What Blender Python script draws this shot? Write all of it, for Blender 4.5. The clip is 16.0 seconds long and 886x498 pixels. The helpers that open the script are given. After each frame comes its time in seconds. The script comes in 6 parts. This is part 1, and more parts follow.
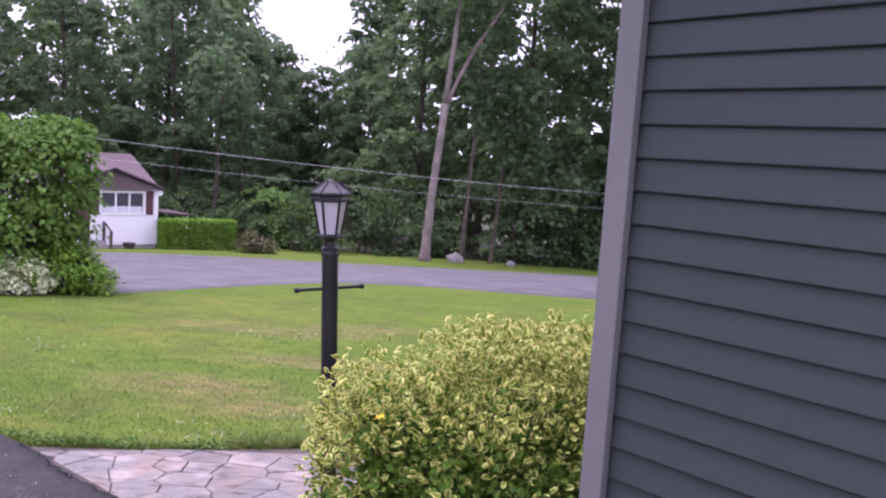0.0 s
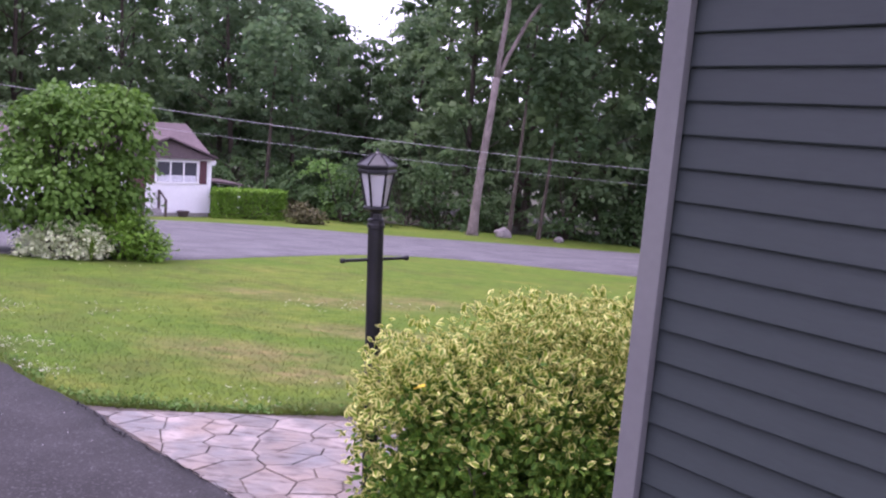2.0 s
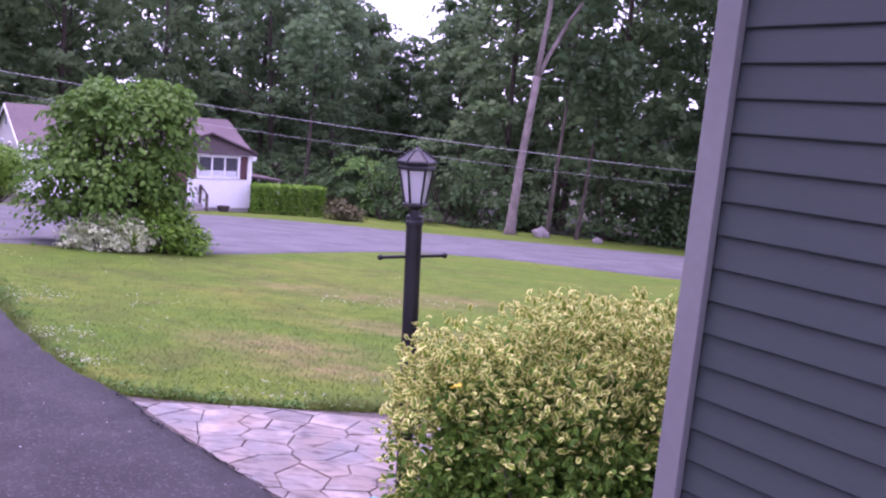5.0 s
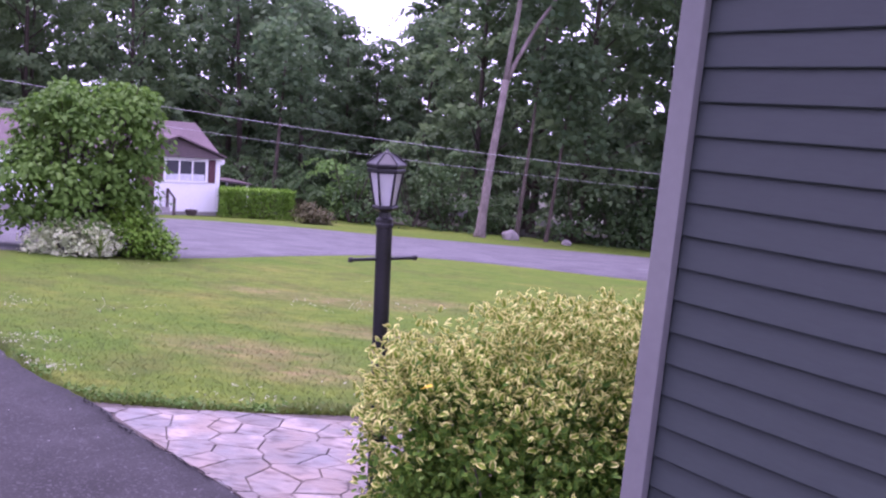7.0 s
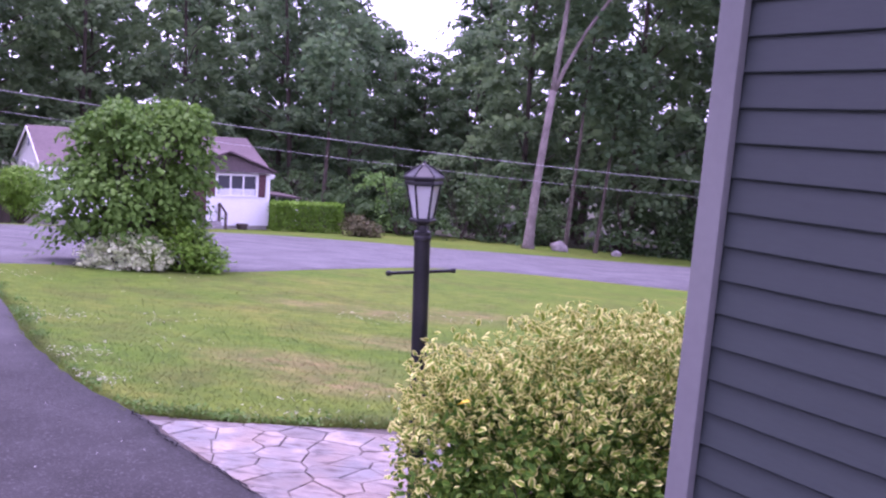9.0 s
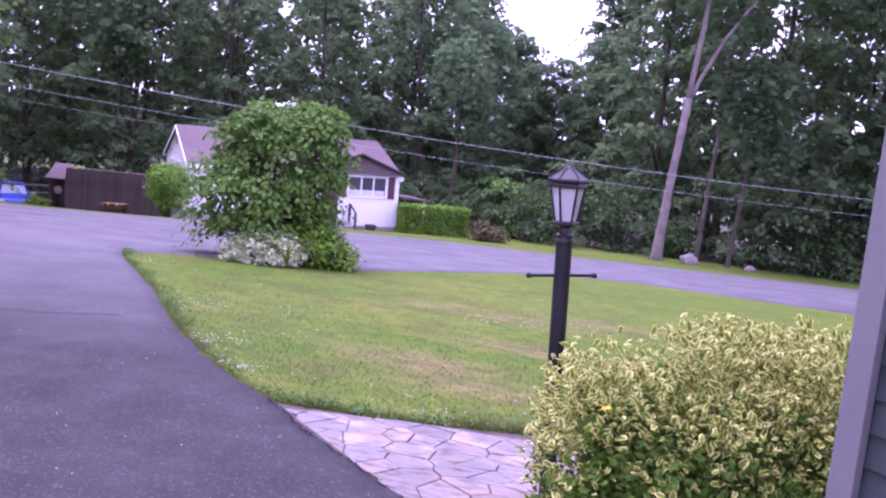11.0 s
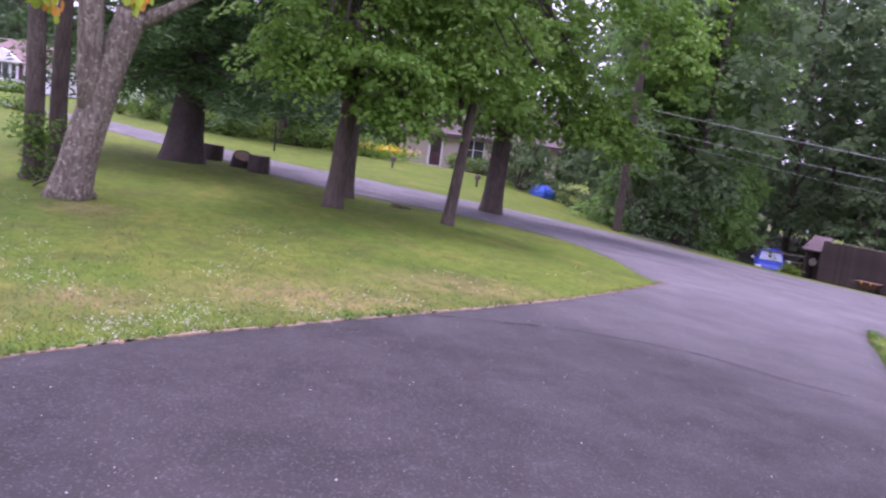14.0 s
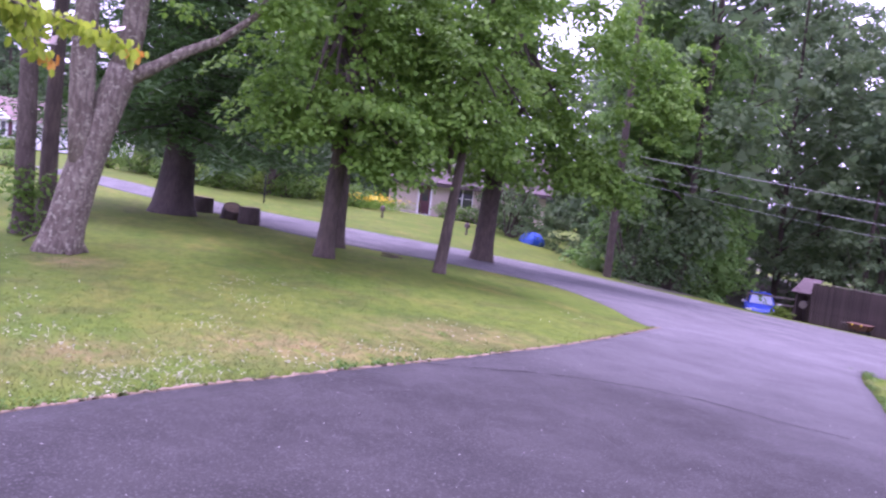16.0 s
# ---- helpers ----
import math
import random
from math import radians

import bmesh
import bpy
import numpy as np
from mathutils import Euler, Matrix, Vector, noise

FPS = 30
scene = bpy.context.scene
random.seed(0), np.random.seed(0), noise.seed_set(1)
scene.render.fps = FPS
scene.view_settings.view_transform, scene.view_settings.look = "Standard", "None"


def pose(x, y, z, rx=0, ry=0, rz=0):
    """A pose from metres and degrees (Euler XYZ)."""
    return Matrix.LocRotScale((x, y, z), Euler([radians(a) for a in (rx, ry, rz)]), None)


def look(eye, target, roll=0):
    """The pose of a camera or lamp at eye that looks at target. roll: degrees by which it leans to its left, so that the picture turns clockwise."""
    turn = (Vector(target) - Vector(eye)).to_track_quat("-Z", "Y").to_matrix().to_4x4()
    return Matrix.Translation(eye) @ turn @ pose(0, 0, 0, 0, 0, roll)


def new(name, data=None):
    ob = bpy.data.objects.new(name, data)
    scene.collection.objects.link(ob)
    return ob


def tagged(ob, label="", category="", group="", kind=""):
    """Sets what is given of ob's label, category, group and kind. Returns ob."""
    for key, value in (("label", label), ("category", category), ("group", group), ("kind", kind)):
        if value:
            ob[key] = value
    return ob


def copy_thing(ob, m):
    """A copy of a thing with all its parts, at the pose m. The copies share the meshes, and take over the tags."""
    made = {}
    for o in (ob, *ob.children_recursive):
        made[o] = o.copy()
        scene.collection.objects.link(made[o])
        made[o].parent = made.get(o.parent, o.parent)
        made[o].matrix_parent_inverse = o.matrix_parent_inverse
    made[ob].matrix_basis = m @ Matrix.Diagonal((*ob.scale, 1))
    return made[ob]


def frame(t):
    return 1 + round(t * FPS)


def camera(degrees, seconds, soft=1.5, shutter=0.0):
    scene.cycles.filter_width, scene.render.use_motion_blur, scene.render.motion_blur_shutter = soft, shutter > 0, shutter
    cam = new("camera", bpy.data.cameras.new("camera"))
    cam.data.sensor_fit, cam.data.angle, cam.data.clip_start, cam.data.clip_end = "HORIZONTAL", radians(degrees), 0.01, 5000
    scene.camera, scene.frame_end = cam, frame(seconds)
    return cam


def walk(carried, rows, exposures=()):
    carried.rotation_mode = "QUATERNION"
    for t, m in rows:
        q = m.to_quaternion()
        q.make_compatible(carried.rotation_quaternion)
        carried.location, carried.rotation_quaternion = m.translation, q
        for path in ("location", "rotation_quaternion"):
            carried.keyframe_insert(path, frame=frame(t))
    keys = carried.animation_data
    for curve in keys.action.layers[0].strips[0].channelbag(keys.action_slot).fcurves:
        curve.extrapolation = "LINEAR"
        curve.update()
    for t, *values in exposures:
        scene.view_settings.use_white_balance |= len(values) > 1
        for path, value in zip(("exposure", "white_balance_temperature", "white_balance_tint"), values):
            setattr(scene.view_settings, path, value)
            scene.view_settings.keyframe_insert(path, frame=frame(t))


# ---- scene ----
cam = camera(55.2, 16.0, 2.2, 0.2)
PATH = [
    (0, (0.007, 0.017, 2.211), (-0.0784, 2.0035, 1.9953), 3.77),
    (0.5, (0.037, -0.014, 2.218), (-0.0701, 1.9735, 2.0202), 3.16),
    (1, (0.043, -0.011, 2.220), (-0.0309, 1.9760, 2.0071), 3.68),
    (1.5, (0.035, -0.006, 2.219), (-0.0930, 1.9721, 1.9531), 3.99),
    (2, (0.028, -0.015, 2.213), (-0.1655, 1.9548, 1.9286), 4.58),
    (2.5, (0.012, 0.005, 2.216), (-0.2184, 1.9729, 1.9462), 4.47),
    (3, (-0.001, 0.036, 2.208), (-0.3987, 1.9664, 1.8685), 4.09),
    (3.5, (-0.010, 0.030, 2.203), (-0.4128, 1.9583, 1.8608), 5.02),
    (4, (0.000, 0.026, 2.204), (-0.3491, 1.9687, 1.8786), 5.28),
    (6.5, (0.022, 0.014, 2.202), (-0.2210, 1.9786, 1.9192), 5.10),
    (7, (0.021, -0.002, 2.203), (-0.1896, 1.9665, 1.9213), 5.17),
    (7.5, (0.021, 0.018, 2.203), (-0.1593, 1.9882, 1.9106), 5.27),
    (8, (0.039, 0.032, 2.203), (-0.2029, 1.9990, 1.9361), 6.01),
    (8.5, (0.060, 0.039, 2.200), (-0.1656, 2.0084, 1.9342), 6.07),
    (9, (0.065, 0.050, 2.205), (-0.2624, 2.0054, 1.9414), 4.29),
    (9.5, (0.039, 0.045, 2.210), (-0.4245, 1.9754, 1.9670), 3.63),
    (9.6, (0.039, 0.032, 2.207), (-0.4495, 1.9563, 1.9626), 3.68),
    (9.7, (0.038, 0.025, 2.204), (-0.4703, 1.9431, 1.9562), 3.93),
    (11.8, (-0.048, 0.034, 2.158), (-0.7855, 1.8727, 1.8814), 6.68),
    (12, (-0.050, 0.035, 2.155), (-0.8691, 1.8388, 1.8824), 6.70),
    (12.2, (-0.039, -0.039, 2.220), (-0.9878, 1.6955, 1.9180), 5.42),
    (12.3, (-0.030, -0.096, 2.256), (-1.0958, 1.5648, 1.9344), 4.65),
    (12.4, (-0.063, -0.124, 2.230), (-1.3025, 1.4063, 1.8800), 3.74),
    (12.5, (-0.054, -0.111, 2.231), (-1.4430, 1.2738, 1.8378), 3.07),
    (12.6, (-0.016, -0.096, 2.254), (-1.5080, 1.1978, 1.9357), 3.11),
    (13, (0.044, -0.067, 2.182), (-1.6274, 0.9940, 1.8957), 4.88),
    (13.5, (0.067, -0.075, 2.191), (-1.6841, 0.8427, 1.8884), 6.27),
    (14, (0.100, -0.046, 2.203), (-1.7107, 0.7492, 1.9034), 7.32),
    (14.5, (-0.021, -0.092, 2.248), (-1.8994, 0.5214, 1.9361), 7.23),
    (15, (0.025, -0.096, 2.254), (-1.8699, 0.4787, 1.9735), 8.41),
    (15.5, (0.027, -0.070, 2.197), (-1.8563, 0.5632, 1.9699), 7.20),
    (16, (0.068, -0.079, 2.181), (-1.7510, 0.7312, 1.9980), 6.42),
]
EXPOSURES = [(0, 1.04, 5780, 45), (1.5, 1.02, 5780, 45), (3.5, 1.10, 5530, 65), (7, 1.11, 5480, 69), (8.7, 1.15, 5480, 70), (9.5, 1.26, 5280, 74), (12.2, 1.28, 5500, 67), (12.6, 1.06, 5700, 55), (13.2, 1.02, 5500, 57), (14.5, 1.22, 5800, 54), (15.2, 1.27, 5780, 55), (15.6, 1.32, 5700, 59), (16, 1.42, 5450, 69)]
walk(cam, [(t, look(eye, target, roll)) for t, eye, target, roll in PATH], EXPOSURES)

SUN_EL, SUN_AZ = 72.0, -80.0
world = bpy.data.worlds.new("overcast_sky")
scene.world = world
world.use_nodes = True
wn, wl = world.node_tree.nodes, world.node_tree.links
wn.clear()
sky = wn.new("ShaderNodeTexSky")
sky.sky_type, sky.sun_disc = "NISHITA", False
sky.sun_elevation, sky.sun_rotation = radians(SUN_EL), radians(SUN_AZ)
sky.dust_density, sky.air_density, sky.ozone_density = 6.0, 1.0, 1.0
veil = wn.new("ShaderNodeMix")
veil.data_type = "RGBA"
veil.inputs[0].default_value = 0.8
veil.inputs[7].default_value = (9.0, 9.0, 9.6, 1)
wl.new(sky.outputs[0], veil.inputs[6])
backing = wn.new("ShaderNodeBackground")
backing.inputs[1].default_value = 0.135
wl.new(veil.outputs[2], backing.inputs[0])
wout = wn.new("ShaderNodeOutputWorld")
wl.new(backing.outputs[0], wout.inputs[0])

sun = new("sun", bpy.data.lights.new("sun", "SUN"))
sun.data.energy, sun.data.angle, sun.data.color = 2.0, radians(20), (1.0, 0.96, 0.90)
el, az = radians(SUN_EL), radians(SUN_AZ)
sun.matrix_world = look((0, 0, 60), Vector((0, 0, 60)) - Vector((math.sin(az) * math.cos(el), math.cos(az) * math.cos(el), math.sin(el))))


# ---- materials ----
def node_mat(name):
    m = bpy.data.materials.new(name)
    m.use_nodes = True
    nt = m.node_tree
    return m, nt.nodes, nt.links, nt.nodes["Principled BSDF"]


def mixed(nodes, links, fac, a, b, mode="MIX"):
    n = nodes.new("ShaderNodeMix")
    n.data_type, n.blend_type = "RGBA", mode
    for sock, value in ((n.inputs[0], fac), (n.inputs[6], a), (n.inputs[7], b)):
        if hasattr(value, "links"):
            links.new(value, sock)
        elif isinstance(value, (int, float)):
            sock.default_value = value
        else:
            sock.default_value = (*value[:3], 1)
    return n.outputs[2]


def noise_node(nodes, links, scale, detail=4, stretch=None, w=0.0):
    co = nodes.new("ShaderNodeTexCoord").outputs["Object"]
    if stretch:
        mp = nodes.new("ShaderNodeMapping")
        mp.inputs["Scale"].default_value = stretch
        links.new(co, mp.inputs[0])
        co = mp.outputs[0]
    n = nodes.new("ShaderNodeTexNoise")
    n.noise_dimensions = "4D"
    n.inputs["Scale"].default_value, n.inputs["Detail"].default_value, n.inputs["W"].default_value = scale, detail, w
    links.new(co, n.inputs["Vector"])
    return n.outputs[0]


def ramp(nodes, links, fac, lo, hi):
    n = nodes.new("ShaderNodeMapRange")
    n.inputs[1].default_value, n.inputs[2].default_value = lo, hi
    links.new(fac, n.inputs[0])
    return n.outputs[0]


def surf(name, c1, c2, large=0.6, fine=30.0, rough=0.8, bump=0.3, depth=0.004, stretch=None, metal=0.0, spread=0.35, vary=0.0):
    """A surface of two tones in large patches, with fine grain and relief."""
    m, nodes, links, bsdf = node_mat(name)
    patch = ramp(nodes, links, noise_node(nodes, links, large, 5), 0.35, 0.65)
    col = mixed(nodes, links, patch, c1, c2)
    grain = noise_node(nodes, links, fine, 6, stretch)
    tone = nodes.new("ShaderNodeMapRange")
    tone.inputs[1].default_value, tone.inputs[2].default_value = 0.25, 0.75
    tone.inputs[3].default_value, tone.inputs[4].default_value = 1 - spread, 1 + spread
    links.new(grain, tone.inputs[0])
    value = tone.outputs[0]
    if vary:
        info = nodes.new("ShaderNodeObjectInfo")
        shift = nodes.new("ShaderNodeMapRange")
        shift.inputs[3].default_value, shift.inputs[4].default_value = 1 - vary, 1 + vary
        links.new(info.outputs["Random"], shift.inputs[0])
        mul = nodes.new("ShaderNodeMath")
        mul.operation = "MULTIPLY"
        links.new(value, mul.inputs[0])
        links.new(shift.outputs[0], mul.inputs[1])
        value = mul.outputs[0]
    scaled = nodes.new("ShaderNodeVectorMath")
    scaled.operation = "SCALE"
    links.new(col, scaled.inputs[0])
    links.new(value, scaled.inputs["Scale"])
    links.new(scaled.outputs[0], bsdf.inputs["Base Color"])
    bsdf.inputs["Roughness"].default_value, bsdf.inputs["Metallic"].default_value = rough, metal
    if bump:
        bp = nodes.new("ShaderNodeBump")
        bp.inputs["Strength"].default_value, bp.inputs["Distance"].default_value = bump, depth
        links.new(grain, bp.inputs["Height"])
        links.new(bp.outputs[0], bsdf.inputs["Normal"])
    return m


def leaf_mat(name, c1, c2, margin=None, through_light=0.35, rough=0.5):
    """Leaves that vary one from the next, with some light passing through; margin: a pale leaf edge."""
    m, nodes, links, bsdf = node_mat(name)
    isl = nodes.new("ShaderNodeNewGeometry").outputs["Random Per Island"]
    col = mixed(nodes, links, isl, c1, c2)
    broad = ramp(nodes, links, noise_node(nodes, links, 0.5, 3), 0.3, 0.7)
    col = mixed(nodes, links, broad, col, mixed(nodes, links, 0.5, col, c2))
    if margin:
        uv = nodes.new("ShaderNodeUVMap").outputs[0]
        sep = nodes.new("ShaderNodeSeparateXYZ")
        links.new(uv, sep.inputs[0])
        wob = noise_node(nodes, links, 70.0, 2)
        add = nodes.new("ShaderNodeMath")
        add.operation = "MULTIPLY_ADD"
        add.inputs[1].default_value = 0.5
        links.new(wob, add.inputs[0])
        links.new(sep.outputs[0], add.inputs[2])
        edge = ramp(nodes, links, add.outputs[0], 0.88, 1.08)
        col = mixed(nodes, links, edge, col, margin)
    links.new(col, bsdf.inputs["Base Color"])
    bsdf.inputs["Roughness"].default_value = rough
    bsdf.inputs["Specular IOR Level"].default_value = 0.18
    tr = nodes.new("ShaderNodeBsdfTranslucent")
    links.new(col, tr.inputs[0])
    mix = nodes.new("ShaderNodeMixShader")
    mix.inputs[0].default_value = through_light
    links.new(bsdf.outputs[0], mix.inputs[1])
    links.new(tr.outputs[0], mix.inputs[2])
    links.new(mix.outputs[0], nodes["Material Output"].inputs[0])
    return m


def glass_mat(name, tint, rough=0.05):
    m, nodes, links, bsdf = node_mat(name)
    bsdf.inputs["Base Color"].default_value = (*tint, 1)
    bsdf.inputs["Roughness"].default_value = rough
    bsdf.inputs["Specular IOR Level"].default_value = 0.8
    return m


DRY_SPOTS = ((-2.9, 13.3, 1.1, 0.45), (-1.75, 14.2, 0.8, 0.4), (-2.95, 8.7, 0.75, 0.4), (-2.1, 8.0, 0.6, 0.35), (-4.3, 13.4, 0.7, 0.3), (-1.9, 10.6, 0.9, 0.35), (-8.9, 0.1, 0.5, 0.5), (-9.5, 2.6, 0.7, 1.3), (-10.9, 5.2, 0.7, 1.2), (-8.2, -1.6, 0.8, 0.7), (-12.4, -3.4, 1.2, 0.9), (-14.0, -2.7, 1.3, 0.9), (-17.5, -5.5, 2.0, 1.4), (-15.3, 0.1, 0.6, 0.5))
BARE_SPOTS = ((-14.1, -2.6, 1.1, 0.75),)


def spot_mask(nodes, links, spots, outer, inner):
    """1 within the given ellipses on the ground, fading to 0 outside them."""
    ground = nodes.new("ShaderNodeTexCoord").outputs["Object"]
    worn = None
    for x, y, rx, ry in spots:
        mp = nodes.new("ShaderNodeMapping")
        mp.vector_type = "TEXTURE"
        mp.inputs["Location"].default_value, mp.inputs["Scale"].default_value = (x, y, 0), (rx, ry, 40)
        links.new(ground, mp.inputs[0])
        size = nodes.new("ShaderNodeVectorMath")
        size.operation = "LENGTH"
        links.new(mp.outputs[0], size.inputs[0])
        near = ramp(nodes, links, size.outputs["Value"], outer, inner)
        if worn is None:
            worn = near
        else:
            top = nodes.new("ShaderNodeMath")
            top.operation = "MAXIMUM"
            links.new(worn, top.inputs[0])
            links.new(near, top.inputs[1])
            worn = top.outputs[0]
    return worn


def grass_mat(name, blade=False):
    """Lawn: green with mown streaks, yellowish stretches and a few worn spots; the blades follow the same patches."""
    m, nodes, links, bsdf = node_mat(name)
    big = ramp(nodes, links, noise_node(nodes, links, 0.28, 4), 0.36, 0.66)
    col = mixed(nodes, links, big, (0.074, 0.131, 0.011), (0.124, 0.162, 0.020))
    streak = ramp(nodes, links, noise_node(nodes, links, 0.9, 4, (0.35, 1.9, 1), 6.0), 0.4, 0.7)
    col = mixed(nodes, links, streak, col, mixed(nodes, links, 0.4, col, (0.165, 0.184, 0.035)))
    dry = ramp(nodes, links, noise_node(nodes, links, 0.55, 6, (1, 2.2, 1), 3.0), 0.55, 0.76)
    col = mixed(nodes, links, dry, col, (0.195, 0.18, 0.040))
    worn = spot_mask(nodes, links, DRY_SPOTS, 1.9, 0.4)
    ragged = nodes.new("ShaderNodeMath")
    ragged.operation = "MULTIPLY"
    links.new(worn, ragged.inputs[0])
    links.new(ramp(nodes, links, noise_node(nodes, links, 3.6, 6, (1, 2.2, 1), 9.0), 0.33, 0.52), ragged.inputs[1])
    col = mixed(nodes, links, ragged.outputs[0], col, (0.21, 0.17, 0.068))
    weedy = ramp(nodes, links, noise_node(nodes, links, 1.1, 8, None, 15.0), 0.50, 0.64)
    col = mixed(nodes, links, weedy, col, mixed(nodes, links, 0.5, col, (0.092, 0.088, 0.026)))
    mottle = ramp(nodes, links, noise_node(nodes, links, 3.4, 7, (1, 1.5, 1), 12.0), 0.40, 0.62)
    col = mixed(nodes, links, mottle, mixed(nodes, links, 0.42, col, (0.034, 0.075, 0.009)), col)
    bare = nodes.new("ShaderNodeMath")
    bare.operation = "MULTIPLY"
    links.new(spot_mask(nodes, links, BARE_SPOTS, 1.2, 0.75), bare.inputs[0])
    links.new(ramp(nodes, links, noise_node(nodes, links, 2.6, 6, None, 21.0), 0.22, 0.40), bare.inputs[1])
    col = mixed(nodes, links, bare.outputs[0], col, (0.15, 0.104, 0.074))
    if blade:
        isl = nodes.new("ShaderNodeNewGeometry").outputs["Random Per Island"]
        col = mixed(nodes, links, isl, mixed(nodes, links, 0.14, col, (0.05, 0.10, 0.016)), mixed(nodes, links, 0.12, col, (0.28, 0.28, 0.11)))
        links.new(col, bsdf.inputs["Base Color"])
        bsdf.inputs["Roughness"].default_value = 0.7
        tr = nodes.new("ShaderNodeBsdfTranslucent")
        links.new(col, tr.inputs[0])
        mix = nodes.new("ShaderNodeMixShader")
        mix.inputs[0].default_value = 0.5
        links.new(bsdf.outputs[0], mix.inputs[1])
        links.new(tr.outputs[0], mix.inputs[2])
        links.new(mix.outputs[0], nodes["Material Output"].inputs[0])
        return m
    fine = noise_node(nodes, links, 26.0, 8)
    col = mixed(nodes, links, ramp(nodes, links, fine, 0.3, 0.7), mixed(nodes, links, 0.45, col, (0.03, 0.062, 0.010)), col)
    links.new(col, bsdf.inputs["Base Color"])
    bsdf.inputs["Roughness"].default_value = 0.9
    bsdf.inputs["Specular IOR Level"].default_value = 0.1
    bp = nodes.new("ShaderNodeBump")
    bp.inputs["Strength"].default_value, bp.inputs["Distance"].default_value = 0.5, 0.02
    links.new(fine, bp.inputs["Height"])
    links.new(bp.outputs[0], bsdf.inputs["Normal"])
    return m


GRASS = grass_mat("mown_grass")
BLADE = grass_mat("grass_blade", True)


def asphalt_mat(name):
    """Asphalt: dark and coarse on the drive, passing raggedly into the worn street, whose pale tone also holds grazing
    sheen; blotches, wheel lanes and stones.
    """
    m, nodes, links, bsdf = node_mat(name)
    ground = nodes.new("ShaderNodeTexCoord").outputs["Object"]
    out = nodes.new("ShaderNodeVectorMath")
    out.operation = "DOT_PRODUCT"
    out.inputs[1].default_value = (-0.69, 0.72, 0)
    links.new(ground, out.inputs[0])
    drift = nodes.new("ShaderNodeMath")
    drift.operation = "MULTIPLY_ADD"
    drift.inputs[1].default_value = 9.0
    links.new(noise_node(nodes, links, 0.35, 6, None, 2.0), drift.inputs[0])
    links.new(out.outputs["Value"], drift.inputs[2])
    street = ramp(nodes, links, drift.outputs[0], 12.5, 23.5)
    wear = ramp(nodes, links, noise_node(nodes, links, 0.9, 8), 0.36, 0.66)
    col = mixed(nodes, links, wear, (0.0128, 0.0115, 0.0112), (0.020, 0.0184, 0.0180))
    # paler away from the house: grazing sheen put into the colour beside the wear
    pale = mixed(nodes, links, wear, (0.102, 0.098, 0.103), (0.128, 0.124, 0.129))
    col = mixed(nodes, links, street, col, pale)
    blot = ramp(nodes, links, noise_node(nodes, links, 4.0, 7, None, 4.0), 0.45, 0.75)
    col = mixed(nodes, links, blot, col, mixed(nodes, links, 0.25, col, (0.06, 0.056, 0.06)))
    stain = ramp(nodes, links, noise_node(nodes, links, 0.5, 5, (1, 1.7, 1), 7.0), 0.56, 0.7)
    col = mixed(nodes, links, stain, col, mixed(nodes, links, 0.3, col, (0.02, 0.019, 0.021)))
    cells = nodes.new("ShaderNodeTexVoronoi")
    cells.inputs["Scale"].default_value = 75.0
    links.new(ground, cells.inputs["Vector"])
    sep = nodes.new("ShaderNodeSeparateColor")
    links.new(cells.outputs["Color"], sep.inputs[0])
    stone = ramp(nodes, links, sep.outputs[0], 0.80, 1.05)
    col = mixed(nodes, links, stone, col, mixed(nodes, links, 0.6, col, (0.105, 0.10, 0.107)))
    pit = ramp(nodes, links, sep.outputs[1], 0.72, 0.95)
    col = mixed(nodes, links, pit, col, mixed(nodes, links, 0.6, col, (0.012, 0.011, 0.013)))
    links.new(col, bsdf.inputs["Base Color"])
    rough = nodes.new("ShaderNodeMapRange")
    rough.inputs[3].default_value, rough.inputs[4].default_value = 0.8, 0.66
    links.new(wear, rough.inputs[0])
    links.new(rough.outputs[0], bsdf.inputs["Roughness"])
    bsdf.inputs["Specular IOR Level"].default_value = 0.3
    bp = nodes.new("ShaderNodeBump")
    bp.inputs["Strength"].default_value, bp.inputs["Distance"].default_value = 0.8, 0.011
    links.new(sep.outputs[2], bp.inputs["Height"])
    links.new(bp.outputs[0], bsdf.inputs["Normal"])
    return m


ASPHALT = asphalt_mat("worn_asphalt")
TAR = surf("dark_crack", (0.010, 0.010, 0.010), (0.016, 0.016, 0.016), 4.0, 40.0, 1.0, 0.0)
TAR.node_tree.nodes["Principled BSDF"].inputs["Specular IOR Level"].default_value = 0.05


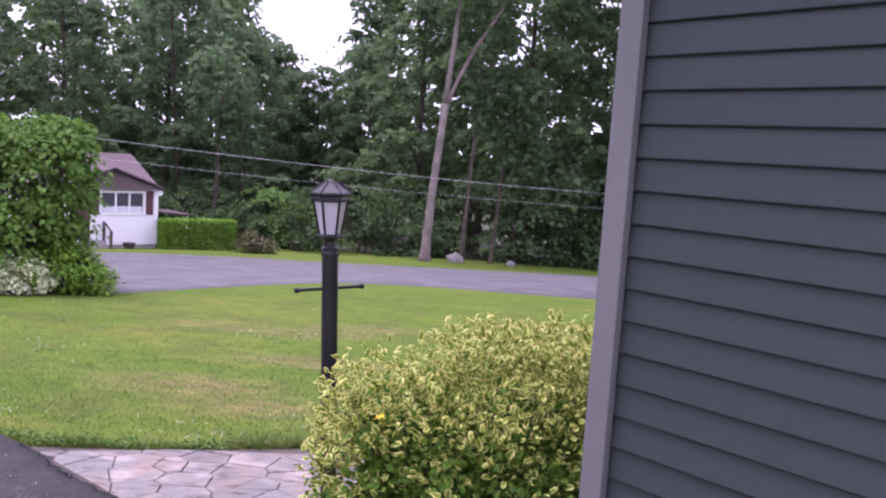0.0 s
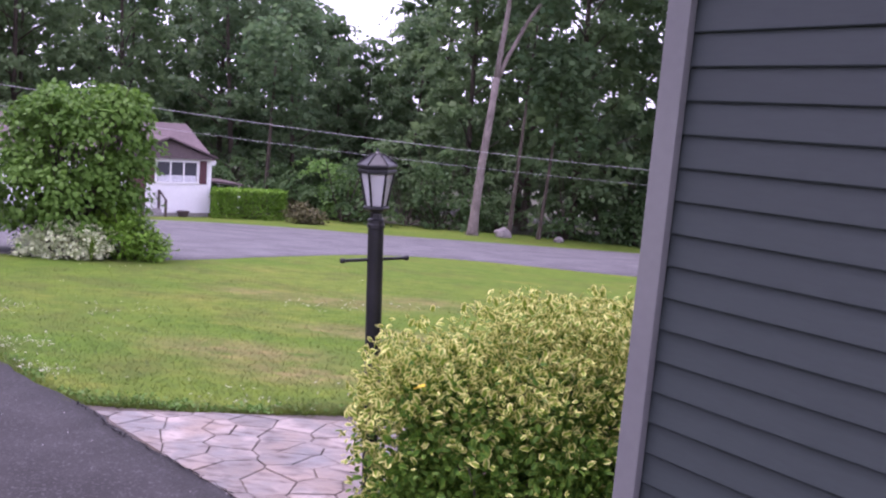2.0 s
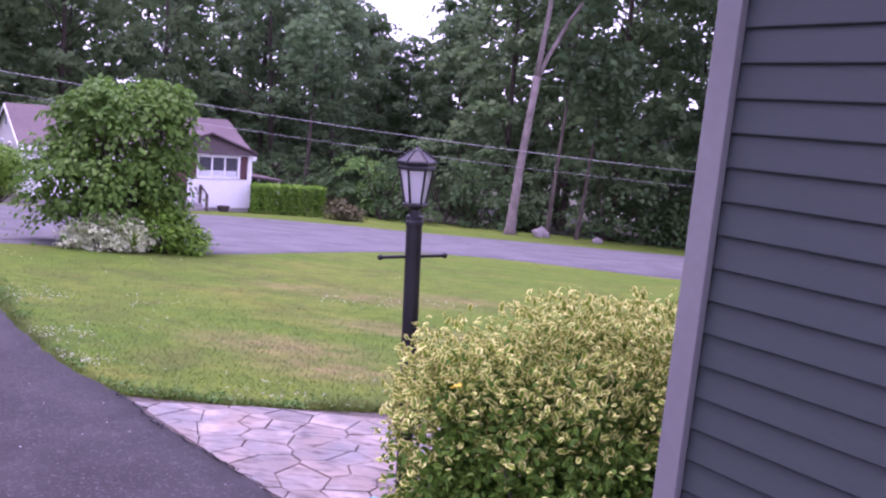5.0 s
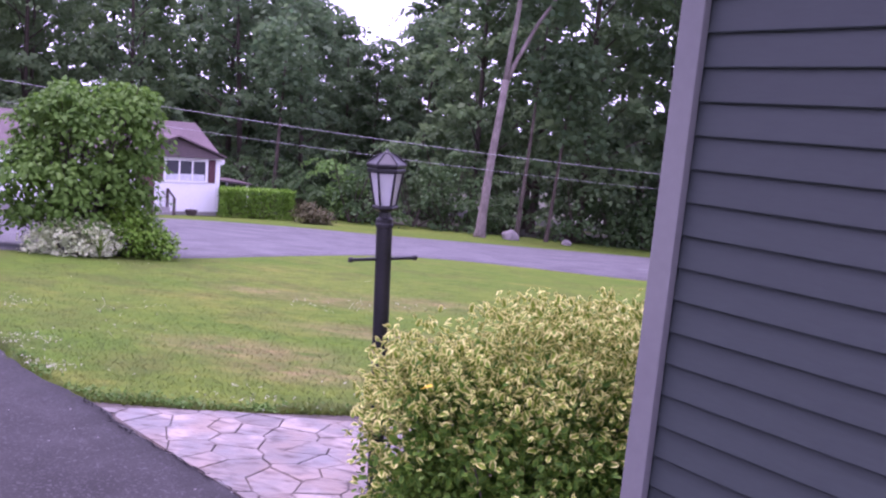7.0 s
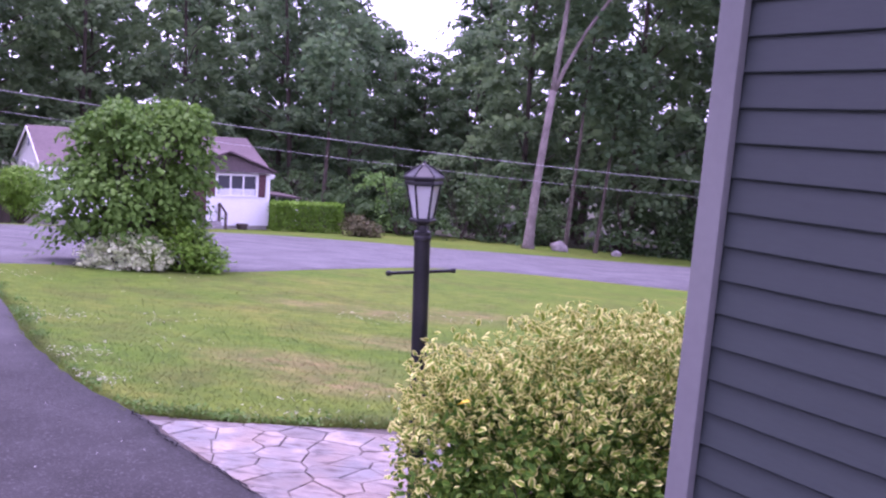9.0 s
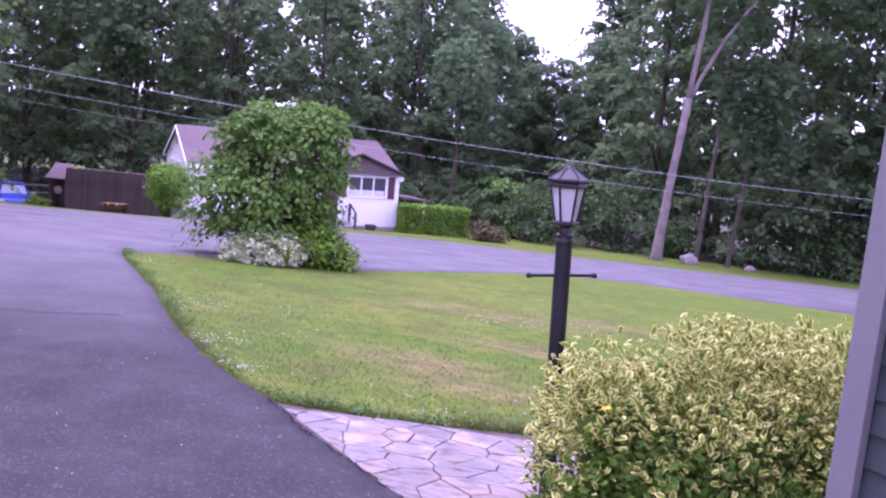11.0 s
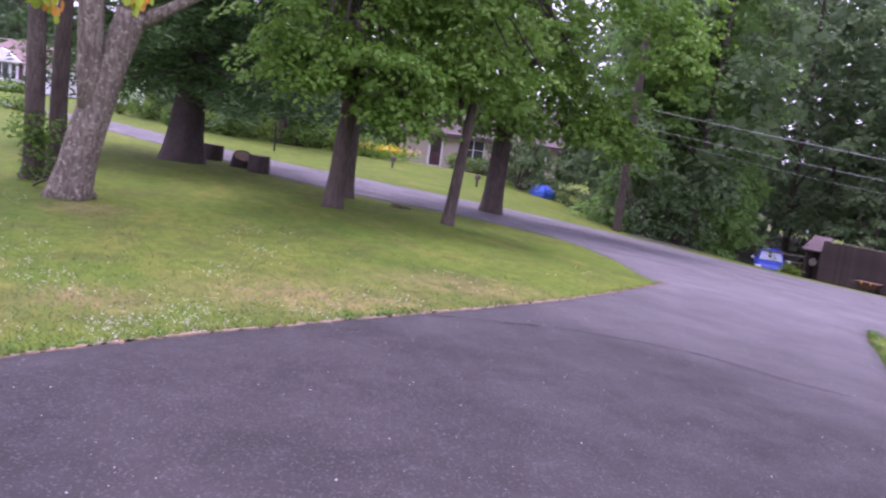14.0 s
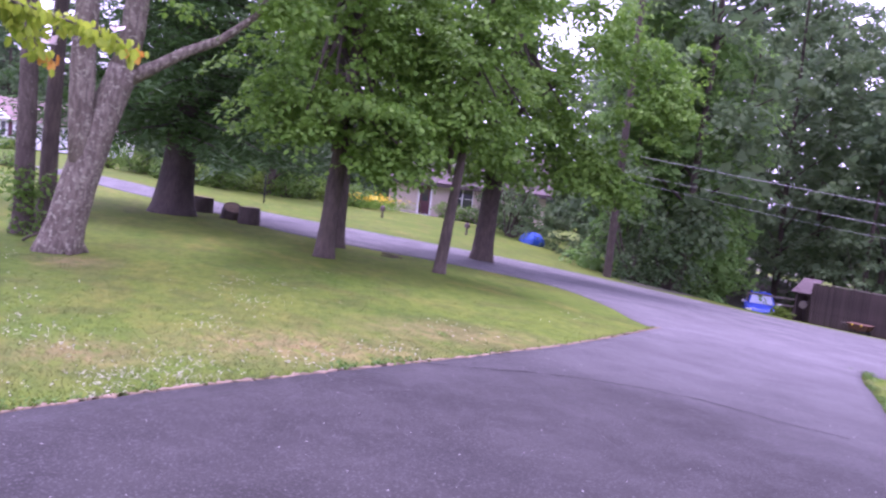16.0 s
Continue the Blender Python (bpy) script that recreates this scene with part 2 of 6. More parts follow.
def flagstone_mat(name):
    """Stamped stone: pink, tan and grey clouds, dark veins in the hollows, a rippled face; each stone a little different."""
    m, nodes, links, bsdf = node_mat(name)
    col = mixed(nodes, links, ramp(nodes, links, noise_node(nodes, links, 2.4, 6), 0.38, 0.62), (0.188, 0.15, 0.122), (0.142, 0.137, 0.132))
    col = mixed(nodes, links, ramp(nodes, links, noise_node(nodes, links, 5.5, 7, None, 3.0), 0.52, 0.68), col, (0.25, 0.215, 0.19))
    ripple = noise_node(nodes, links, 8.0, 9, (0.7, 1.9, 1), 6.0)
    col = mixed(nodes, links, ramp(nodes, links, ripple, 0.48, 0.32), col, (0.072, 0.055, 0.048))
    info = nodes.new("ShaderNodeObjectInfo")
    tone = nodes.new("ShaderNodeMapRange")
    tone.inputs[3].default_value, tone.inputs[4].default_value = 0.8, 1.12
    links.new(info.outputs["Random"], tone.inputs[0])
    scaled = nodes.new("ShaderNodeVectorMath")
    scaled.operation = "SCALE"
    links.new(col, scaled.inputs[0])
    links.new(tone.outputs[0], scaled.inputs["Scale"])
    links.new(scaled.outputs[0], bsdf.inputs["Base Color"])
    bsdf.inputs["Roughness"].default_value, bsdf.inputs["Specular IOR Level"].default_value = 0.6, 0.35
    bp = nodes.new("ShaderNodeBump")
    bp.inputs["Strength"].default_value, bp.inputs["Distance"].default_value = 1.0, 0.035
    links.new(ripple, bp.inputs["Height"])
    links.new(bp.outputs[0], bsdf.inputs["Normal"])
    return m


STONE = flagstone_mat("stamped_flagstone")
JOINT = surf("flagstone_joint", (0.05, 0.04, 0.034), (0.075, 0.062, 0.052), 3.0, 40.0, 0.9, 0.4)
MULCH = surf("dark_mulch", (0.05, 0.032, 0.02), (0.08, 0.055, 0.04), 3.0, 35.0, 0.95, 0.9, 0.03)
DIRT = surf("bare_soil", (0.21, 0.15, 0.10), (0.14, 0.105, 0.07), 2.0, 25.0, 0.95, 0.6, 0.02)
SIDING = surf("blue_grey_siding", (0.022, 0.031, 0.031), (0.026, 0.035, 0.034), 0.9, 14.0, 0.6, 0.15, 0.001, (0.4, 1, 6), 0.0, 0.1, 0.04)
TRIM = surf("grey_trim_paint", (0.135, 0.133, 0.133), (0.15, 0.148, 0.146), 1.2, 30.0, 0.55, 0.1, 0.001, None, 0.0, 0.06)
BLACK = surf("black_powder_coat", (0.012, 0.012, 0.014), (0.022, 0.021, 0.023), 6.0, 60.0, 0.38, 0.15, 0.001, None, 0.0, 0.2)
BLACK.node_tree.nodes["Principled BSDF"].inputs["Specular IOR Level"].default_value = 0.3
LAMP_GLASS = leaf_mat("frosted_lamp_glass", (0.85, 0.84, 0.84), (0.76, 0.75, 0.76), None, 0.5, 0.25)
WHITE = surf("white_siding", (0.80, 0.79, 0.80), (0.76, 0.75, 0.77), 0.8, 12.0, 0.6, 0.1, 0.002, None, 0.0, 0.04)
ROOF = surf("brown_shingle_roof", (0.105, 0.074, 0.08), (0.08, 0.057, 0.062), 0.7, 9.0, 0.85, 0.5, 0.01, None, 0.0, 0.25, 0.05)
ROOF_DARK = surf("dark_brown_shingles", (0.075, 0.055, 0.058), (0.095, 0.07, 0.07), 0.9, 9.0, 0.85, 0.5, 0.01, None, 0.0, 0.2, 0.05)
ROOF_PINK = surf("faded_red_roof", (0.165, 0.112, 0.105), (0.14, 0.097, 0.092), 0.4, 6.0, 0.85, 0.3, 0.01, None, 0.0, 0.15)
SHUTTER = surf("maroon_shutter", (0.075, 0.022, 0.03), (0.09, 0.03, 0.04), 2.0, 20.0, 0.6, 0.1)
PANE = glass_mat("window_glass", (0.045, 0.05, 0.06))
CURTAIN = surf("white_curtain", (0.55, 0.55, 0.6), (0.6, 0.6, 0.65), 3.0, 20.0, 0.8, 0.2)
CONCRETE = surf("grey_concrete", (0.33, 0.31, 0.30), (0.27, 0.25, 0.25), 2.0, 25.0, 0.85, 0.4)
FENCE = surf("weathered_brown_boards", (0.062, 0.045, 0.043), (0.085, 0.062, 0.058), 1.0, 10.0, 0.85, 0.4, 0.006, (6, 6, 0.6), 0.0, 0.3, 0.2)
def bark_mat(name, c1, c2, lichen, cover):
    """Furrowed bark with pale lichen in ragged patches."""
    m, nodes, links, bsdf = node_mat(name)
    broad = ramp(nodes, links, noise_node(nodes, links, 2.2, 6, (1, 1, 0.6)), 0.35, 0.65)
    col = mixed(nodes, links, broad, c1, c2)
    furrow = noise_node(nodes, links, 11.0, 7, (1.6, 1.6, 0.45), 2.0)
    col = mixed(nodes, links, ramp(nodes, links, furrow, 0.58, 0.40), col, mixed(nodes, links, 0.6, col, (0.045, 0.036, 0.028)))
    spots = ramp(nodes, links, noise_node(nodes, links, 15.0, 8, None, 5.0), cover, cover + 0.14)
    col = mixed(nodes, links, spots, col, lichen)
    links.new(col, bsdf.inputs["Base Color"])
    bsdf.inputs["Roughness"].default_value = 0.92
    bsdf.inputs["Specular IOR Level"].default_value = 0.2
    bp = nodes.new("ShaderNodeBump")
    bp.inputs["Strength"].default_value, bp.inputs["Distance"].default_value = 1.0, 0.05
    links.new(furrow, bp.inputs["Height"])
    links.new(bp.outputs[0], bsdf.inputs["Normal"])
    return m


BARK = bark_mat("lichened_grey_bark", (0.185, 0.16, 0.122), (0.125, 0.104, 0.078), (0.255, 0.25, 0.18), 0.53)
BARK_MID = bark_mat("grey_brown_bark", (0.12, 0.10, 0.082), (0.075, 0.06, 0.05), (0.17, 0.165, 0.13), 0.6)
BARK_BLACK = surf("blackish_bark", (0.035, 0.027, 0.023), (0.055, 0.042, 0.035), 2.0, 9.0, 0.92, 1.0, 0.05, (2.2, 2.2, 0.5), 0.0, 0.4)
BARK_DARK = surf("dark_bark", (0.050, 0.039, 0.029), (0.072, 0.056, 0.042), 2.0, 9.0, 0.92, 1.0, 0.05, (2.2, 2.2, 0.5), 0.0, 0.45)
BARK_PALE = surf("pale_bark", (0.21, 0.175, 0.16), (0.14, 0.115, 0.105), 1.5, 7.0, 0.9, 0.8, 0.03, (2.0, 2.0, 0.6), 0.0, 0.35)
CUTWOOD = surf("cut_wood", (0.15, 0.105, 0.068), (0.10, 0.07, 0.048), 3.0, 20.0, 0.85, 0.4)
ROCK = surf("pale_boulder", (0.22, 0.195, 0.19), (0.16, 0.145, 0.14), 2.0, 14.0, 0.85, 0.8, 0.03)
TAN = surf("tan_siding", (0.54, 0.45, 0.38), (0.49, 0.41, 0.345), 0.7, 10.0, 0.7, 0.15, 0.003, None, 0.0, 0.07)
WOOD = surf("old_grey_wood", (0.2, 0.17, 0.15), (0.15, 0.125, 0.11), 2.0, 14.0, 0.85, 0.4, 0.004, (5, 5, 0.6), 0.0, 0.25)
WIRE = surf("wire_cable", (0.42, 0.41, 0.43), (0.36, 0.35, 0.37), 2.0, 20.0, 0.5, 0)
CARBLUE = surf("blue_car_paint", (0.06, 0.11, 0.58), (0.06, 0.11, 0.58), 1.0, 5.0, 0.22, 0, spread=0.03)
CHROME = surf("chrome", (0.75, 0.75, 0.78), (0.7, 0.7, 0.72), 2.0, 20.0, 0.2, 0, metal=0.7, spread=0.05)
RUBBER = surf("tyre_rubber", (0.018, 0.018, 0.018), (0.026, 0.026, 0.026), 5.0, 40.0, 0.8, 0.2)
HEADLIGHT = glass_mat("headlight_glass", (0.75, 0.76, 0.8), 0.1)
# pale base colour stands in for the sky mirrored in the windscreen
WINDSCREEN = glass_mat("windscreen_glass", (0.50, 0.55, 0.68), 0.08)
CANVAS = surf("white_canopy_cloth", (0.78, 0.78, 0.82), (0.7, 0.7, 0.74), 1.0, 9.0, 0.7, 0.2, spread=0.06)
BLUEGREY = surf("blue_grey_panel", (0.23, 0.24, 0.31), (0.2, 0.21, 0.27), 1.0, 9.0, 0.7, 0.1, spread=0.08)
NAVY = surf("navy_panel", (0.028, 0.03, 0.065), (0.04, 0.04, 0.08), 1.0, 9.0, 0.6, 0.1, spread=0.1)
TARP = surf("blue_tarp", (0.025, 0.085, 0.42), (0.03, 0.10, 0.48), 2.0, 10.0, 0.45, 0.3, 0.02, spread=0.1)
YELLOW_PETAL = leaf_mat("yellow_petals", (0.62, 0.42, 0.02), (0.7, 0.52, 0.04), None, 0.25)
CLOVER = leaf_mat("clover_bloom", (0.30, 0.32, 0.22), (0.44, 0.45, 0.34), None, 0.2)
CLOVER_LEAF = leaf_mat("clover_leaf", (0.05, 0.12, 0.018), (0.10, 0.19, 0.035), None, 0.3)
GLOBE = surf("teal_swirl_globe", (0.02, 0.16, 0.30), (0.10, 0.42, 0.50), 14.0, 9.0, 0.12, 0, spread=0.2)
SWIRL = surf("pale_globe_swirl", (0.55, 0.62, 0.66), (0.5, 0.58, 0.62), 9.0, 9.0, 0.15, 0, spread=0.1)
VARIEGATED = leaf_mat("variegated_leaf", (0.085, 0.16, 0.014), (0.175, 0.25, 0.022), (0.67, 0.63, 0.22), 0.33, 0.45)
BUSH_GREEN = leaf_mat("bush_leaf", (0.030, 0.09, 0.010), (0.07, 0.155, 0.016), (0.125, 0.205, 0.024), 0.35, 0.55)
VIBURNUM = leaf_mat("broad_shrub_leaf", (0.052, 0.132, 0.022), (0.122, 0.225, 0.036), None, 0.45, 0.55)
WHITE_EDGED = leaf_mat("white_edged_leaf", (0.32, 0.42, 0.19), (0.76, 0.78, 0.52), None, 0.3)
LIME = leaf_mat("lime_leaf", (0.085, 0.18, 0.018), (0.17, 0.26, 0.034), None, 0.35)
HEDGE = leaf_mat("hedge_leaf", (0.088, 0.215, 0.018), (0.16, 0.29, 0.032), None, 0.25)
MAPLE = leaf_mat("maple_leaf", (0.064, 0.165, 0.02), (0.14, 0.262, 0.034), None, 0.45, 0.5)
# lit copy of the leaf: light through hanging leaves put into the colour
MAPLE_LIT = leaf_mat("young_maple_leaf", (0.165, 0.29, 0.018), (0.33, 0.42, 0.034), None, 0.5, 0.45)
ORANGE_TIP = leaf_mat("orange_young_leaf", (0.55, 0.16, 0.03), (0.55, 0.34, 0.05), None, 0.45, 0.45)
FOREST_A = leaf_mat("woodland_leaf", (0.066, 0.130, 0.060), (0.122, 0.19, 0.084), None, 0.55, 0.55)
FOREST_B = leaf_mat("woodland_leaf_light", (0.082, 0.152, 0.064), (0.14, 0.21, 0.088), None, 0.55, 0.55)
# darker copy of the woodland leaf: shade under the trees put into its colour
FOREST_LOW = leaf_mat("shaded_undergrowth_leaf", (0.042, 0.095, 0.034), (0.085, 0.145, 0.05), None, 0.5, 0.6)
# brighter copy for the wood's edge: sunlight put into its colour
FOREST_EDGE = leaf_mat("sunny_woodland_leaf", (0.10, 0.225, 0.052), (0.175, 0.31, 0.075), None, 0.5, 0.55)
NEEDLE = leaf_mat("conifer_needles", (0.03, 0.075, 0.02), (0.06, 0.13, 0.032), None, 0.2, 0.6)
BROWNISH = leaf_mat("brownish_shrub_leaf", (0.055, 0.075, 0.026), (0.115, 0.10, 0.045), None, 0.25)
BLOSSOM = leaf_mat("pink_white_petals", (0.80, 0.62, 0.66), (0.82, 0.72, 0.74), None, 0.3, 0.5)
RED = surf("rusty_cart_metal", (0.12, 0.045, 0.028), (0.075, 0.04, 0.03), 3.0, 20.0, 0.7, 0.2)


# ---- mesh helpers ----
class Build:
    """Gathers vertices and faces for one mesh."""

    def __init__(self):
        self.v, self.f = [], []

    def add(self, verts, faces):
        n = len(self.v)
        self.v += [tuple(p) for p in verts]
        self.f += [tuple(i + n for i in f) for f in faces]
        return self

    def box(self, lo, hi, m=None):
        (a, b, c), (d, e, f) = lo, hi
        vs = [Vector(p) for p in ((a, b, c), (d, b, c), (d, e, c), (a, e, c), (a, b, f), (d, b, f), (d, e, f), (a, e, f))]
        if m:
            vs = [m @ p for p in vs]
        return self.add(vs, [(3, 2, 1, 0), (4, 5, 6, 7), (0, 1, 5, 4), (1, 2, 6, 5), (2, 3, 7, 6), (3, 0, 4, 7)])

    def rings(self, loops, cap=True):
        """Skins a list of equal rings."""
        n, base = len(loops[0]), len(self.v)
        for ring in loops:
            self.v += [tuple(p) for p in ring]
        for i in range(len(loops) - 1):
            for j in range(n):
                a, b = base + i * n + j, base + i * n + (j + 1) % n
                self.f.append((a, b, b + n, a + n))
        if cap:
            self.f.append(tuple(base + j for j in reversed(range(n))))
            self.f.append(tuple(base + (len(loops) - 1) * n + j for j in range(n)))
        return self

    def turned(self, profile, n=16, m=None, start=0.0):
        """A turned body from (radius, height) pairs."""
        loops = []
        for r, z in profile:
            ring = [Vector((r * math.cos(start + k * math.tau / n), r * math.sin(start + k * math.tau / n), z)) for k in range(n)]
            loops.append([m @ p for p in ring] if m else ring)
        return self.rings(loops)

    def tube(self, path, radii, n=8, lump=0.0, rng=None):
        """A round limb along a path."""
        loops, side = [], None
        path = [Vector(p) for p in path]
        for i, p in enumerate(path):
            way = (path[min(i + 1, len(path) - 1)] - path[max(i - 1, 0)]).normalized()
            if side is None:
                side = way.orthogonal().normalized()
            side = (side - way * side.dot(way)).normalized()
            up = way.cross(side)
            r = radii[i] if hasattr(radii, "__len__") else radii
            ring = []
            for k in range(n):
                a = k * math.tau / n
                rr = r * (1 + (rng.uniform(-lump, lump) if lump else 0))
                ring.append(p + (side * math.cos(a) + up * math.sin(a)) * rr)
            loops.append(ring)
        return self.rings(loops)

    def prism(self, poly, z0, z1, inset=0.0):
        """An upright prism over a polygon in the ground plane, its top edge rounded off by inset."""
        n = len(poly)
        c = [sum(p[k] for p in poly) / n for k in (0, 1)]
        top = [(c[0] + (p[0] - c[0]) * (1 - inset), c[1] + (p[1] - c[1]) * (1 - inset)) for p in poly]
        loops = [[(p[0], p[1], z0) for p in poly], [(p[0], p[1], z1 - (z1 - z0) * 0.25) for p in poly]]
        loops.append([(p[0], p[1], z1) for p in top])
        return self.rings(loops)

    def mesh(self, name, material, bevel=0.0, smooth=False):
        me = bpy.data.meshes.new(name)
        me.from_pydata(self.v, [], self.f)
        if bevel:
            bm = bmesh.new()
            bm.from_mesh(me)
            bmesh.ops.recalc_face_normals(bm, faces=bm.faces)
            edges = [e for e in bm.edges if len(e.link_faces) == 2 and e.calc_face_angle(0) > 0.5]
            bmesh.ops.bevel(bm, geom=edges, offset=bevel, segments=2, affect="EDGES", profile=0.6)
            bm.to_mesh(me)
            bm.free()
        me.materials.append(material)
        if smooth:
            me.polygons.foreach_set("use_smooth", [True] * len(me.polygons))
        me.update()
        return me


def part(name, mesh, parent, label="", kind=""):
    ob = new(name, mesh)
    ob.parent = parent
    return tagged(ob, label, kind=kind)


def thing(name, label, category, m=None, group="", kind=""):
    ob = new(name)
    ob.empty_display_size = 0.2
    if m is not None:
        ob.matrix_basis = m
    return tagged(ob, label, category, group, kind)


def solid(name, mesh, label, category, m=None, group="", kind=""):
    ob = new(name, mesh)
    if m is not None:
        ob.matrix_basis = m
    return tagged(ob, label, category, group, kind)


def quads(name, corners, material, uv=None):
    """One mesh from an array of four-cornered faces (n, 4, 3)."""
    n = len(corners)
    me = bpy.data.meshes.new(name)
    me.vertices.add(4 * n)
    me.vertices.foreach_set("co", np.ascontiguousarray(corners, np.float32).ravel())
    me.loops.add(4 * n)
    me.loops.foreach_set("vertex_index", np.arange(4 * n, dtype=np.int32))
    me.polygons.add(n)
    me.polygons.foreach_set("loop_start", np.arange(0, 4 * n, 4, dtype=np.int32))
    if uv is not None:
        me.uv_layers.new(name="UVMap").data.foreach_set("uv", np.ascontiguousarray(uv, np.float32).ravel())
    me.materials.append(material)
    me.update(calc_edges=True)
    me.validate()
    return me


def leaves(name, pts, size, material, rng, droop=0.3, width=0.55, out=None, fold=0.18):
    """Folded diamond leaves at the given points; out: the way that each one faces."""
    n = len(pts)
    way = rng.normal(size=(n, 3))
    way[:, 2] = way[:, 2] * 0.5 - droop
    way /= np.linalg.norm(way, axis=1)[:, None]
    face = rng.normal(size=(n, 3)) * 0.6 + np.array([0, 0, 0.7])
    if out is not None:
        face += out
    face -= way * (face * way).sum(1)[:, None]
    face /= np.linalg.norm(face, axis=1)[:, None]
    side = np.cross(face, way)
    s = (size * rng.uniform(0.6, 1.3, n))[:, None]
    mid = pts + way * s * 0.45 + face * s * fold * 0.6
    c = np.stack([pts, mid + side * s * width * 0.5 - face * s * fold * 0.3, pts + way * s, mid - side * s * width * 0.5 - face * s * fold * 0.3], 1)
    return quads(name, c, material)


def clumps(rng, lobes, count, per, spread, shell=0.55):
    """Points in clumps through lobes, each (centre, radii); most lie near the outside. Gives points and outward ways."""
    vol = np.array([r[0] * r[1] * r[2] for _, r in lobes]) ** 0.67
    pick = rng.choice(len(lobes), count, p=vol / vol.sum())
    d = rng.normal(size=(count, 3))
    d /= np.linalg.norm(d, axis=1)[:, None]
    rad = shell + (1.05 - shell) * rng.uniform(0, 1, count) ** 0.6
    cen, rr = np.array([c for c, _ in lobes]), np.array([r for _, r in lobes])
    middle = cen[pick] + d * rr[pick] * rad[:, None]
    pts = np.repeat(middle, per, 0) + rng.normal(size=(count * per, 3)) * spread * np.array([1, 1, 0.6])
    return pts, np.repeat(d, per, 0)


def spray_leaves(name, centres, radii, per, size, material, r, droop=0.35, loose=0.4, width=0.8, halves=False, tilt=0.35):
    """Leaves in flat drooping sprays: each centre carries a ragged plate of leaves that tips away from the stem and hangs at its rim."""
    centres, radii = np.asarray(centres, float), np.asarray(radii, float)
    m = len(centres)
    away = centres[:, :2] / (np.linalg.norm(centres[:, :2], axis=1)[:, None] + 0.3)
    lobe = r.uniform(0, math.tau, (m, 2))
    k = np.repeat(np.arange(m), per)
    n = len(k)
    a, rho = r.uniform(0, math.tau, n), np.sqrt(r.uniform(0, 1, n))
    rho = rho * (1 + 0.32 * np.sin(2 * a + lobe[k, 0]) + 0.25 * np.sin(3 * a + lobe[k, 1]))
    rad = np.stack([np.cos(a), np.sin(a), 0 * a], 1)
    rr = radii[k]
    pts = centres[k] + rad * (rho * rr)[:, None]
    lean = (rad[:, :2] * away[k]).sum(1)
    pts[:, 2] += rr * (-droop * rho**2 - tilt * lean * rho + r.normal(size=n) * 0.10)
    way = rad * 0.8 + r.normal(size=(n, 3)) * 0.45
    way[:, 2] -= 0.25 + 0.5 * rho
    way /= np.linalg.norm(way, axis=1)[:, None]
    face = r.normal(size=(n, 3)) * loose + rad * (0.4 * rho)[:, None] + np.array([0, 0, 1.0])
    face[:, :2] += away[k] * 0.35
    face -= way * (face * way).sum(1)[:, None]
    face /= np.linalg.norm(face, axis=1)[:, None]
    side = np.cross(face, way)
    s = (size * r.uniform(0.6, 1.25, n))[:, None]
    tip = pts + way * s - face * s * 0.1
    if not halves:
        mid = pts + way * s * 0.45
        return quads(name, np.stack([pts, mid + side * s * width * 0.5 - face * s * 0.06, tip, mid - side * s * width * 0.5 - face * s * 0.06], 1), material)
    out = []
    for sign in (1, -1):
        p = pts + way * s * 0.27 + sign * side * s * width * 0.5 - face * s * 0.05
        q = pts + way * s * 0.66 + sign * side * s * width * 0.32 - face * s * 0.09
        out.append(np.stack([pts, p, q, tip] if sign > 0 else [pts, tip, q, p], 1))
    return quads(name, np.concatenate(out), material)


# ---- ground ----
def ground_z(x, y):
    """The lie of the land: level by the house, falling away across the lawn and the street."""
    yy = np.minimum(y, 70.0)
    soft_step = 1.5 * np.logaddexp(0, (yy - 4) / 1.5)

    def hump(cx, cy, r):
        return np.exp(-((x - cx) ** 2 + (y - cy) ** 2) / (2 * r * r))

    return -0.078 * soft_step + 0.9 * hump(-46, 25, 10) - 0.4 * hump(-94, -7, 30) + 0.7 * hump(-42, -8, 5) - 1.72 * hump(-36, 38, 10) - 0.55 * hump(-37, 37.5, 3.5)


def gz(x, y):
    return float(ground_z(np.float64(x), np.float64(y)))


def resample(pts, n):
    p = np.array(pts, float)
    # a smooth curve through the points
    fine = []
    q = np.vstack([2 * p[0] - p[1], p, 2 * p[-1] - p[-2]])
    for i in range(1, len(q) - 2):
        for t in np.linspace(0, 1, 12, endpoint=False):
            a, b, c, d = q[i - 1], q[i], q[i + 1], q[i + 2]
            fine.append(0.5 * (2 * b + (c - a) * t + (2 * a - 5 * b + 4 * c - d) * t * t + (3 * b - a - 3 * c + d) * t**3))
    fine = np.array(fine + [p[-1]])
    s = np.r_[0, np.cumsum(np.hypot(*np.diff(fine, axis=0).T))]
    at = np.linspace(0, s[-1], n)
    return np.stack([np.interp(at, s, fine[:, k]) for k in (0, 1)], 1)


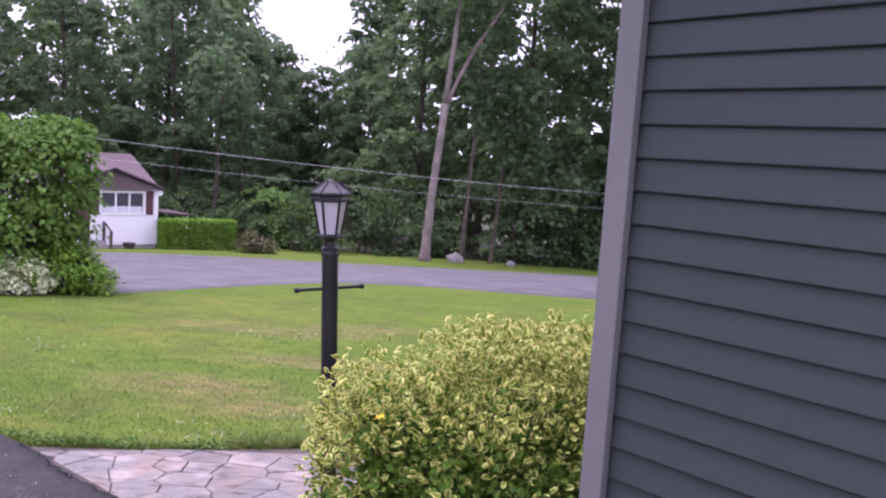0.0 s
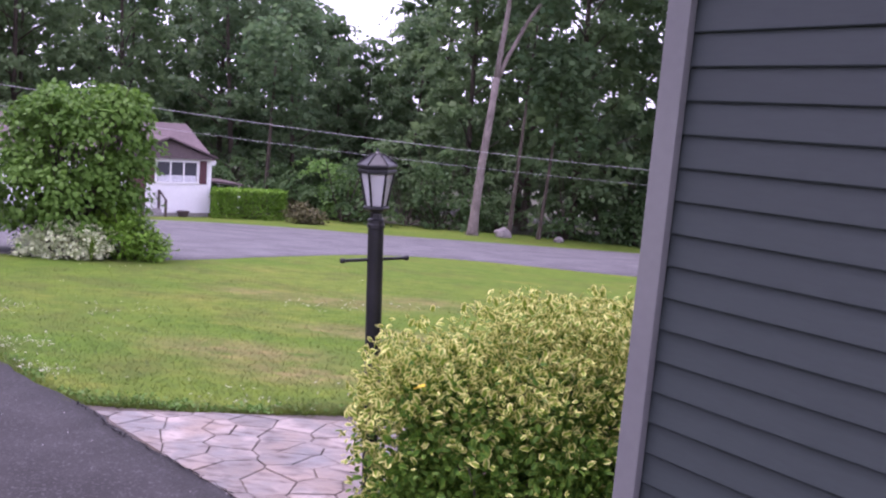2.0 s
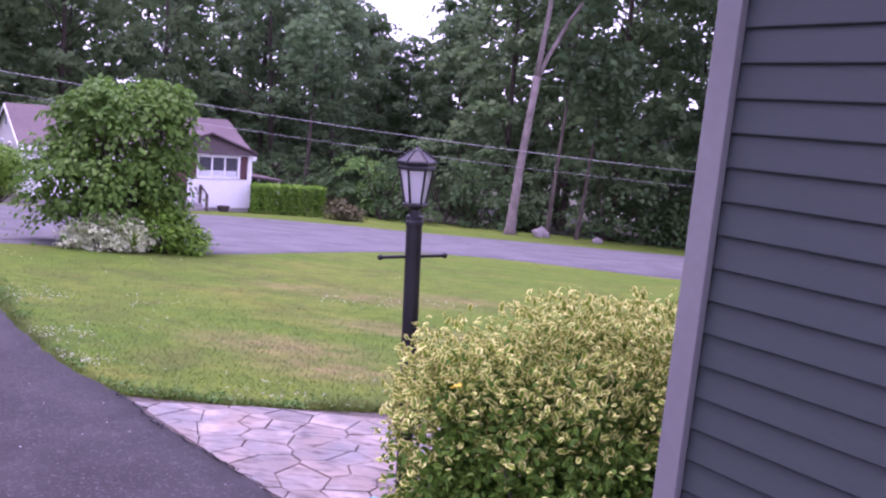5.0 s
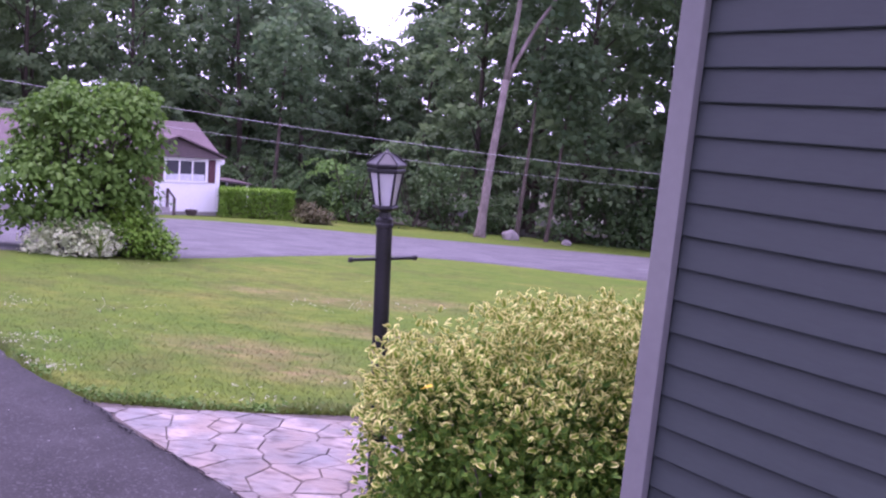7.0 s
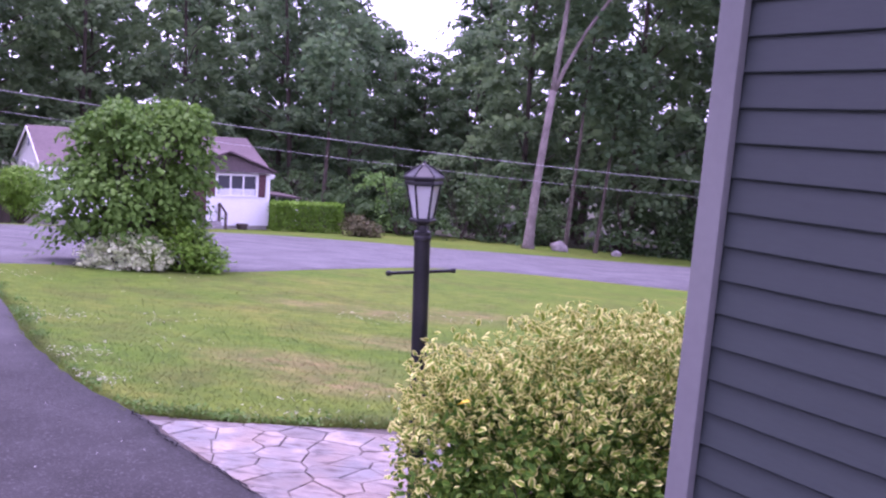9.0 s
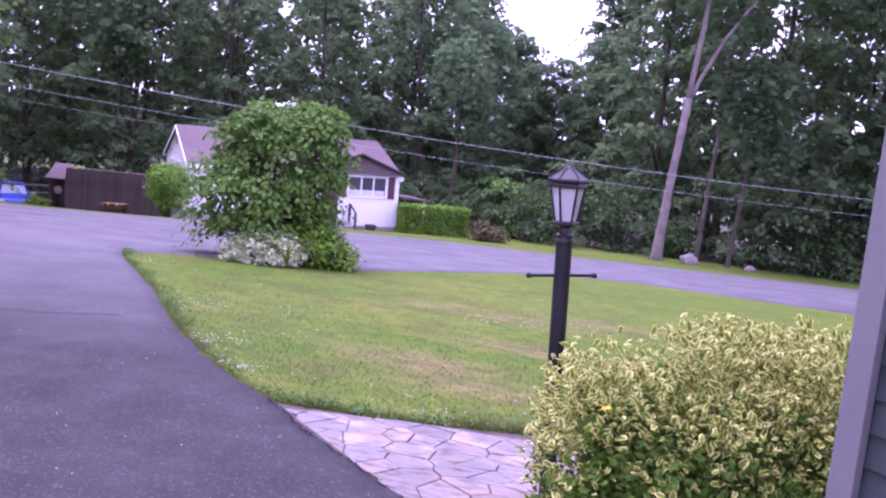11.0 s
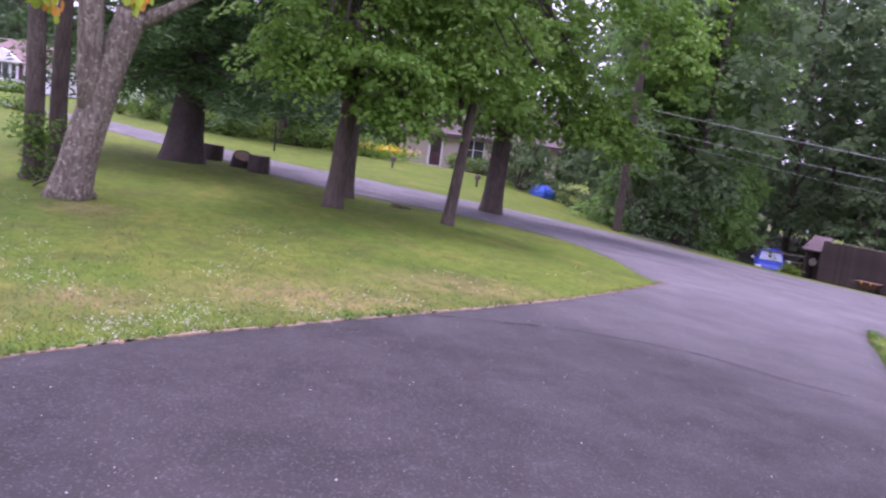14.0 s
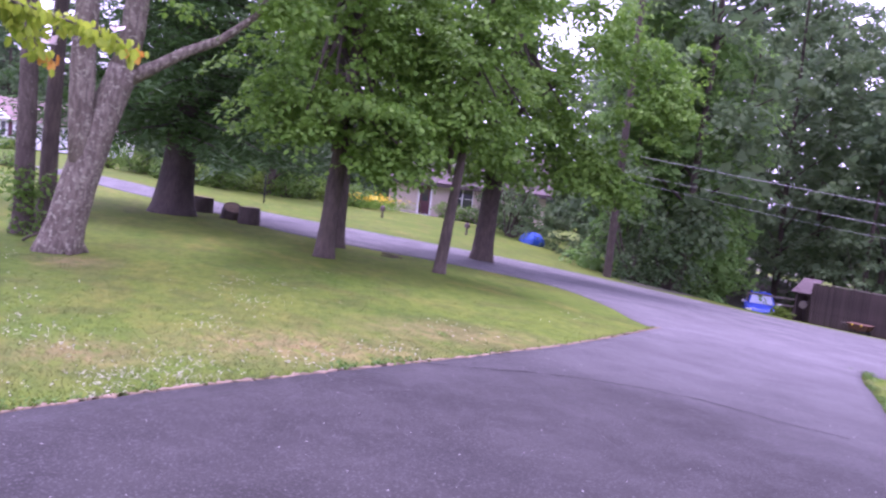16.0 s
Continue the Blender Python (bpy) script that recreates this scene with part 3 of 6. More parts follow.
def sheet(name, left, right, rise, material, along=120, across=16, edge=0.0, rng=None):
    """A paved sheet between two edge curves, lying on the land."""
    a, b = resample(left, along), resample(right, along)
    if edge:
        a, b = a + rng.normal(size=a.shape) * edge, b + rng.normal(size=b.shape) * edge
    t = np.r_[0, np.linspace(0.004, 0.996, across - 1), 1][None, :, None]
    g = a[:, None] * (1 - t) + b[:, None] * t
    z = ground_z(g[..., 0], g[..., 1]) + rise
    z[:, 0] -= 0.06
    z[:, -1] -= 0.06
    v = np.concatenate([g, z[..., None]], -1).reshape(-1, 3)
    w = across + 1
    f = [(i * w + j, i * w + j + 1, (i + 1) * w + j + 1, (i + 1) * w + j) for i in range(along - 1) for j in range(across)]
    return Build().add(v.tolist(), f).mesh(name, material, smooth=True)


rng = np.random.default_rng(7)
ring_r = np.r_[0.0, np.arange(0.8, 50, 0.8), np.geomspace(50, 2500, 34)]
spokes = 200
gv = [(0.0, 0.0, gz(0, 0))]
for r in ring_r[1:]:
    for k in range(spokes):
        x, y = r * math.sin(k * math.tau / spokes), r * math.cos(k * math.tau / spokes)
        gv.append((x, y, gz(x, y)))
gf = [(0, 1 + (k + 1) % spokes, 1 + k) for k in range(spokes)]
for i in range(len(ring_r) - 2):
    for k in range(spokes):
        a, b = 1 + i * spokes + k, 1 + i * spokes + (k + 1) % spokes
        gf.append((a, b, b + spokes, a + spokes))
solid("ground", Build().add(gv, gf).mesh("ground", GRASS, smooth=True), "mown lawn with dry patches sloping down to the street", "lawn", kind="structure")

FAR_EDGE = [(-70, -9), (-55, -2.6), (-42.5, 2.2), (-36.5, 4.8), (-33.2, 7.0), (-31.3, 9.6), (-29.5, 13.5), (-28.2, 16.2), (-26.5, 18.6), (-24.3, 20.5), (-22, 22.4),
            (-20.5, 24.6), (-18.7, 26.8), (-16.5, 29.8), (-13.8, 32.3), (-10, 33.4), (-6, 33.8), (-2.5, 35.0), (1.5, 36.4), (5, 37.7), (14, 40), (40, 46)]
NEAR_EDGE = [(-66, -15), (-52, -6.6), (-37.4, 0.8), (-29.7, 4.3), (-25.9, 5.5), (-23.8, 7.2), (-22.7, 9.5), (-21.3, 11.6), (-19.6, 12.4), (-17, 12.0), (-14.1, 11.1), (-12.6, 12.2),
             (-11.1, 13.9), (-10.2, 15.0), (-8.6, 15.9), (-7.2, 17.2), (-6.0, 20.0), (-4.4, 23.0), (-2.4, 24.4), (0, 24.6), (3.2, 24.4), (12, 25), (42, 29)]
DRIVE_LEFT = [(-3.5, -9), (-5.6, -3.5), (-6.44, -1.13), (-6.98, -0.22), (-7.47, 0.78), (-8.14, 2.32), (-8.86, 3.84), (-9.63, 5.26), (-10.76, 7.05), (-12.2, 9.0), (-14.0, 11.3)]
DRIVE_RIGHT = [(4.0, -3.0), (2.0, 1.6), (0.5, 2.98), (-0.5, 3.8), (-1.87, 4.94), (-2.6, 5.5), (-3.3, 6.1), (-4.13, 6.66), (-4.97, 7.4), (-5.8, 8.2), (-7.3, 9.85), (-9.2, 11.8), (-10.5, 13.1), (-11.3, 14.1)]
solid("road", sheet("road", FAR_EDGE, NEAR_EDGE, 0.02, ASPHALT, 220, 20), "worn asphalt street curving past the lawns, grazing sheen in its pale grey", "road", kind="structure")
CRACK = [(-8.72, 3.75), (-8.6, 4.5), (-8.5, 5.4), (-8.25, 6.2), (-7.85, 6.95), (-7.4, 7.3), (-7.0, 7.55), (-6.5, 8.05)]
driveway = solid("driveway", sheet("driveway", DRIVE_LEFT, DRIVE_RIGHT, 0.035, ASPHALT, 160, 22, 0.012, rng), "dark grey asphalt driveway with a fine crack", "driveway", kind="structure")


def crack(pts, width):
    p = resample(pts, 110)
    p = p + rng.normal(size=p.shape) * 0.016
    way = np.gradient(resample(pts, 110), axis=0)
    way /= np.linalg.norm(way, axis=1)[:, None]
    w = width * np.clip(np.array([noise.noise(Vector((k * 0.17, 3.0, 0.0))) for k in range(110)]) + 0.55, 0.08, 1.1)
    v = []
    for (x, y), (dx, dy), ww in zip(p, way, w):
        v += [(x + dy * ww, y - dx * ww, gz(x, y) + 0.047), (x - dy * ww, y + dx * ww, gz(x, y) + 0.047)]
    return Build().add(v, [(2 * i, 2 * i + 2, 2 * i + 3, 2 * i + 1) for i in range(len(p) - 1)]).mesh("crack", TAR)


part("crack", crack(CRACK, 0.015), driveway, "dark jagged crack across the asphalt")

soil_edge = sheet("soil_edge", [(x - 0.05, y + 0.015) for x, y in DRIVE_LEFT], [(x + 0.01, y - 0.004) for x, y in DRIVE_LEFT], 0.041, DIRT, 520, 4, 0.022, rng)
solid("soil_edge", soil_edge, "thin strip of dry tan soil along the driveway", "soil", kind="structure")

EDGE_JOINT = [(-3.38, 6.10), (-2.66, 5.47), (-1.91, 4.92), (-1.2, 4.34), (-0.47, 3.74)]
part("edge_joint", crack(EDGE_JOINT, 0.010), driveway, "dark ragged joint beside the flagstones")

# ---- flagstone walk ----
WALK_OUT = [(-3.36, 6.08), (-2.3, 6.25), (-1.25, 6.63), (-0.55, 6.7), (-0.5, 5.0), (-0.45, 3.72), (-1.92, 4.93), (-2.66, 5.48)]


def clip(poly, nx, ny, c):
    """The part of a polygon where nx*x + ny*y <= c."""
    out = []
    for i, p in enumerate(poly):
        q = poly[(i + 1) % len(poly)]
        dp, dq = nx * p[0] + ny * p[1] - c, nx * q[0] + ny * q[1] - c
        if dp <= 0:
            out.append(p)
        if dp * dq < 0:
            t = dp / (dp - dq)
            out.append((p[0] + (q[0] - p[0]) * t, p[1] + (q[1] - p[1]) * t))
    return out


def land(poly, rise):
    return Build().add([(x, y, gz(x, y) + rise) for x, y in poly], [tuple(range(len(poly)))])


walkway = solid("walkway", land(WALK_OUT, 0.022).mesh("walkway", JOINT), "walk of irregular pinkish stamped flagstones beside the driveway", "walkway", kind="structure")
srng = random.Random(3)
seeds = [(-3.6 + 0.32 * i + (0.16 if j % 2 else 0) + srng.uniform(-0.15, 0.15), 3.6 + 0.26 * j + srng.uniform(-0.12, 0.12)) for i in range(11) for j in range(13)]
for sx, sy in seeds:
    cell = [(sx - 0.6, sy - 0.6), (sx + 0.6, sy - 0.6), (sx + 0.6, sy + 0.6), (sx - 0.6, sy + 0.6)]
    for ox, oy in seeds:
        d = math.hypot(ox - sx, oy - sy)
        if 0 < d < 1.3:
            nx, ny = (ox - sx) / d, (oy - sy) / d
            cell = clip(cell, nx, ny, nx * sx + ny * sy + d / 2 - 0.0045)
    for i, p in enumerate(WALK_OUT):
        q = WALK_OUT[(i + 1) % len(WALK_OUT)]
        d = math.hypot(q[0] - p[0], q[1] - p[1])
        nx, ny = -(q[1] - p[1]) / d, (q[0] - p[0]) / d
        cell = clip(cell, nx, ny, nx * p[0] + ny * p[1] - 0.006) if len(cell) > 2 else []
    area = sum(p[0] * q[1] - p[1] * q[0] for p, q in zip(cell, cell[1:] + cell[:1])) / 2 if len(cell) > 2 else 0
    if area < 0.006:
        continue
    h = 0.034 + srng.uniform(-0.003, 0.003)
    n = len(cell)
    cx, cy = sum(p[0] for p in cell) / n, sum(p[1] for p in cell) / n
    inner = [(cx + (x - cx) * 0.965, cy + (y - cy) * 0.965) for x, y in cell]
    loops = [[(x, y, gz(x, y) + 0.015) for x, y in cell], [(x, y, gz(x, y) + h - 0.005) for x, y in cell], [(x, y, gz(x, y) + h) for x, y in inner]]
    part("stone", Build().rings(loops).mesh("stone", STONE), walkway)

BED = [(-0.72, 6.5), (-0.5, 6.75), (2.6, 6.4), (2.6, 5.0), (0.5, 2.75), (0.1, 3.3), (-0.45, 3.75), (-0.72, 4.7)]
solid("planting_bed", land(BED, 0.03).mesh("planting_bed", MULCH), "dark mulched planting bed beside the walk", "planting bed", kind="structure")


# ---- the near house ----
CORNER, WALL_YAW = Vector((0.424, 2.757, 0)), 44.7
house_m = Matrix.Translation(CORNER) @ Matrix.Rotation(radians(WALL_YAW), 4, "Z")
# in the house's own axes the clad wall runs from the corner along -y, and +x goes into the house
LAP, WALL_L, WALL_H = 0.104, 7.0, 3.4
wall = solid("wall_near_house", Build().box((0.03, -WALL_L, 0), (0.16, -0.05, WALL_H)).mesh("wall", SIDING), "house wall clad in dark blue-grey lapped siding", "wall", house_m, kind="structure")
solid("wall_near_house_front", Build().box((0.16, -0.16, 0), (6.0, -0.03, WALL_H)).mesh("wall_front", SIDING), "plain house wall round the corner of the house", "wall", house_m, kind="structure")


def lap_board(length):
    """A lapped siding board: thick lower lip, thin top."""
    prof = [(0.0, 0.0), (-0.016, 0.0), (-0.0175, 0.004), (-0.0165, 0.012), (-0.002, LAP + 0.008), (0.0, LAP + 0.008)]
    b = Build()
    b.rings([[(x, y, z) for x, z in prof] for y in (-length, -0.06)])
    return b.mesh("siding_board", SIDING)


board_mesh = lap_board(WALL_L)
for i in range(int(WALL_H / LAP)):
    ob = part("siding_board", board_mesh, wall)
    ob.location = (0.028, srng.uniform(-0.002, 0), -0.04 + i * LAP)
corner_post = thing("corner_trim", "grey painted corner trim board of the house", "trim", house_m, kind="structure")
part("trim_board", Build().box((-0.022, -0.066, 0), (0.012, 0.02, WALL_H)).mesh("trim_board", TRIM, 0.004), corner_post)
part("trim_board", Build().box((0.014, -0.014, 0), (0.10, 0.02, WALL_H)).mesh("trim_board_return", TRIM, 0.004), corner_post)
solid("soffit", Build().box((-0.35, -WALL_L, WALL_H), (6.0, 0.35, WALL_H + 0.15)).mesh("soffit", TRIM), "grey house eave above the wall", "eave", house_m, kind="structure")


# ---- lamp post ----
def lamp_post(m):
    lamp = thing("lamp_post", "black metal post lantern with frosted panes and a crossbar", "street lamp", m)
    part("post", Build().turned([(0.055, -0.12), (0.055, 0.03), (0.040, 0.05), (0.0385, 1.70), (0.043, 1.705), (0.043, 1.722), (0.040, 1.727), (0.040, 1.745), (0.030, 1.752)], 20).mesh("post", BLACK, smooth=False), lamp)
    bar = Build().tube([(-0.165, 0, 1.55), (0.165, 0, 1.55)], 0.0085, 10)
    bar.turned([(0.010, -0.012), (0.0135, -0.006), (0.0135, 0.008), (0.008, 0.012)], 10, pose(-0.165, 0, 1.55, 0, 90, 0))
    bar.turned([(0.010, -0.012), (0.0135, -0.006), (0.0135, 0.008), (0.008, 0.012)], 10, pose(0.165, 0, 1.55, 0, 90, 0))
    part("crossbar", bar.mesh("crossbar", BLACK), lamp)
    lantern = part("lantern", Build().turned([(0.030, 1.75), (0.028, 1.778), (0.057, 1.790), (0.064, 1.797), (0.064, 1.806), (0.054, 1.812)], 6, None, radians(-20)).mesh("lantern", BLACK, 0.002), lamp)
    a0 = radians(-20)
    lo_r, hi_r, z0, z1 = 0.051, 0.081, 1.812, 1.972

    def spot(k, r, z):
        return Vector((r * math.cos(a0 + k * math.tau / 6), r * math.sin(a0 + k * math.tau / 6), z))

    glass = []
    for k in range(6):
        part("frame_bar", Build().tube([spot(k, lo_r, z0), spot(k, hi_r, z1)], 0.0055, 6).mesh("frame_bar", BLACK), lantern)
        c = [spot(k, lo_r - 0.004, z0), spot(k + 1, lo_r - 0.004, z0), spot(k + 1, hi_r - 0.004, z1), spot(k, hi_r - 0.004, z1)]
        inn = [Vector((p.x * 0.94, p.y * 0.94, p.z)) for p in c]
        part("pane", Build().rings([c, inn]).mesh("pane", LAMP_GLASS), lantern)
    part("roof", Build().turned([(0.080, 1.966), (0.092, 1.970), (0.092, 1.984), (0.088, 1.988), (0.095, 1.994), (0.097, 2.000), (0.097, 2.007), (0.092, 2.012), (0.066, 2.030), (0.040, 2.049), (0.022, 2.058), (0.013, 2.061)], 6, None, a0).mesh("roof", BLACK, 0.002), lantern)
    for k in range(6):
        part("roof_rib", Build().tube([spot(k, 0.093, 2.013), spot(k, 0.067, 2.032), spot(k, 0.041, 2.051), spot(k, 0.020, 2.061)], 0.004, 6).mesh("roof_rib", BLACK), lantern)
    part("bulb", Build().turned([(0.010, 1.812), (0.012, 1.84), (0.022, 1.88), (0.024, 1.905), (0.014, 1.93), (0.003, 1.937)], 12).mesh("bulb", WHITE, smooth=True), lantern, "white glass bulb")
    part("finial", Build().turned([(0.014, 2.058), (0.016, 2.063), (0.008, 2.069), (0.007, 2.073), (0.003, 2.083)], 10).mesh("finial", BLACK), lantern)
    return lamp


lamp_post(pose(-0.632, 4.03, gz(-0.63, 4.03) + 0.09, 0, -2.6, 32))


# ---- shrubs ----
def near_leaves(name, pts, out, size, material, rng):
    """Two-halved leaves with a texture coordinate from midrib to margin."""
    n = len(pts)
    way = rng.normal(size=(n, 3)) * 0.8 + out * 0.7 + np.array([0, 0, 0.15])
    way /= np.linalg.norm(way, axis=1)[:, None]
    face = rng.normal(size=(n, 3)) * 0.55 + out * 0.6 + np.array([0, 0, 0.75])
    face -= way * (face * way).sum(1)[:, None]
    face /= np.linalg.norm(face, axis=1)[:, None]
    side = np.cross(face, way)
    s = (size * rng.uniform(0.6, 1.25, n))[:, None]
    tip, base = pts + way * s - face * s * 0.12, pts
    halves = []
    for sign in (1, -1):
        a = pts + way * s * 0.25 + sign * side * s * 0.28 + face * s * 0.07
        b = pts + way * s * 0.74 + sign * side * s * 0.27 + face * s * 0.04
        halves.append(np.stack([base, a, b, tip] if sign > 0 else [base, tip, b, a], 1))
    uv_l, uv_r = np.array([(0.1, 0), (1, 0.3), (1, 0.7), (0.75, 1)]), np.array([(0.1, 0), (0.75, 1), (1, 0.7), (1, 0.3)])
    return quads(name, np.concatenate(halves), material, np.concatenate([np.tile(uv_l, (n, 1)), np.tile(uv_r, (n, 1))]))


def hanging_leaves(name, pts, size, material, rng):
    """Broad rounded leaves that hang from a twig, each a folded six-sided blade."""
    n = len(pts)
    way = rng.normal(size=(n, 3)) * 0.38 + np.array([0, 0, -1.0])
    way /= np.linalg.norm(way, axis=1)[:, None]
    face = rng.normal(size=(n, 3)) * 0.9 + np.array([0.4, -0.1, 0.8])
    face -= way * (face * way).sum(1)[:, None]
    face /= np.linalg.norm(face, axis=1)[:, None]
    side = np.cross(face, way)
    s = (size * rng.uniform(0.7, 1.2, n))[:, None]
    halves = []
    for sign in (1, -1):
        a = pts + way * s * 0.22 + sign * side * s * 0.30 - face * s * 0.07
        b = pts + way * s * 0.70 + sign * side * s * 0.29 - face * s * 0.09
        tip = pts + way * s - face * s * 0.1
        halves.append(np.stack([pts, a, b, tip] if sign > 0 else [pts, tip, b, a], 1))
    return quads(name, np.concatenate(halves), material)


def twigs(rng, base, ends, r, material, name="branch"):
    b = Build()
    for e in ends:
        mid = np.array(base) * 0.55 + np.array(e) * 0.45 + rng.normal(size=3) * 0.05
        b.tube([base, tuple(mid), tuple(e)], [r, r * 0.6, r * 0.25], 5)
    return b.mesh(name, material)


brng = np.random.default_rng(11)
bush = thing("variegated_bush", "rounded bush of yellow-edged green leaves beside the lamp post", "bush", pose(0, 0, 0))
lobes = [((-0.26, 3.62, 0.68), (0.46, 0.46, 0.66)), ((-0.40, 3.56, 0.66), (0.24, 0.34, 0.54)), ((0.10, 3.70, 0.78), (0.54, 0.50, 0.68)), ((0.50, 3.82, 0.82), (0.50, 0.45, 0.68)), ((0.85, 3.98, 0.78), (0.45, 0.42, 0.66)), ((0.18, 3.45, 0.45), (0.50, 0.40, 0.55)), ((-0.20, 3.60, 0.35), (0.36, 0.42, 0.45))]
pts, out = clumps(brng, lobes, 3700, 9, 0.042, 0.66)
keep = (pts[:, 2] > 0.02) & (pts[:, 0] > -0.68 + 0.24 * np.clip((0.9 - pts[:, 2]) / 0.9, 0, 1))
pts, out = pts[keep], out[keep]
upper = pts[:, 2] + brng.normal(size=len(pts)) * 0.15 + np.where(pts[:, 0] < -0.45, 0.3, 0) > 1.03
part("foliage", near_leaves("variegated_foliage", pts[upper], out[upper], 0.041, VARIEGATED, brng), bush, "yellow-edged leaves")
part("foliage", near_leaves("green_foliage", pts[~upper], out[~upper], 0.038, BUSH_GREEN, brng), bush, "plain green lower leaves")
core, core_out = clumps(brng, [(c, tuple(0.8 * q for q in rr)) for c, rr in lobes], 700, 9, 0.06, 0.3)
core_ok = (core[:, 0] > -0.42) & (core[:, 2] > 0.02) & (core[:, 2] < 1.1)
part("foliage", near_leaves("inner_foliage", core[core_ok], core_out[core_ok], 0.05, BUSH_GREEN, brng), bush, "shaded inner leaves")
sprig = []
for k in range(70):
    x, y = brng.uniform(-0.6, 1.1), brng.uniform(3.4, 4.0)
    z0 = 1.16 + 0.22 * (x > -0.15)
    sprig.append((x, y, z0 + brng.uniform(-0.08, 0.07)))
sp = np.repeat(np.array(sprig), 9, 0) + brng.normal(size=(len(sprig) * 9, 3)) * np.array([0.014, 0.014, 0.045])
part("young_growth", near_leaves("young_growth", sp, np.tile([[0, 0, 0.4]], (len(sp), 1)), 0.034, VARIEGATED, brng), bush, "pale young shoots")
part("branchwork", twigs(brng, (0.1, 3.65, 0.03), [tuple(p) for p in pts[brng.choice(len(pts), 60)]], 0.014, BARK_DARK, "branchwork"), bush, kind="stuff")
part("withered_leaf", near_leaves("withered_leaf", np.array([[-0.36, 3.2, 1.18]]), np.array([[0, -1, 0.2]]), 0.07, YELLOW_PETAL, brng), bush, "bright yellow leaf")


def shrub(name, label, x, y, lobes, count, per, spread, size, material, seed, category="shrub", shell=0.5, droop=0.3, stem=BARK_DARK, group=""):
    r = np.random.default_rng(seed)
    z = gz(x, y)
    ob = thing(name, label, category, pose(x, y, z), group)
    p, o = clumps(r, lobes, count, per, spread, shell)
    k = p[:, 2] > 0.03
    part("foliage", leaves("foliage", p[k], size, material, r, droop, 0.65, o[k] * 0.6 + np.array([0, 0, 0.5])), ob)
    ends = p[k][r.choice(k.sum(), 26)] * 0.9
    part("branchwork", twigs(r, (0, 0, -0.05), [tuple(e) for e in ends], 0.035, stem, "branchwork"), ob, kind="stuff")
    return ob


# the large shrub: half widths by height, sideways as it faces the house
tier = np.random.default_rng(19)
HEIGHTS, LEFTS, RIGHTS = (0.45, 0.8, 1.4, 1.8, 2.3, 2.7, 3.1, 3.4, 3.65), (-1.75, -2.0, -2.15, -2.1, -1.85, -1.6, -1.35, -1.2, -1.05), (1.35, 1.45, 1.65, 1.75, 1.8, 1.8, 1.78, 1.65, 1.4)
plates, plate_r = [], []
while len(plates) < 270:
    z = tier.uniform(0.55, 3.5)
    left, right = np.interp(z, HEIGHTS, LEFTS), np.interp(z, HEIGHTS, RIGHTS)
    radius = tier.uniform(0.22, 0.58)
    half, mid = (right - left) / 2 - radius * 0.8, (left + right) / 2
    a, q = tier.uniform(0, math.tau), tier.uniform(0.25, 1) ** 0.5
    u, deep = mid + math.cos(a) * q * half, math.sin(a) * q * half * 0.75
    if z > 3.25 and -0.2 < u < 0.45 or z < 0.8 and -1.1 < u:
        continue
    plates.append((u * 0.87 - deep * 0.5, u * 0.5 + deep * 0.87, z))
    plate_r.append(radius)
lx0, ly0 = -9.3, 16.5
large_shrub = thing("large_shrub", "broad-leaved green shrub at the lawn's corner by the street", "shrub", pose(lx0, ly0, gz(lx0, ly0)))
part("foliage", spray_leaves("foliage", plates, plate_r, 58, 0.122, VIBURNUM, tier, 0.4, 0.32, 0.75, True, 0.3), large_shrub)
part("branchwork", twigs(tier, (0, 0, -0.05), plates[::4], 0.035, BARK_DARK, "branchwork"), large_shrub, kind="stuff")
shrub("white_edged_shrub", "low shrub with white-edged leaves under the large shrub", -9.0, 15.6, [((0, 0, 0.3), (0.8, 0.55, 0.45)), ((0.4, 0.15, 0.3), (0.5, 0.5, 0.35)), ((-0.5, -0.2, 0.2), (0.4, 0.4, 0.3))], 800, 8, 0.06, 0.07, WHITE_EDGED, 22)
shrub("low_green_shrub", "low leafy green shrub beside the large shrub", -8.08, 16.35, [((0, 0, 0.45), (0.6, 0.55, 0.5)), ((0.4, 0.1, 0.25), (0.45, 0.4, 0.35)), ((-0.2, 0, 0.75), (0.45, 0.45, 0.4))], 700, 8, 0.08, 0.085, HEDGE, 23)


def strap_clump(name, label, x, y, n, h, material, seed, category="plant"):
    r = np.random.default_rng(seed)
    b = Build()
    for _ in range(n):
        a, lean = r.uniform(0, math.tau), r.uniform(0.1, 0.7)
        dx, dy = math.cos(a), math.sin(a)
        w, hh = 0.012, h * r.uniform(0.6, 1.1)
        p = [(dx * lean * hh * s * s, dy * lean * hh * s * s, hh * (s - 0.25 * lean * s * s)) for s in (0, 0.4, 0.75, 1.0)]
        v = []
        for i, q in enumerate(p):
            ww = w * (1 - i / 3.2)
            v += [(q[0] - dy * ww, q[1] + dx * ww, q[2]), (q[0] + dy * ww, q[1] - dx * ww, q[2])]
        b.add(v, [(2 * i, 2 * i + 1, 2 * i + 3, 2 * i + 2) for i in range(3)])
    return solid(name, b.mesh(name, material), label, category, pose(x, y, gz(x, y)))


strap_clump("daylily_clump", "clump of arching lime-green strap leaves between the shrubs", -8.3, 15.4, 130, 0.55, LIME, 5)


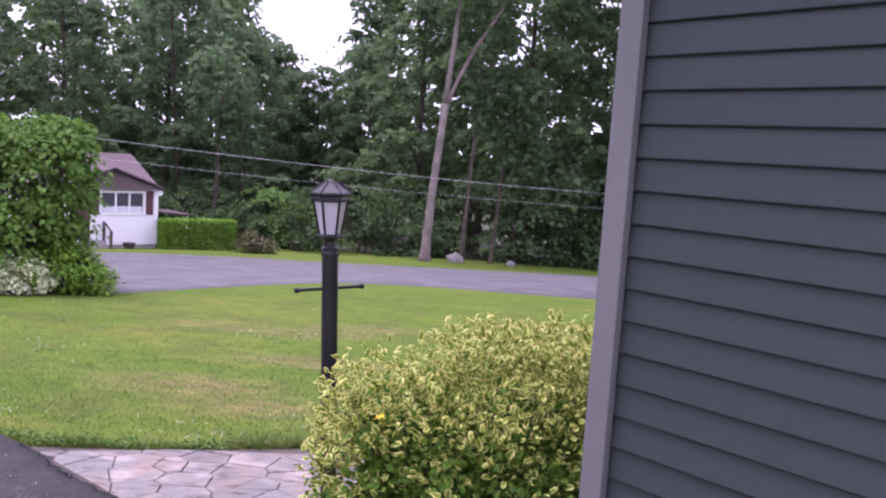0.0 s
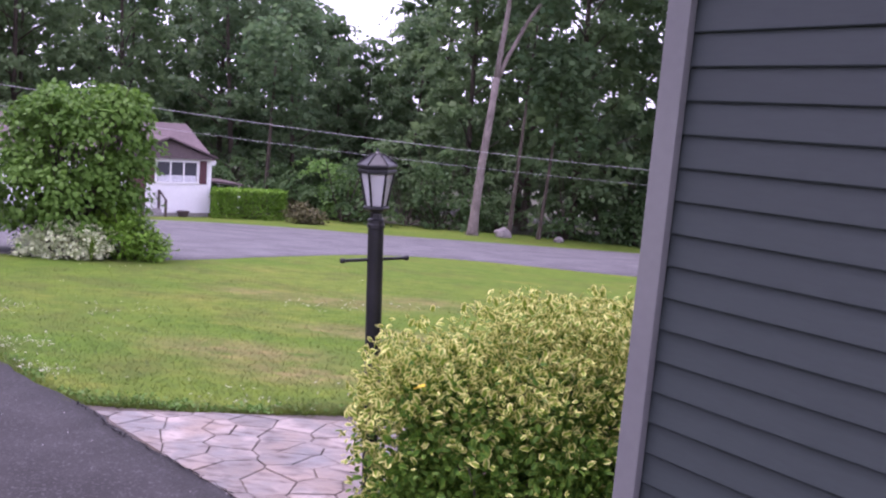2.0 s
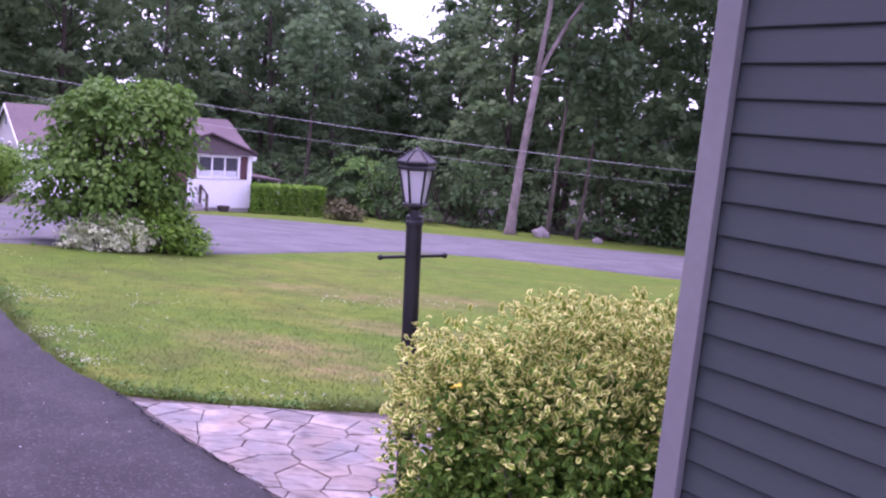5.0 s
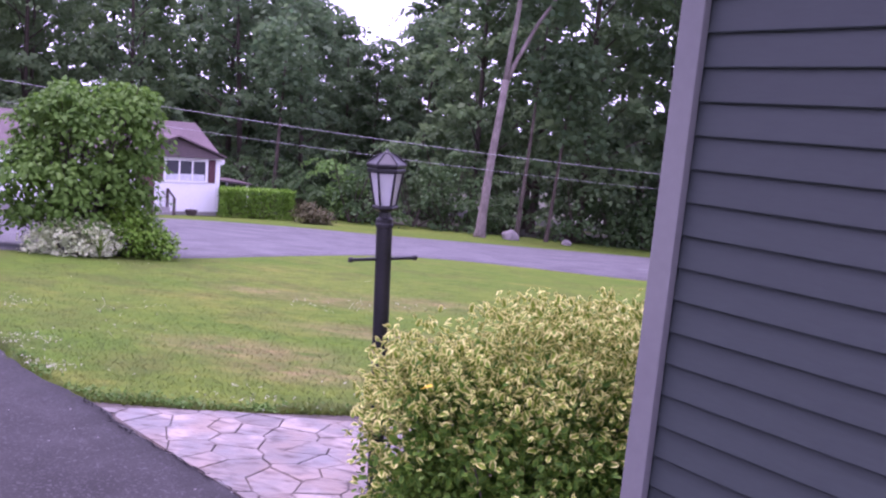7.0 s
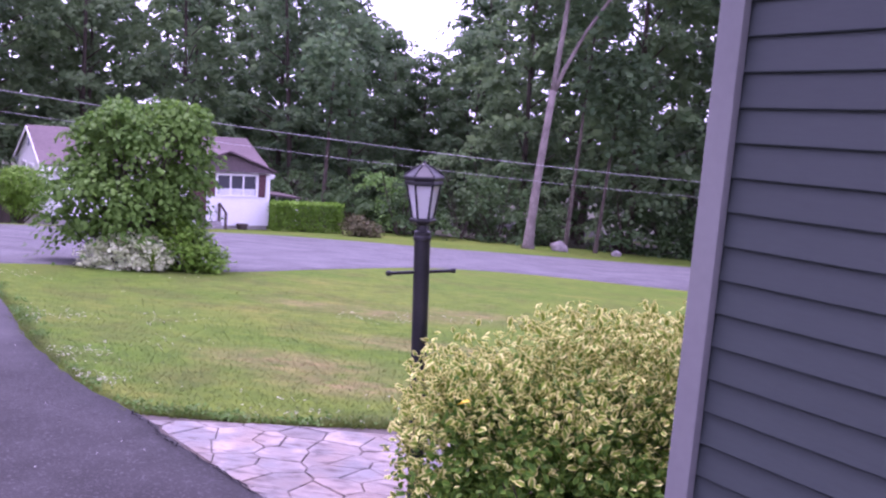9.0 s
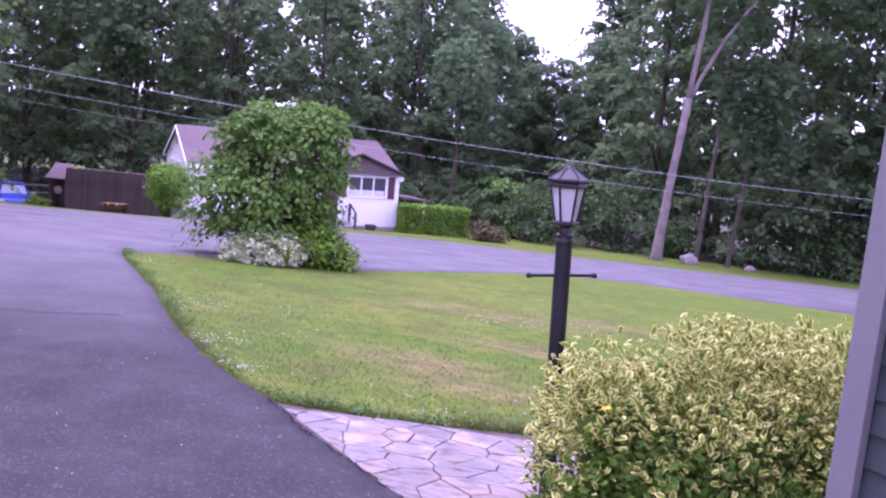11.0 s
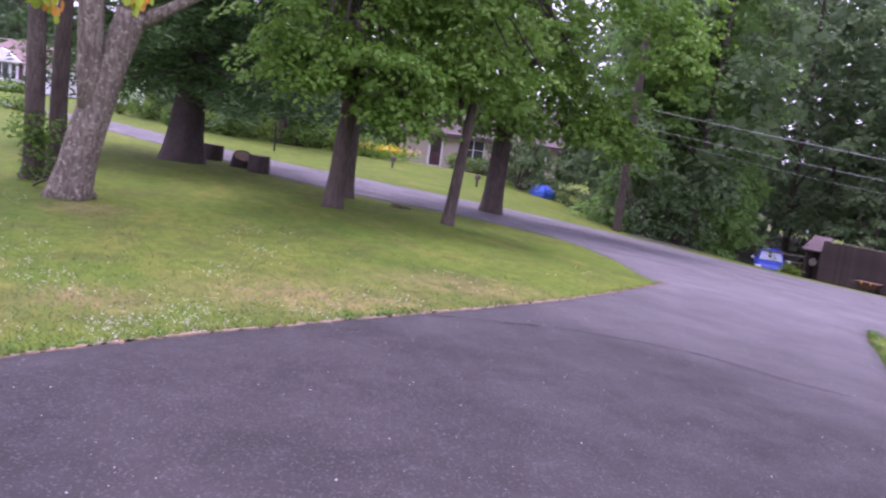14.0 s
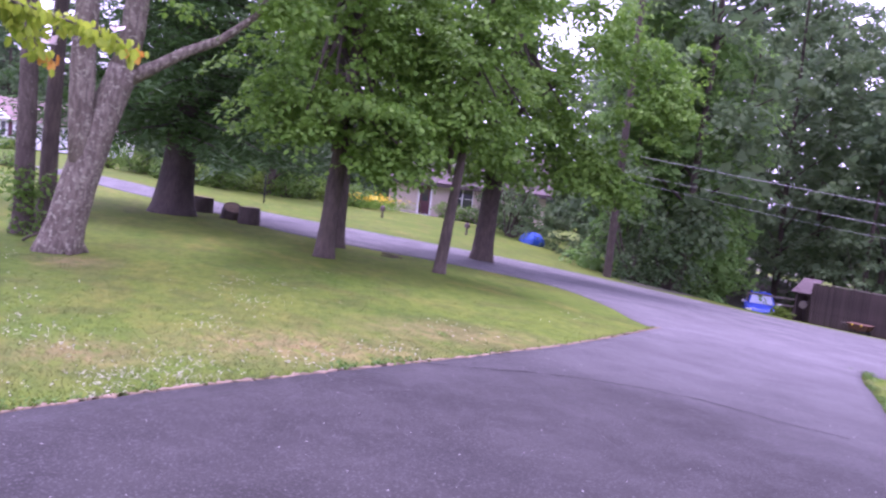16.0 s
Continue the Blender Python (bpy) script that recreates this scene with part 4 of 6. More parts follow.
def hedge_box(name, label, a, b, depth, h, material, seed, count):
    r = np.random.default_rng(seed)
    a, b = np.array(a), np.array(b)
    length = np.linalg.norm(b - a)
    yaw = math.atan2(b[1] - a[1], b[0] - a[0])
    z = min(gz(*a), gz(*b))
    ob = thing(name, label, "hedge", Matrix.Translation((a[0], a[1], z)) @ Matrix.Rotation(yaw, 4, "Z"))
    p = r.uniform(size=(count, 3)) * [length, depth, h]
    face = r.integers(0, 4, count)
    p[face == 0, 1] = r.normal(0.05, 0.04, (face == 0).sum())
    p[face == 1, 2] = h - np.abs(r.normal(0.0, 0.05, (face == 1).sum()))
    p[face == 2, 0] = np.where(r.uniform(size=(face == 2).sum()) > 0.5, length, 0) + r.normal(0, 0.04, (face == 2).sum())
    part("foliage", leaves("foliage", p, 0.12, material, r, 0.0, 0.6), ob)
    part("branchwork", twigs(r, (length / 2, depth / 2, -0.05), [tuple(q) for q in p[r.choice(count, 30)] * 0.95], 0.03, BARK_DARK, "branchwork"), ob, kind="stuff")
    return ob


hedge_box("clipped_hedge", "clipped box-shaped green hedge beside the white house", (-14.3, 37.6), (-11.5, 39.25), 1.2, 1.38, HEDGE, 31, 9000)
shrub("brown_shrub", "low brownish shrub at the end of the hedge", -10.3, 38.0, [((0, 0, 0.4), (0.75, 0.7, 0.5)), ((0.5, 0.1, 0.3), (0.6, 0.5, 0.35)), ((-0.3, 0.1, 0.65), (0.4, 0.4, 0.35))], 260, 8, 0.12, 0.12, BROWNISH, 32)


# ---- trees ----
def taper(r0, r1, n):
    return [r0 + (r1 - r0) * i / (n - 1) for i in range(n)]


def flare(profile_r, top, n=9, height=20.0, lean=(0, 0)):
    zs = [0, 0.15, 0.4, 0.9] + list(np.linspace(2.0, height, n - 4))
    path = [(lean[0] * z / height, lean[1] * z / height, z - 0.1) for z in zs]
    rr = [profile_r * k for k in (1.55, 1.3, 1.12, 1.0)] + list(np.linspace(profile_r * 0.93, top, n - 4))
    return path, rr


def forest_tree(seed, height, low, spread, count, material, size, bark=BARK_DARK, trunk=0.24):
    """A woodland tree: trunk, limbs and a tall uneven crown."""
    r = np.random.default_rng(seed)
    ob = thing("tree", "tall leafy green woodland tree behind the street", "tree", pose(0, 0, 0), "woodland trees")
    path, rr = flare(trunk, 0.05, 9, height * 0.93, (r.normal() * 0.6, r.normal() * 0.6))
    b = Build().tube(path, rr, 8)
    lobes = []
    for k in range(42):
        f = (k + 0.5) / 42
        h = low + (height - low) * f
        reach = spread * (0.7 + 0.5 * math.sin(math.pi * min(1, f * 0.9 + 0.1))) * r.uniform(0.45, 1.15) * (1 - 0.45 * f * f)
        a = k * 2.4 + r.uniform(-0.5, 0.5)
        c = (math.cos(a) * reach * 0.75, math.sin(a) * reach * 0.75, h)
        lobes.append((c, (r.uniform(1.0, 1.9), r.uniform(1.0, 1.9), r.uniform(0.45, 0.85))))
        z0 = max(h - reach * 0.5, low * 0.7)
        if k % 2:
            b.tube([(0, 0, z0), (c[0] * 0.5, c[1] * 0.5, (z0 + h) / 2 + 0.2), c], [trunk * 0.4 * (1 - 0.6 * f), trunk * 0.25 * (1 - 0.6 * f), 0.02], 5)
    part("trunk", b.mesh("trunk", bark, smooth=True), ob)
    plates, radii = [], []
    for c, rad in lobes:
        for _ in range(3):
            d = r.normal(size=3)
            d /= np.linalg.norm(d)
            plates.append(np.array(c) + d * np.array(rad) * r.uniform(0.4, 1.0))
            radii.append(r.uniform(0.55, 1.15))
    part("crown", spray_leaves("crown", plates, radii, count // 12, size, material, r, 0.4, 0.45, 0.8), ob)
    deep, _ = clumps(r, [(c, tuple(0.6 * q for q in rr)) for c, rr in lobes], 200, 5, 0.3, 0.1)
    part("inner_crown", leaves("inner_crown", deep, 0.62, material, r, 0.35, 0.75), ob)
    return ob


def understory(seed, h, w, count, material):
    r = np.random.default_rng(seed)
    ob = thing("sapling", "leafy green undergrowth at the edge of the woods", "shrub", pose(0, 0, 0), "woodland undergrowth")
    lobes = [((r.normal() * w * 0.3, r.normal() * w * 0.3, h * f), (w * r.uniform(0.4, 0.6), w * r.uniform(0.4, 0.6), h * 0.22)) for f in (0.15, 0.3, 0.5, 0.65, 0.85)]
    plates = [np.array(c) + r.normal(size=3) * np.array(rad) * 0.6 for c, rad in lobes for _ in range(7)]
    plates = [(q[0], q[1], max(q[2], 0.35)) for q in plates]
    p = np.array(plates)
    part("foliage", spray_leaves("foliage", plates, r.uniform(0.35, 0.75, len(plates)), count // 4, 0.2, material, r, 0.4, 0.45, 0.8), ob)
    part("branchwork", twigs(r, (0, 0, -0.1), [tuple(q) for q in p[r.choice(len(p), 14)]], 0.05, BARK_DARK, "branchwork"), ob, kind="stuff")
    return ob


protos = [forest_tree(101, 21, 1.5, 4.4, 1060, FOREST_A, 0.257), forest_tree(102, 23, 3.5, 4.8, 1060, FOREST_B, 0.262), forest_tree(103, 19, 0.8, 4.3, 1060, FOREST_A, 0.252),
          forest_tree(104, 22, 2.5, 4.2, 1060, FOREST_B, 0.257, BARK_DARK, 0.2), forest_tree(105, 24, 3.0, 4.5, 1060, FOREST_A, 0.262, BARK_DARK, 0.26)]
backs = [forest_tree(106, 22, 1.5, 4.6, 470, FOREST_A, 0.45), forest_tree(107, 20, 1.2, 4.4, 470, FOREST_B, 0.45)]
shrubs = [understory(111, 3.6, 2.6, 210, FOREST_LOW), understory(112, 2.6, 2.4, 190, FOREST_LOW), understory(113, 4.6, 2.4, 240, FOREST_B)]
trng = np.random.default_rng(5)


def polar(az, d):
    return -d * math.sin(radians(az)), d * math.cos(radians(az))


used = set()


def stand(kinds, k, x, y, s, turn):
    """Stands a tree of the given kind at its place: the first one itself, then copies."""
    m = pose(x, y, gz(x, y) - 0.05, 0, 0, turn) @ Matrix.Scale(s, 4)
    ob = kinds[k]
    if ob.name in used:
        c = copy_thing(ob, m)
        c.matrix_basis = m
    else:
        used.add(ob.name)
        ob.matrix_basis = m


def hole(az, d):
    """Where the woods open: the sky gap over the street and the plots of the houses."""
    if 7.6 < az < 16.6:
        return True
    if 55.2 < az < 58.6 and d < 56:
        return True
    if 58.5 < az < 76 and d < 78:
        return True
    if az > 85 and d < 120:
        return True
    return False


for row, (near_d, step) in enumerate(((50, 6.0), (57, 6.5), (65, 6.5), (74, 7.0))):
    az = -24.0 + row * 2.5
    while az < 84:
        d = near_d + trng.uniform(-2.5, 2.5) + (6 if 16 < az < 40 else 0) + (9 if 40 < az < 50 else 0) - (8 if 50 < az < 63 else 0) - (5 if az < 2 else 0)
        if not hole(az, d):
            x, y = polar(az, d)
            kinds = protos if row < 2 else backs
            stand(kinds, int(trng.integers(0, len(kinds))), x, y, trng.uniform(0.85, 1.12), trng.uniform(0, 360))
        az += math.degrees(step / d) * trng.uniform(0.8, 1.2)
for az in np.arange(54.0, 78, 2.7):
    x, y = polar(az, 84 + trng.uniform(-4, 4))
    stand(backs, int(trng.integers(0, 2)), x, y, trng.uniform(0.85, 1.05), trng.uniform(0, 360))
for az in np.arange(7.8, 16.8, 1.8):
    x, y = polar(az, 70 + trng.uniform(-3, 3))
    stand(backs, int(trng.integers(0, 2)), x, y, 0.555 + 0.05 * max(0, az - 11) + 0.14 * max(0, 9.4 - az), trng.uniform(0, 360))
for az in np.arange(8.4, 16.6, 1.5):
    x, y = polar(az, 62 + trng.uniform(-4, 4))
    stand(protos, int(trng.integers(0, 3)), x, y, 0.54 + 0.035 * max(0, az - 10) + 0.12 * max(0, 9.4 - az), trng.uniform(0, 360))
for az in np.concatenate([np.arange(76, 113, 3.6), np.arange(77, 113, 4.2)]):
    x, y = polar(az, 132 + trng.uniform(-14, 16))
    stand(backs, int(trng.integers(0, 2)), x, y, trng.uniform(0.9, 1.1), trng.uniform(0, 360))
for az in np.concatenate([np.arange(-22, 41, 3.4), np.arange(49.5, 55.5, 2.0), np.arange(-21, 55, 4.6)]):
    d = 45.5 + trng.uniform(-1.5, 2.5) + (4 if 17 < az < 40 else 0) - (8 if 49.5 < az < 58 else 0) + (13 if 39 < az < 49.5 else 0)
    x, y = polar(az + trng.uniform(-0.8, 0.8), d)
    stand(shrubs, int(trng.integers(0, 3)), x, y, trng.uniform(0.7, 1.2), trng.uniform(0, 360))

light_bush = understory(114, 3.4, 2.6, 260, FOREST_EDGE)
light_bush.matrix_basis = pose(*polar(13.2, 46.5), gz(*polar(13.2, 46.5)))

for k, (az, d, size) in enumerate(((61.9, 48.5, 1.0), (63.4, 51.0, 0.9), (60.9, 52.5, 1.1), (58.6, 47.5, 0.45), (57.2, 45.0, 0.5))):
    x, y = polar(az, d)
    stand(shrubs, 2 if k < 3 else 1, x, y, size, 50 * k)

# leafy trees that come down to the street at the bend
edges = [forest_tree(108, 15, 0.3, 3.0, 1700, FOREST_EDGE, 0.2, BARK_DARK, 0.18), forest_tree(109, 13, 0.2, 2.8, 1600, FOREST_EDGE, 0.2, BARK_DARK, 0.16)]
for k, (az, d, size) in enumerate(((48.6, 46.5, 0.95), (51.2, 42.5, 0.95), (53.9, 41.0, 0.9))):
    x, y = polar(az, d)
    stand(edges, k % 2, x, y, size, 70 * k)

# the distance behind the woods
bd = Build()
loops = []
brg = random.Random(9)
for k in range(0, 181):
    a = radians(-60 + k)
    x, y = -150 * math.sin(a), 150 * math.cos(a)
    loops.append(((x, y, -12), (x, y, (4.0 if k < 130 else 13.0) + brg.uniform(-1.5, 1.5) + 2 * math.sin(k * 0.7))))
bd.add([p for pair in loops for p in pair], [(2 * i, 2 * i + 2, 2 * i + 3, 2 * i + 1) for i in range(180)])
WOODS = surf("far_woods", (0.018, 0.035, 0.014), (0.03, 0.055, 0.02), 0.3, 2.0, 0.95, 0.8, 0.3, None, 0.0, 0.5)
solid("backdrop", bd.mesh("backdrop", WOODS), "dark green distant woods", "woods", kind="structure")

LITTER_SHADE = surf("leaf_litter", (0.045, 0.038, 0.022), (0.03, 0.04, 0.015), 1.2, 12.0, 0.95, 0.8, 0.05, None, 0.0, 0.5)
# at the bend the litter runs nearer, dark in place of shrub shade
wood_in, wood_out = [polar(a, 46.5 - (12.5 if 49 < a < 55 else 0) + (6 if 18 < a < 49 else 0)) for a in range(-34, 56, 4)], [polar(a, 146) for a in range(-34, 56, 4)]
solid("forest_floor", sheet("forest_floor", wood_in, wood_out, 0.03, LITTER_SHADE, 60, 30), "dark leaf litter under the woodland trees, also standing for shrub shade by the street", "forest floor", kind="structure")

# the big forked tree across the street
fr = np.random.default_rng(41)
fx, fy = -2.64, 40.9
forked = thing("forked_tree", "tall pale-barked tree forking into two trunks at the wood's edge", "tree", pose(fx, fy, gz(fx, fy)))
fb = Build().tube([(0, 0, -0.1), (0.03, 0, 0.3), (0.06, 0, 1.2), (0.2, 0, 3.5), (0.42, 0, 6.0), (0.55, 0, 7.6)], [0.36, 0.27, 0.22, 0.19, 0.175, 0.17], 12)
fb.tube([(0.53, 0, 7.4), (0.62, 0, 8.6), (0.8, 0, 10.5), (0.95, 0, 13), (0.8, 0, 17)], [0.15, 0.13, 0.115, 0.09, 0.05], 8)
fb.tube([(0.53, 0, 7.3), (0.95, 0, 8.5), (1.75, 0, 10.2), (2.85, 0, 12.0), (4.0, 0, 15)], [0.12, 0.10, 0.09, 0.075, 0.04], 8)
part("trunk", fb.mesh("trunk", BARK_PALE, smooth=True), forked)
p, o = clumps(fr, [((0.3, 0.5, 15), (3, 3, 3)), ((3.5, 0.5, 14.5), (2.5, 2.5, 2.5))], 300, 9, 0.4)
part("crown", leaves("crown", p, 0.4, FOREST_B, fr, 0.3, 0.75), forked)


def pole_tree(x, y, h, r0, material, name="tree", label="thin bare trunk of a woodland tree", lean=(0.3, 0)):
    path, rr = flare(r0, r0 * 0.4, 9, h, lean)
    ob = thing(name, label, "tree", pose(x, y, gz(x, y)))
    part("trunk", Build().tube(path, rr, 8).mesh("trunk", material, smooth=True), ob)
    r = np.random.default_rng(int(abs(x * 7 + y * 13)))
    pp, oo = clumps(r, [((lean[0], lean[1], h), (1.6, 1.6, 2.2)), ((lean[0] + 0.8, lean[1], h - 2.5), (1.2, 1.2, 1.2))], 130, 9, 0.35)
    part("crown", leaves("crown", pp, 0.38, FOREST_A, r, 0.3, 0.75), ob)
    return ob


pole_tree(-0.9, 42.5, 11, 0.11, BARK_MID, lean=(0.5, 0))
pole_tree(0.6, 43.0, 8, 0.1, BARK_DARK, lean=(0.5, 0))
pole_tree(-14.9, 46.5, 9, 0.14, BARK_DARK, lean=(0.3, 0))
pole_tree(-33.5, 40.5, 12, 0.15, BARK_DARK, lean=(0.4, 0))
pole_tree(-34.3, 41.5, 12, 0.12, BARK_DARK, lean=(0.2, 0.3))


def boulder(x, y, r, seed):
    g = np.random.default_rng(seed)
    b = bmesh.new()
    bmesh.ops.create_icosphere(b, subdivisions=3, radius=r)
    for v in b.verts:
        v.co *= 1 + 0.25 * noise.noise(v.co / r * 1.3 + Vector((seed, 0, 0)))
        v.co.z *= 0.8
    me = bpy.data.meshes.new("boulder")
    b.to_mesh(me)
    b.free()
    me.materials.append(ROCK)
    solid("boulder", me, "pale grey boulder on the grass by the woods", "rock", pose(x, y, gz(x, y) + r * 0.35, 0, 0, g.uniform(0, 360)), "boulders")


boulder(-1.15, 41.5, 0.42, 3)
boulder(1.6, 41.6, 0.24, 4)

# ---- trees on the near lawn ----
mr = np.random.default_rng(51)
mx, my = -16.5, -0.2
maple = thing("maple_tree", "leaning grey-barked maple with a forked trunk on the lawn", "tree", pose(mx, my, gz(mx, my)) @ Matrix.Scale(1.065, 4))
mb = Build().tube([(0, -0.05, -0.15), (0, 0.0, 0.15), (0, 0.08, 0.5), (0, 0.22, 1.2), (0, 0.48, 2.2), (0, 0.72, 2.9), (0, 0.8, 3.2)], [0.43, 0.365, 0.33, 0.295, 0.27, 0.25, 0.24], 18, 0.05, mr)
for a in (0.4, 1.7, 2.9, 4.0, 5.2):
    mb.tube([(0, 0.06, 0.55), (0.29 * math.cos(a), 0.29 * math.sin(a), 0.14), (0.46 * math.cos(a), 0.46 * math.sin(a), -0.06)], [0.13, 0.10, 0.04], 8)
mb.tube([(0, 0.74, 2.95), (0, 0.9, 3.8), (0.2, 1.0, 5.5), (0.2, 1.2, 9)], [0.22, 0.2, 0.18, 0.06], 10)
mb.tube([(0, 0.74, 2.93), (0, 1.3, 3.28), (0, 1.8, 3.62), (0, 2.35, 3.9), (0.1, 2.9, 4.4), (0.2, 3.4, 5.3)], [0.16, 0.105, 0.09, 0.08, 0.055, 0.03], 8)
mb.tube([(0.05, 0.25, 1.2), (0.1, 0.2, 2.2), (0.2, 0.16, 3.2), (0.2, 0.2, 6), (0.2, 0.2, 9)], [0.2, 0.21, 0.2, 0.15, 0.05], 10)
part("trunk", mb.mesh("trunk", BARK, smooth=True), maple)
plates = [np.array(c) + mr.normal(size=3) * np.array(rr) * 0.55 for c, rr, n in (((0, 1.5, 9), (3, 3.4, 2.4), 60), ((0.2, 3.9, 6.4), (1.8, 1.6, 1.0), 30), ((0.5, -1.5, 8), (2.2, 2.2, 1.6), 30), ((0.3, 3.3, 4.75), (0.8, 0.7, 0.35), 12)) for _ in range(n)]
part("crown", spray_leaves("crown", plates, mr.uniform(0.3, 0.6, len(plates)), 70, 0.12, MAPLE, mr, 0.4, 0.4, 0.85, True), maple)

for k, (x, y, h, r0, lean) in enumerate([(-19.0, -0.92, 9, 0.2, (0, -0.2)), (-19.6, -0.55, 9, 0.19, (0, 0.1))]):
    path, rr = flare(r0, r0 * 0.5, 9, h, lean)
    ob = thing("tree", "slender dark-barked tree with ivy at its foot", "tree", pose(x, y, gz(x, y)))
    part("trunk", Build().tube(path, rr, 10, 0.06, mr).mesh("trunk", BARK_DARK if k else BARK_MID, smooth=True), ob)
    pp, oo = clumps(mr, [((0, 0.3, h), (1.8, 1.8, 1.6))], 300, 9, 0.25)
    part("crown", leaves("crown", pp, 0.14, MAPLE, mr, 0.5, 0.85), ob)
    if k == 0:
        pp, oo = clumps(mr, [((0.2, 0.05, 0.45), (0.3, 0.26, 0.55)), ((0.2, 0.0, 1.05), (0.3, 0.5, 0.3))], 80, 8, 0.1)
        part("ivy", leaves("ivy", pp, 0.105, VIBURNUM, mr, 0.5, 0.8), ob)


def lawn_tree(x, y, h, r0, lobes, count, size, material, seed, label, bark=BARK_DARK, limbs=7, name="maple_tree", lean=(0, 0), low=2.5, per=9, spread=0.2):
    r = np.random.default_rng(seed)
    ob = thing(name, label, "tree", pose(x, y, gz(x, y)), "lawn trees")
    path, rr = flare(r0, r0 * 0.25, 10, h, lean)
    b = Build().tube(path, rr, 12, 0.05, r)
    for k in range(limbs):
        c, rad = lobes[k % len(lobes)]
        z0 = low + (h * 0.75 - low) * k / limbs
        e = np.array(c) + r.normal(size=3) * np.array(rad) * 0.4
        b.tube([(0, 0, z0), tuple(np.array([0, 0, z0]) * 0.5 + e * 0.5 + [0, 0, 0.3]), tuple(e)], [r0 * 0.4, r0 * 0.22, 0.02], 6)
    part("trunk", b.mesh("trunk", bark, smooth=True), ob)
    plates, radii = [], []
    for c, rad in lobes:
        for _ in range(3):
            plates.append(np.array(c) + r.normal(size=3) * np.array(rad) * [0.6, 0.6, 1.2])
            radii.append(rad[0] * r.uniform(0.55, 0.95))
    part("crown", spray_leaves("crown", plates, radii, int(count * per / len(plates) * 0.8), size, material, r, 0.4, 0.4, 0.85, size < 0.15), ob)
    return ob


def tiered(seed, groups):
    """Flat leafy sprays layered through broad lobes (centre, radii, number)."""
    r = np.random.default_rng(seed)
    out = []
    for c, rr, n in groups:
        for _ in range(n):
            d = r.normal(size=3)
            d *= r.uniform(0.35, 1.0) / np.linalg.norm(d)
            out.append((tuple(np.array(c) + d * np.array(rr)), (r.uniform(0.4, 0.75), r.uniform(0.4, 0.75), r.uniform(0.08, 0.2))))
    return out


lawn_tree(-19.37, 5.5, 9, 0.205, tiered(65, [((1.2, -0.2, 3.3), (1.5, 1.9, 0.8), 26), ((0.8, -1.2, 4.0), (1.4, 1.2, 0.8), 12), ((0.5, 1.6, 3.6), (1.5, 1.3, 0.8), 16), ((0, 0.4, 5.6), (2.4, 2.5, 1.3), 42), ((0, 0.2, 7.6), (2.4, 2.6, 1.8), 38), ((1.4, 0.9, 2.45), (1.0, 1.3, 0.35), 10)]),
          3700, 0.125, MAPLE, 61, "green maple with low leafy branches on the lawn", lean=(0.2, 0.5), limbs=16)
lawn_tree(-22.63, 6.68, 9, 0.27, tiered(66, [((0, 0, 6.5), (2.4, 2.4, 2.0), 34), ((0, 1.3, 5), (1.7, 1.7, 1.1), 18)]), 1700, 0.14, MAPLE, 62, "dark-trunked maple close to the street", lean=(0, 0.2), limbs=10)
lawn_tree(-19.2, 8.45, 8, 0.14, tiered(67, [((0.3, 0.2, 3.9), (1.2, 1.6, 0.7), 14), ((0, 0, 4.9), (1.4, 1.7, 1.1), 22), ((0, 0.6, 6.8), (1.7, 1.9, 1.6), 26)]), 1700, 0.125, MAPLE, 63, "slim young maple on the lawn", bark=BARK_DARK, lean=(0, 0.75), limbs=10)
lawn_tree(-25.5, 12.75, 14, 0.34, tiered(68, [((0.4, 0, 5.6), (3.2, 3.4, 1.2), 34), ((1, 1.6, 8.0), (3.2, 3.4, 2.0), 40), ((0, -1.6, 7.6), (3.0, 3.0, 2.0), 36), ((0, 0, 11.5), (3.4, 3.6, 2.4), 36), ((1.2, 2.5, 4.9), (1.8, 1.6, 0.9), 12), ((1.6, -2.4, 4.0), (1.8, 1.8, 0.9), 22), ((1.2, 2.6, 3.6), (1.6, 1.7, 0.8), 18), ((1.8, 0.2, 4.2), (1.5, 1.6, 0.7), 16), ((2.0, 2.6, 2.9), (1.5, 1.7, 0.6), 16), ((0.6, -0.6, 3.3), (2.4, 2.6, 0.6), 24), ((2.4, 4.6, 5.4), (1.6, 1.7, 0.8), 16), ((2.0, 4.6, 7.2), (2.0, 2.0, 1.2), 18)]),
          4900, 0.165, MAPLE, 64, "large dark-trunked maple beside the street", lean=(0, 0.7), low=4.0, spread=0.24, limbs=16)


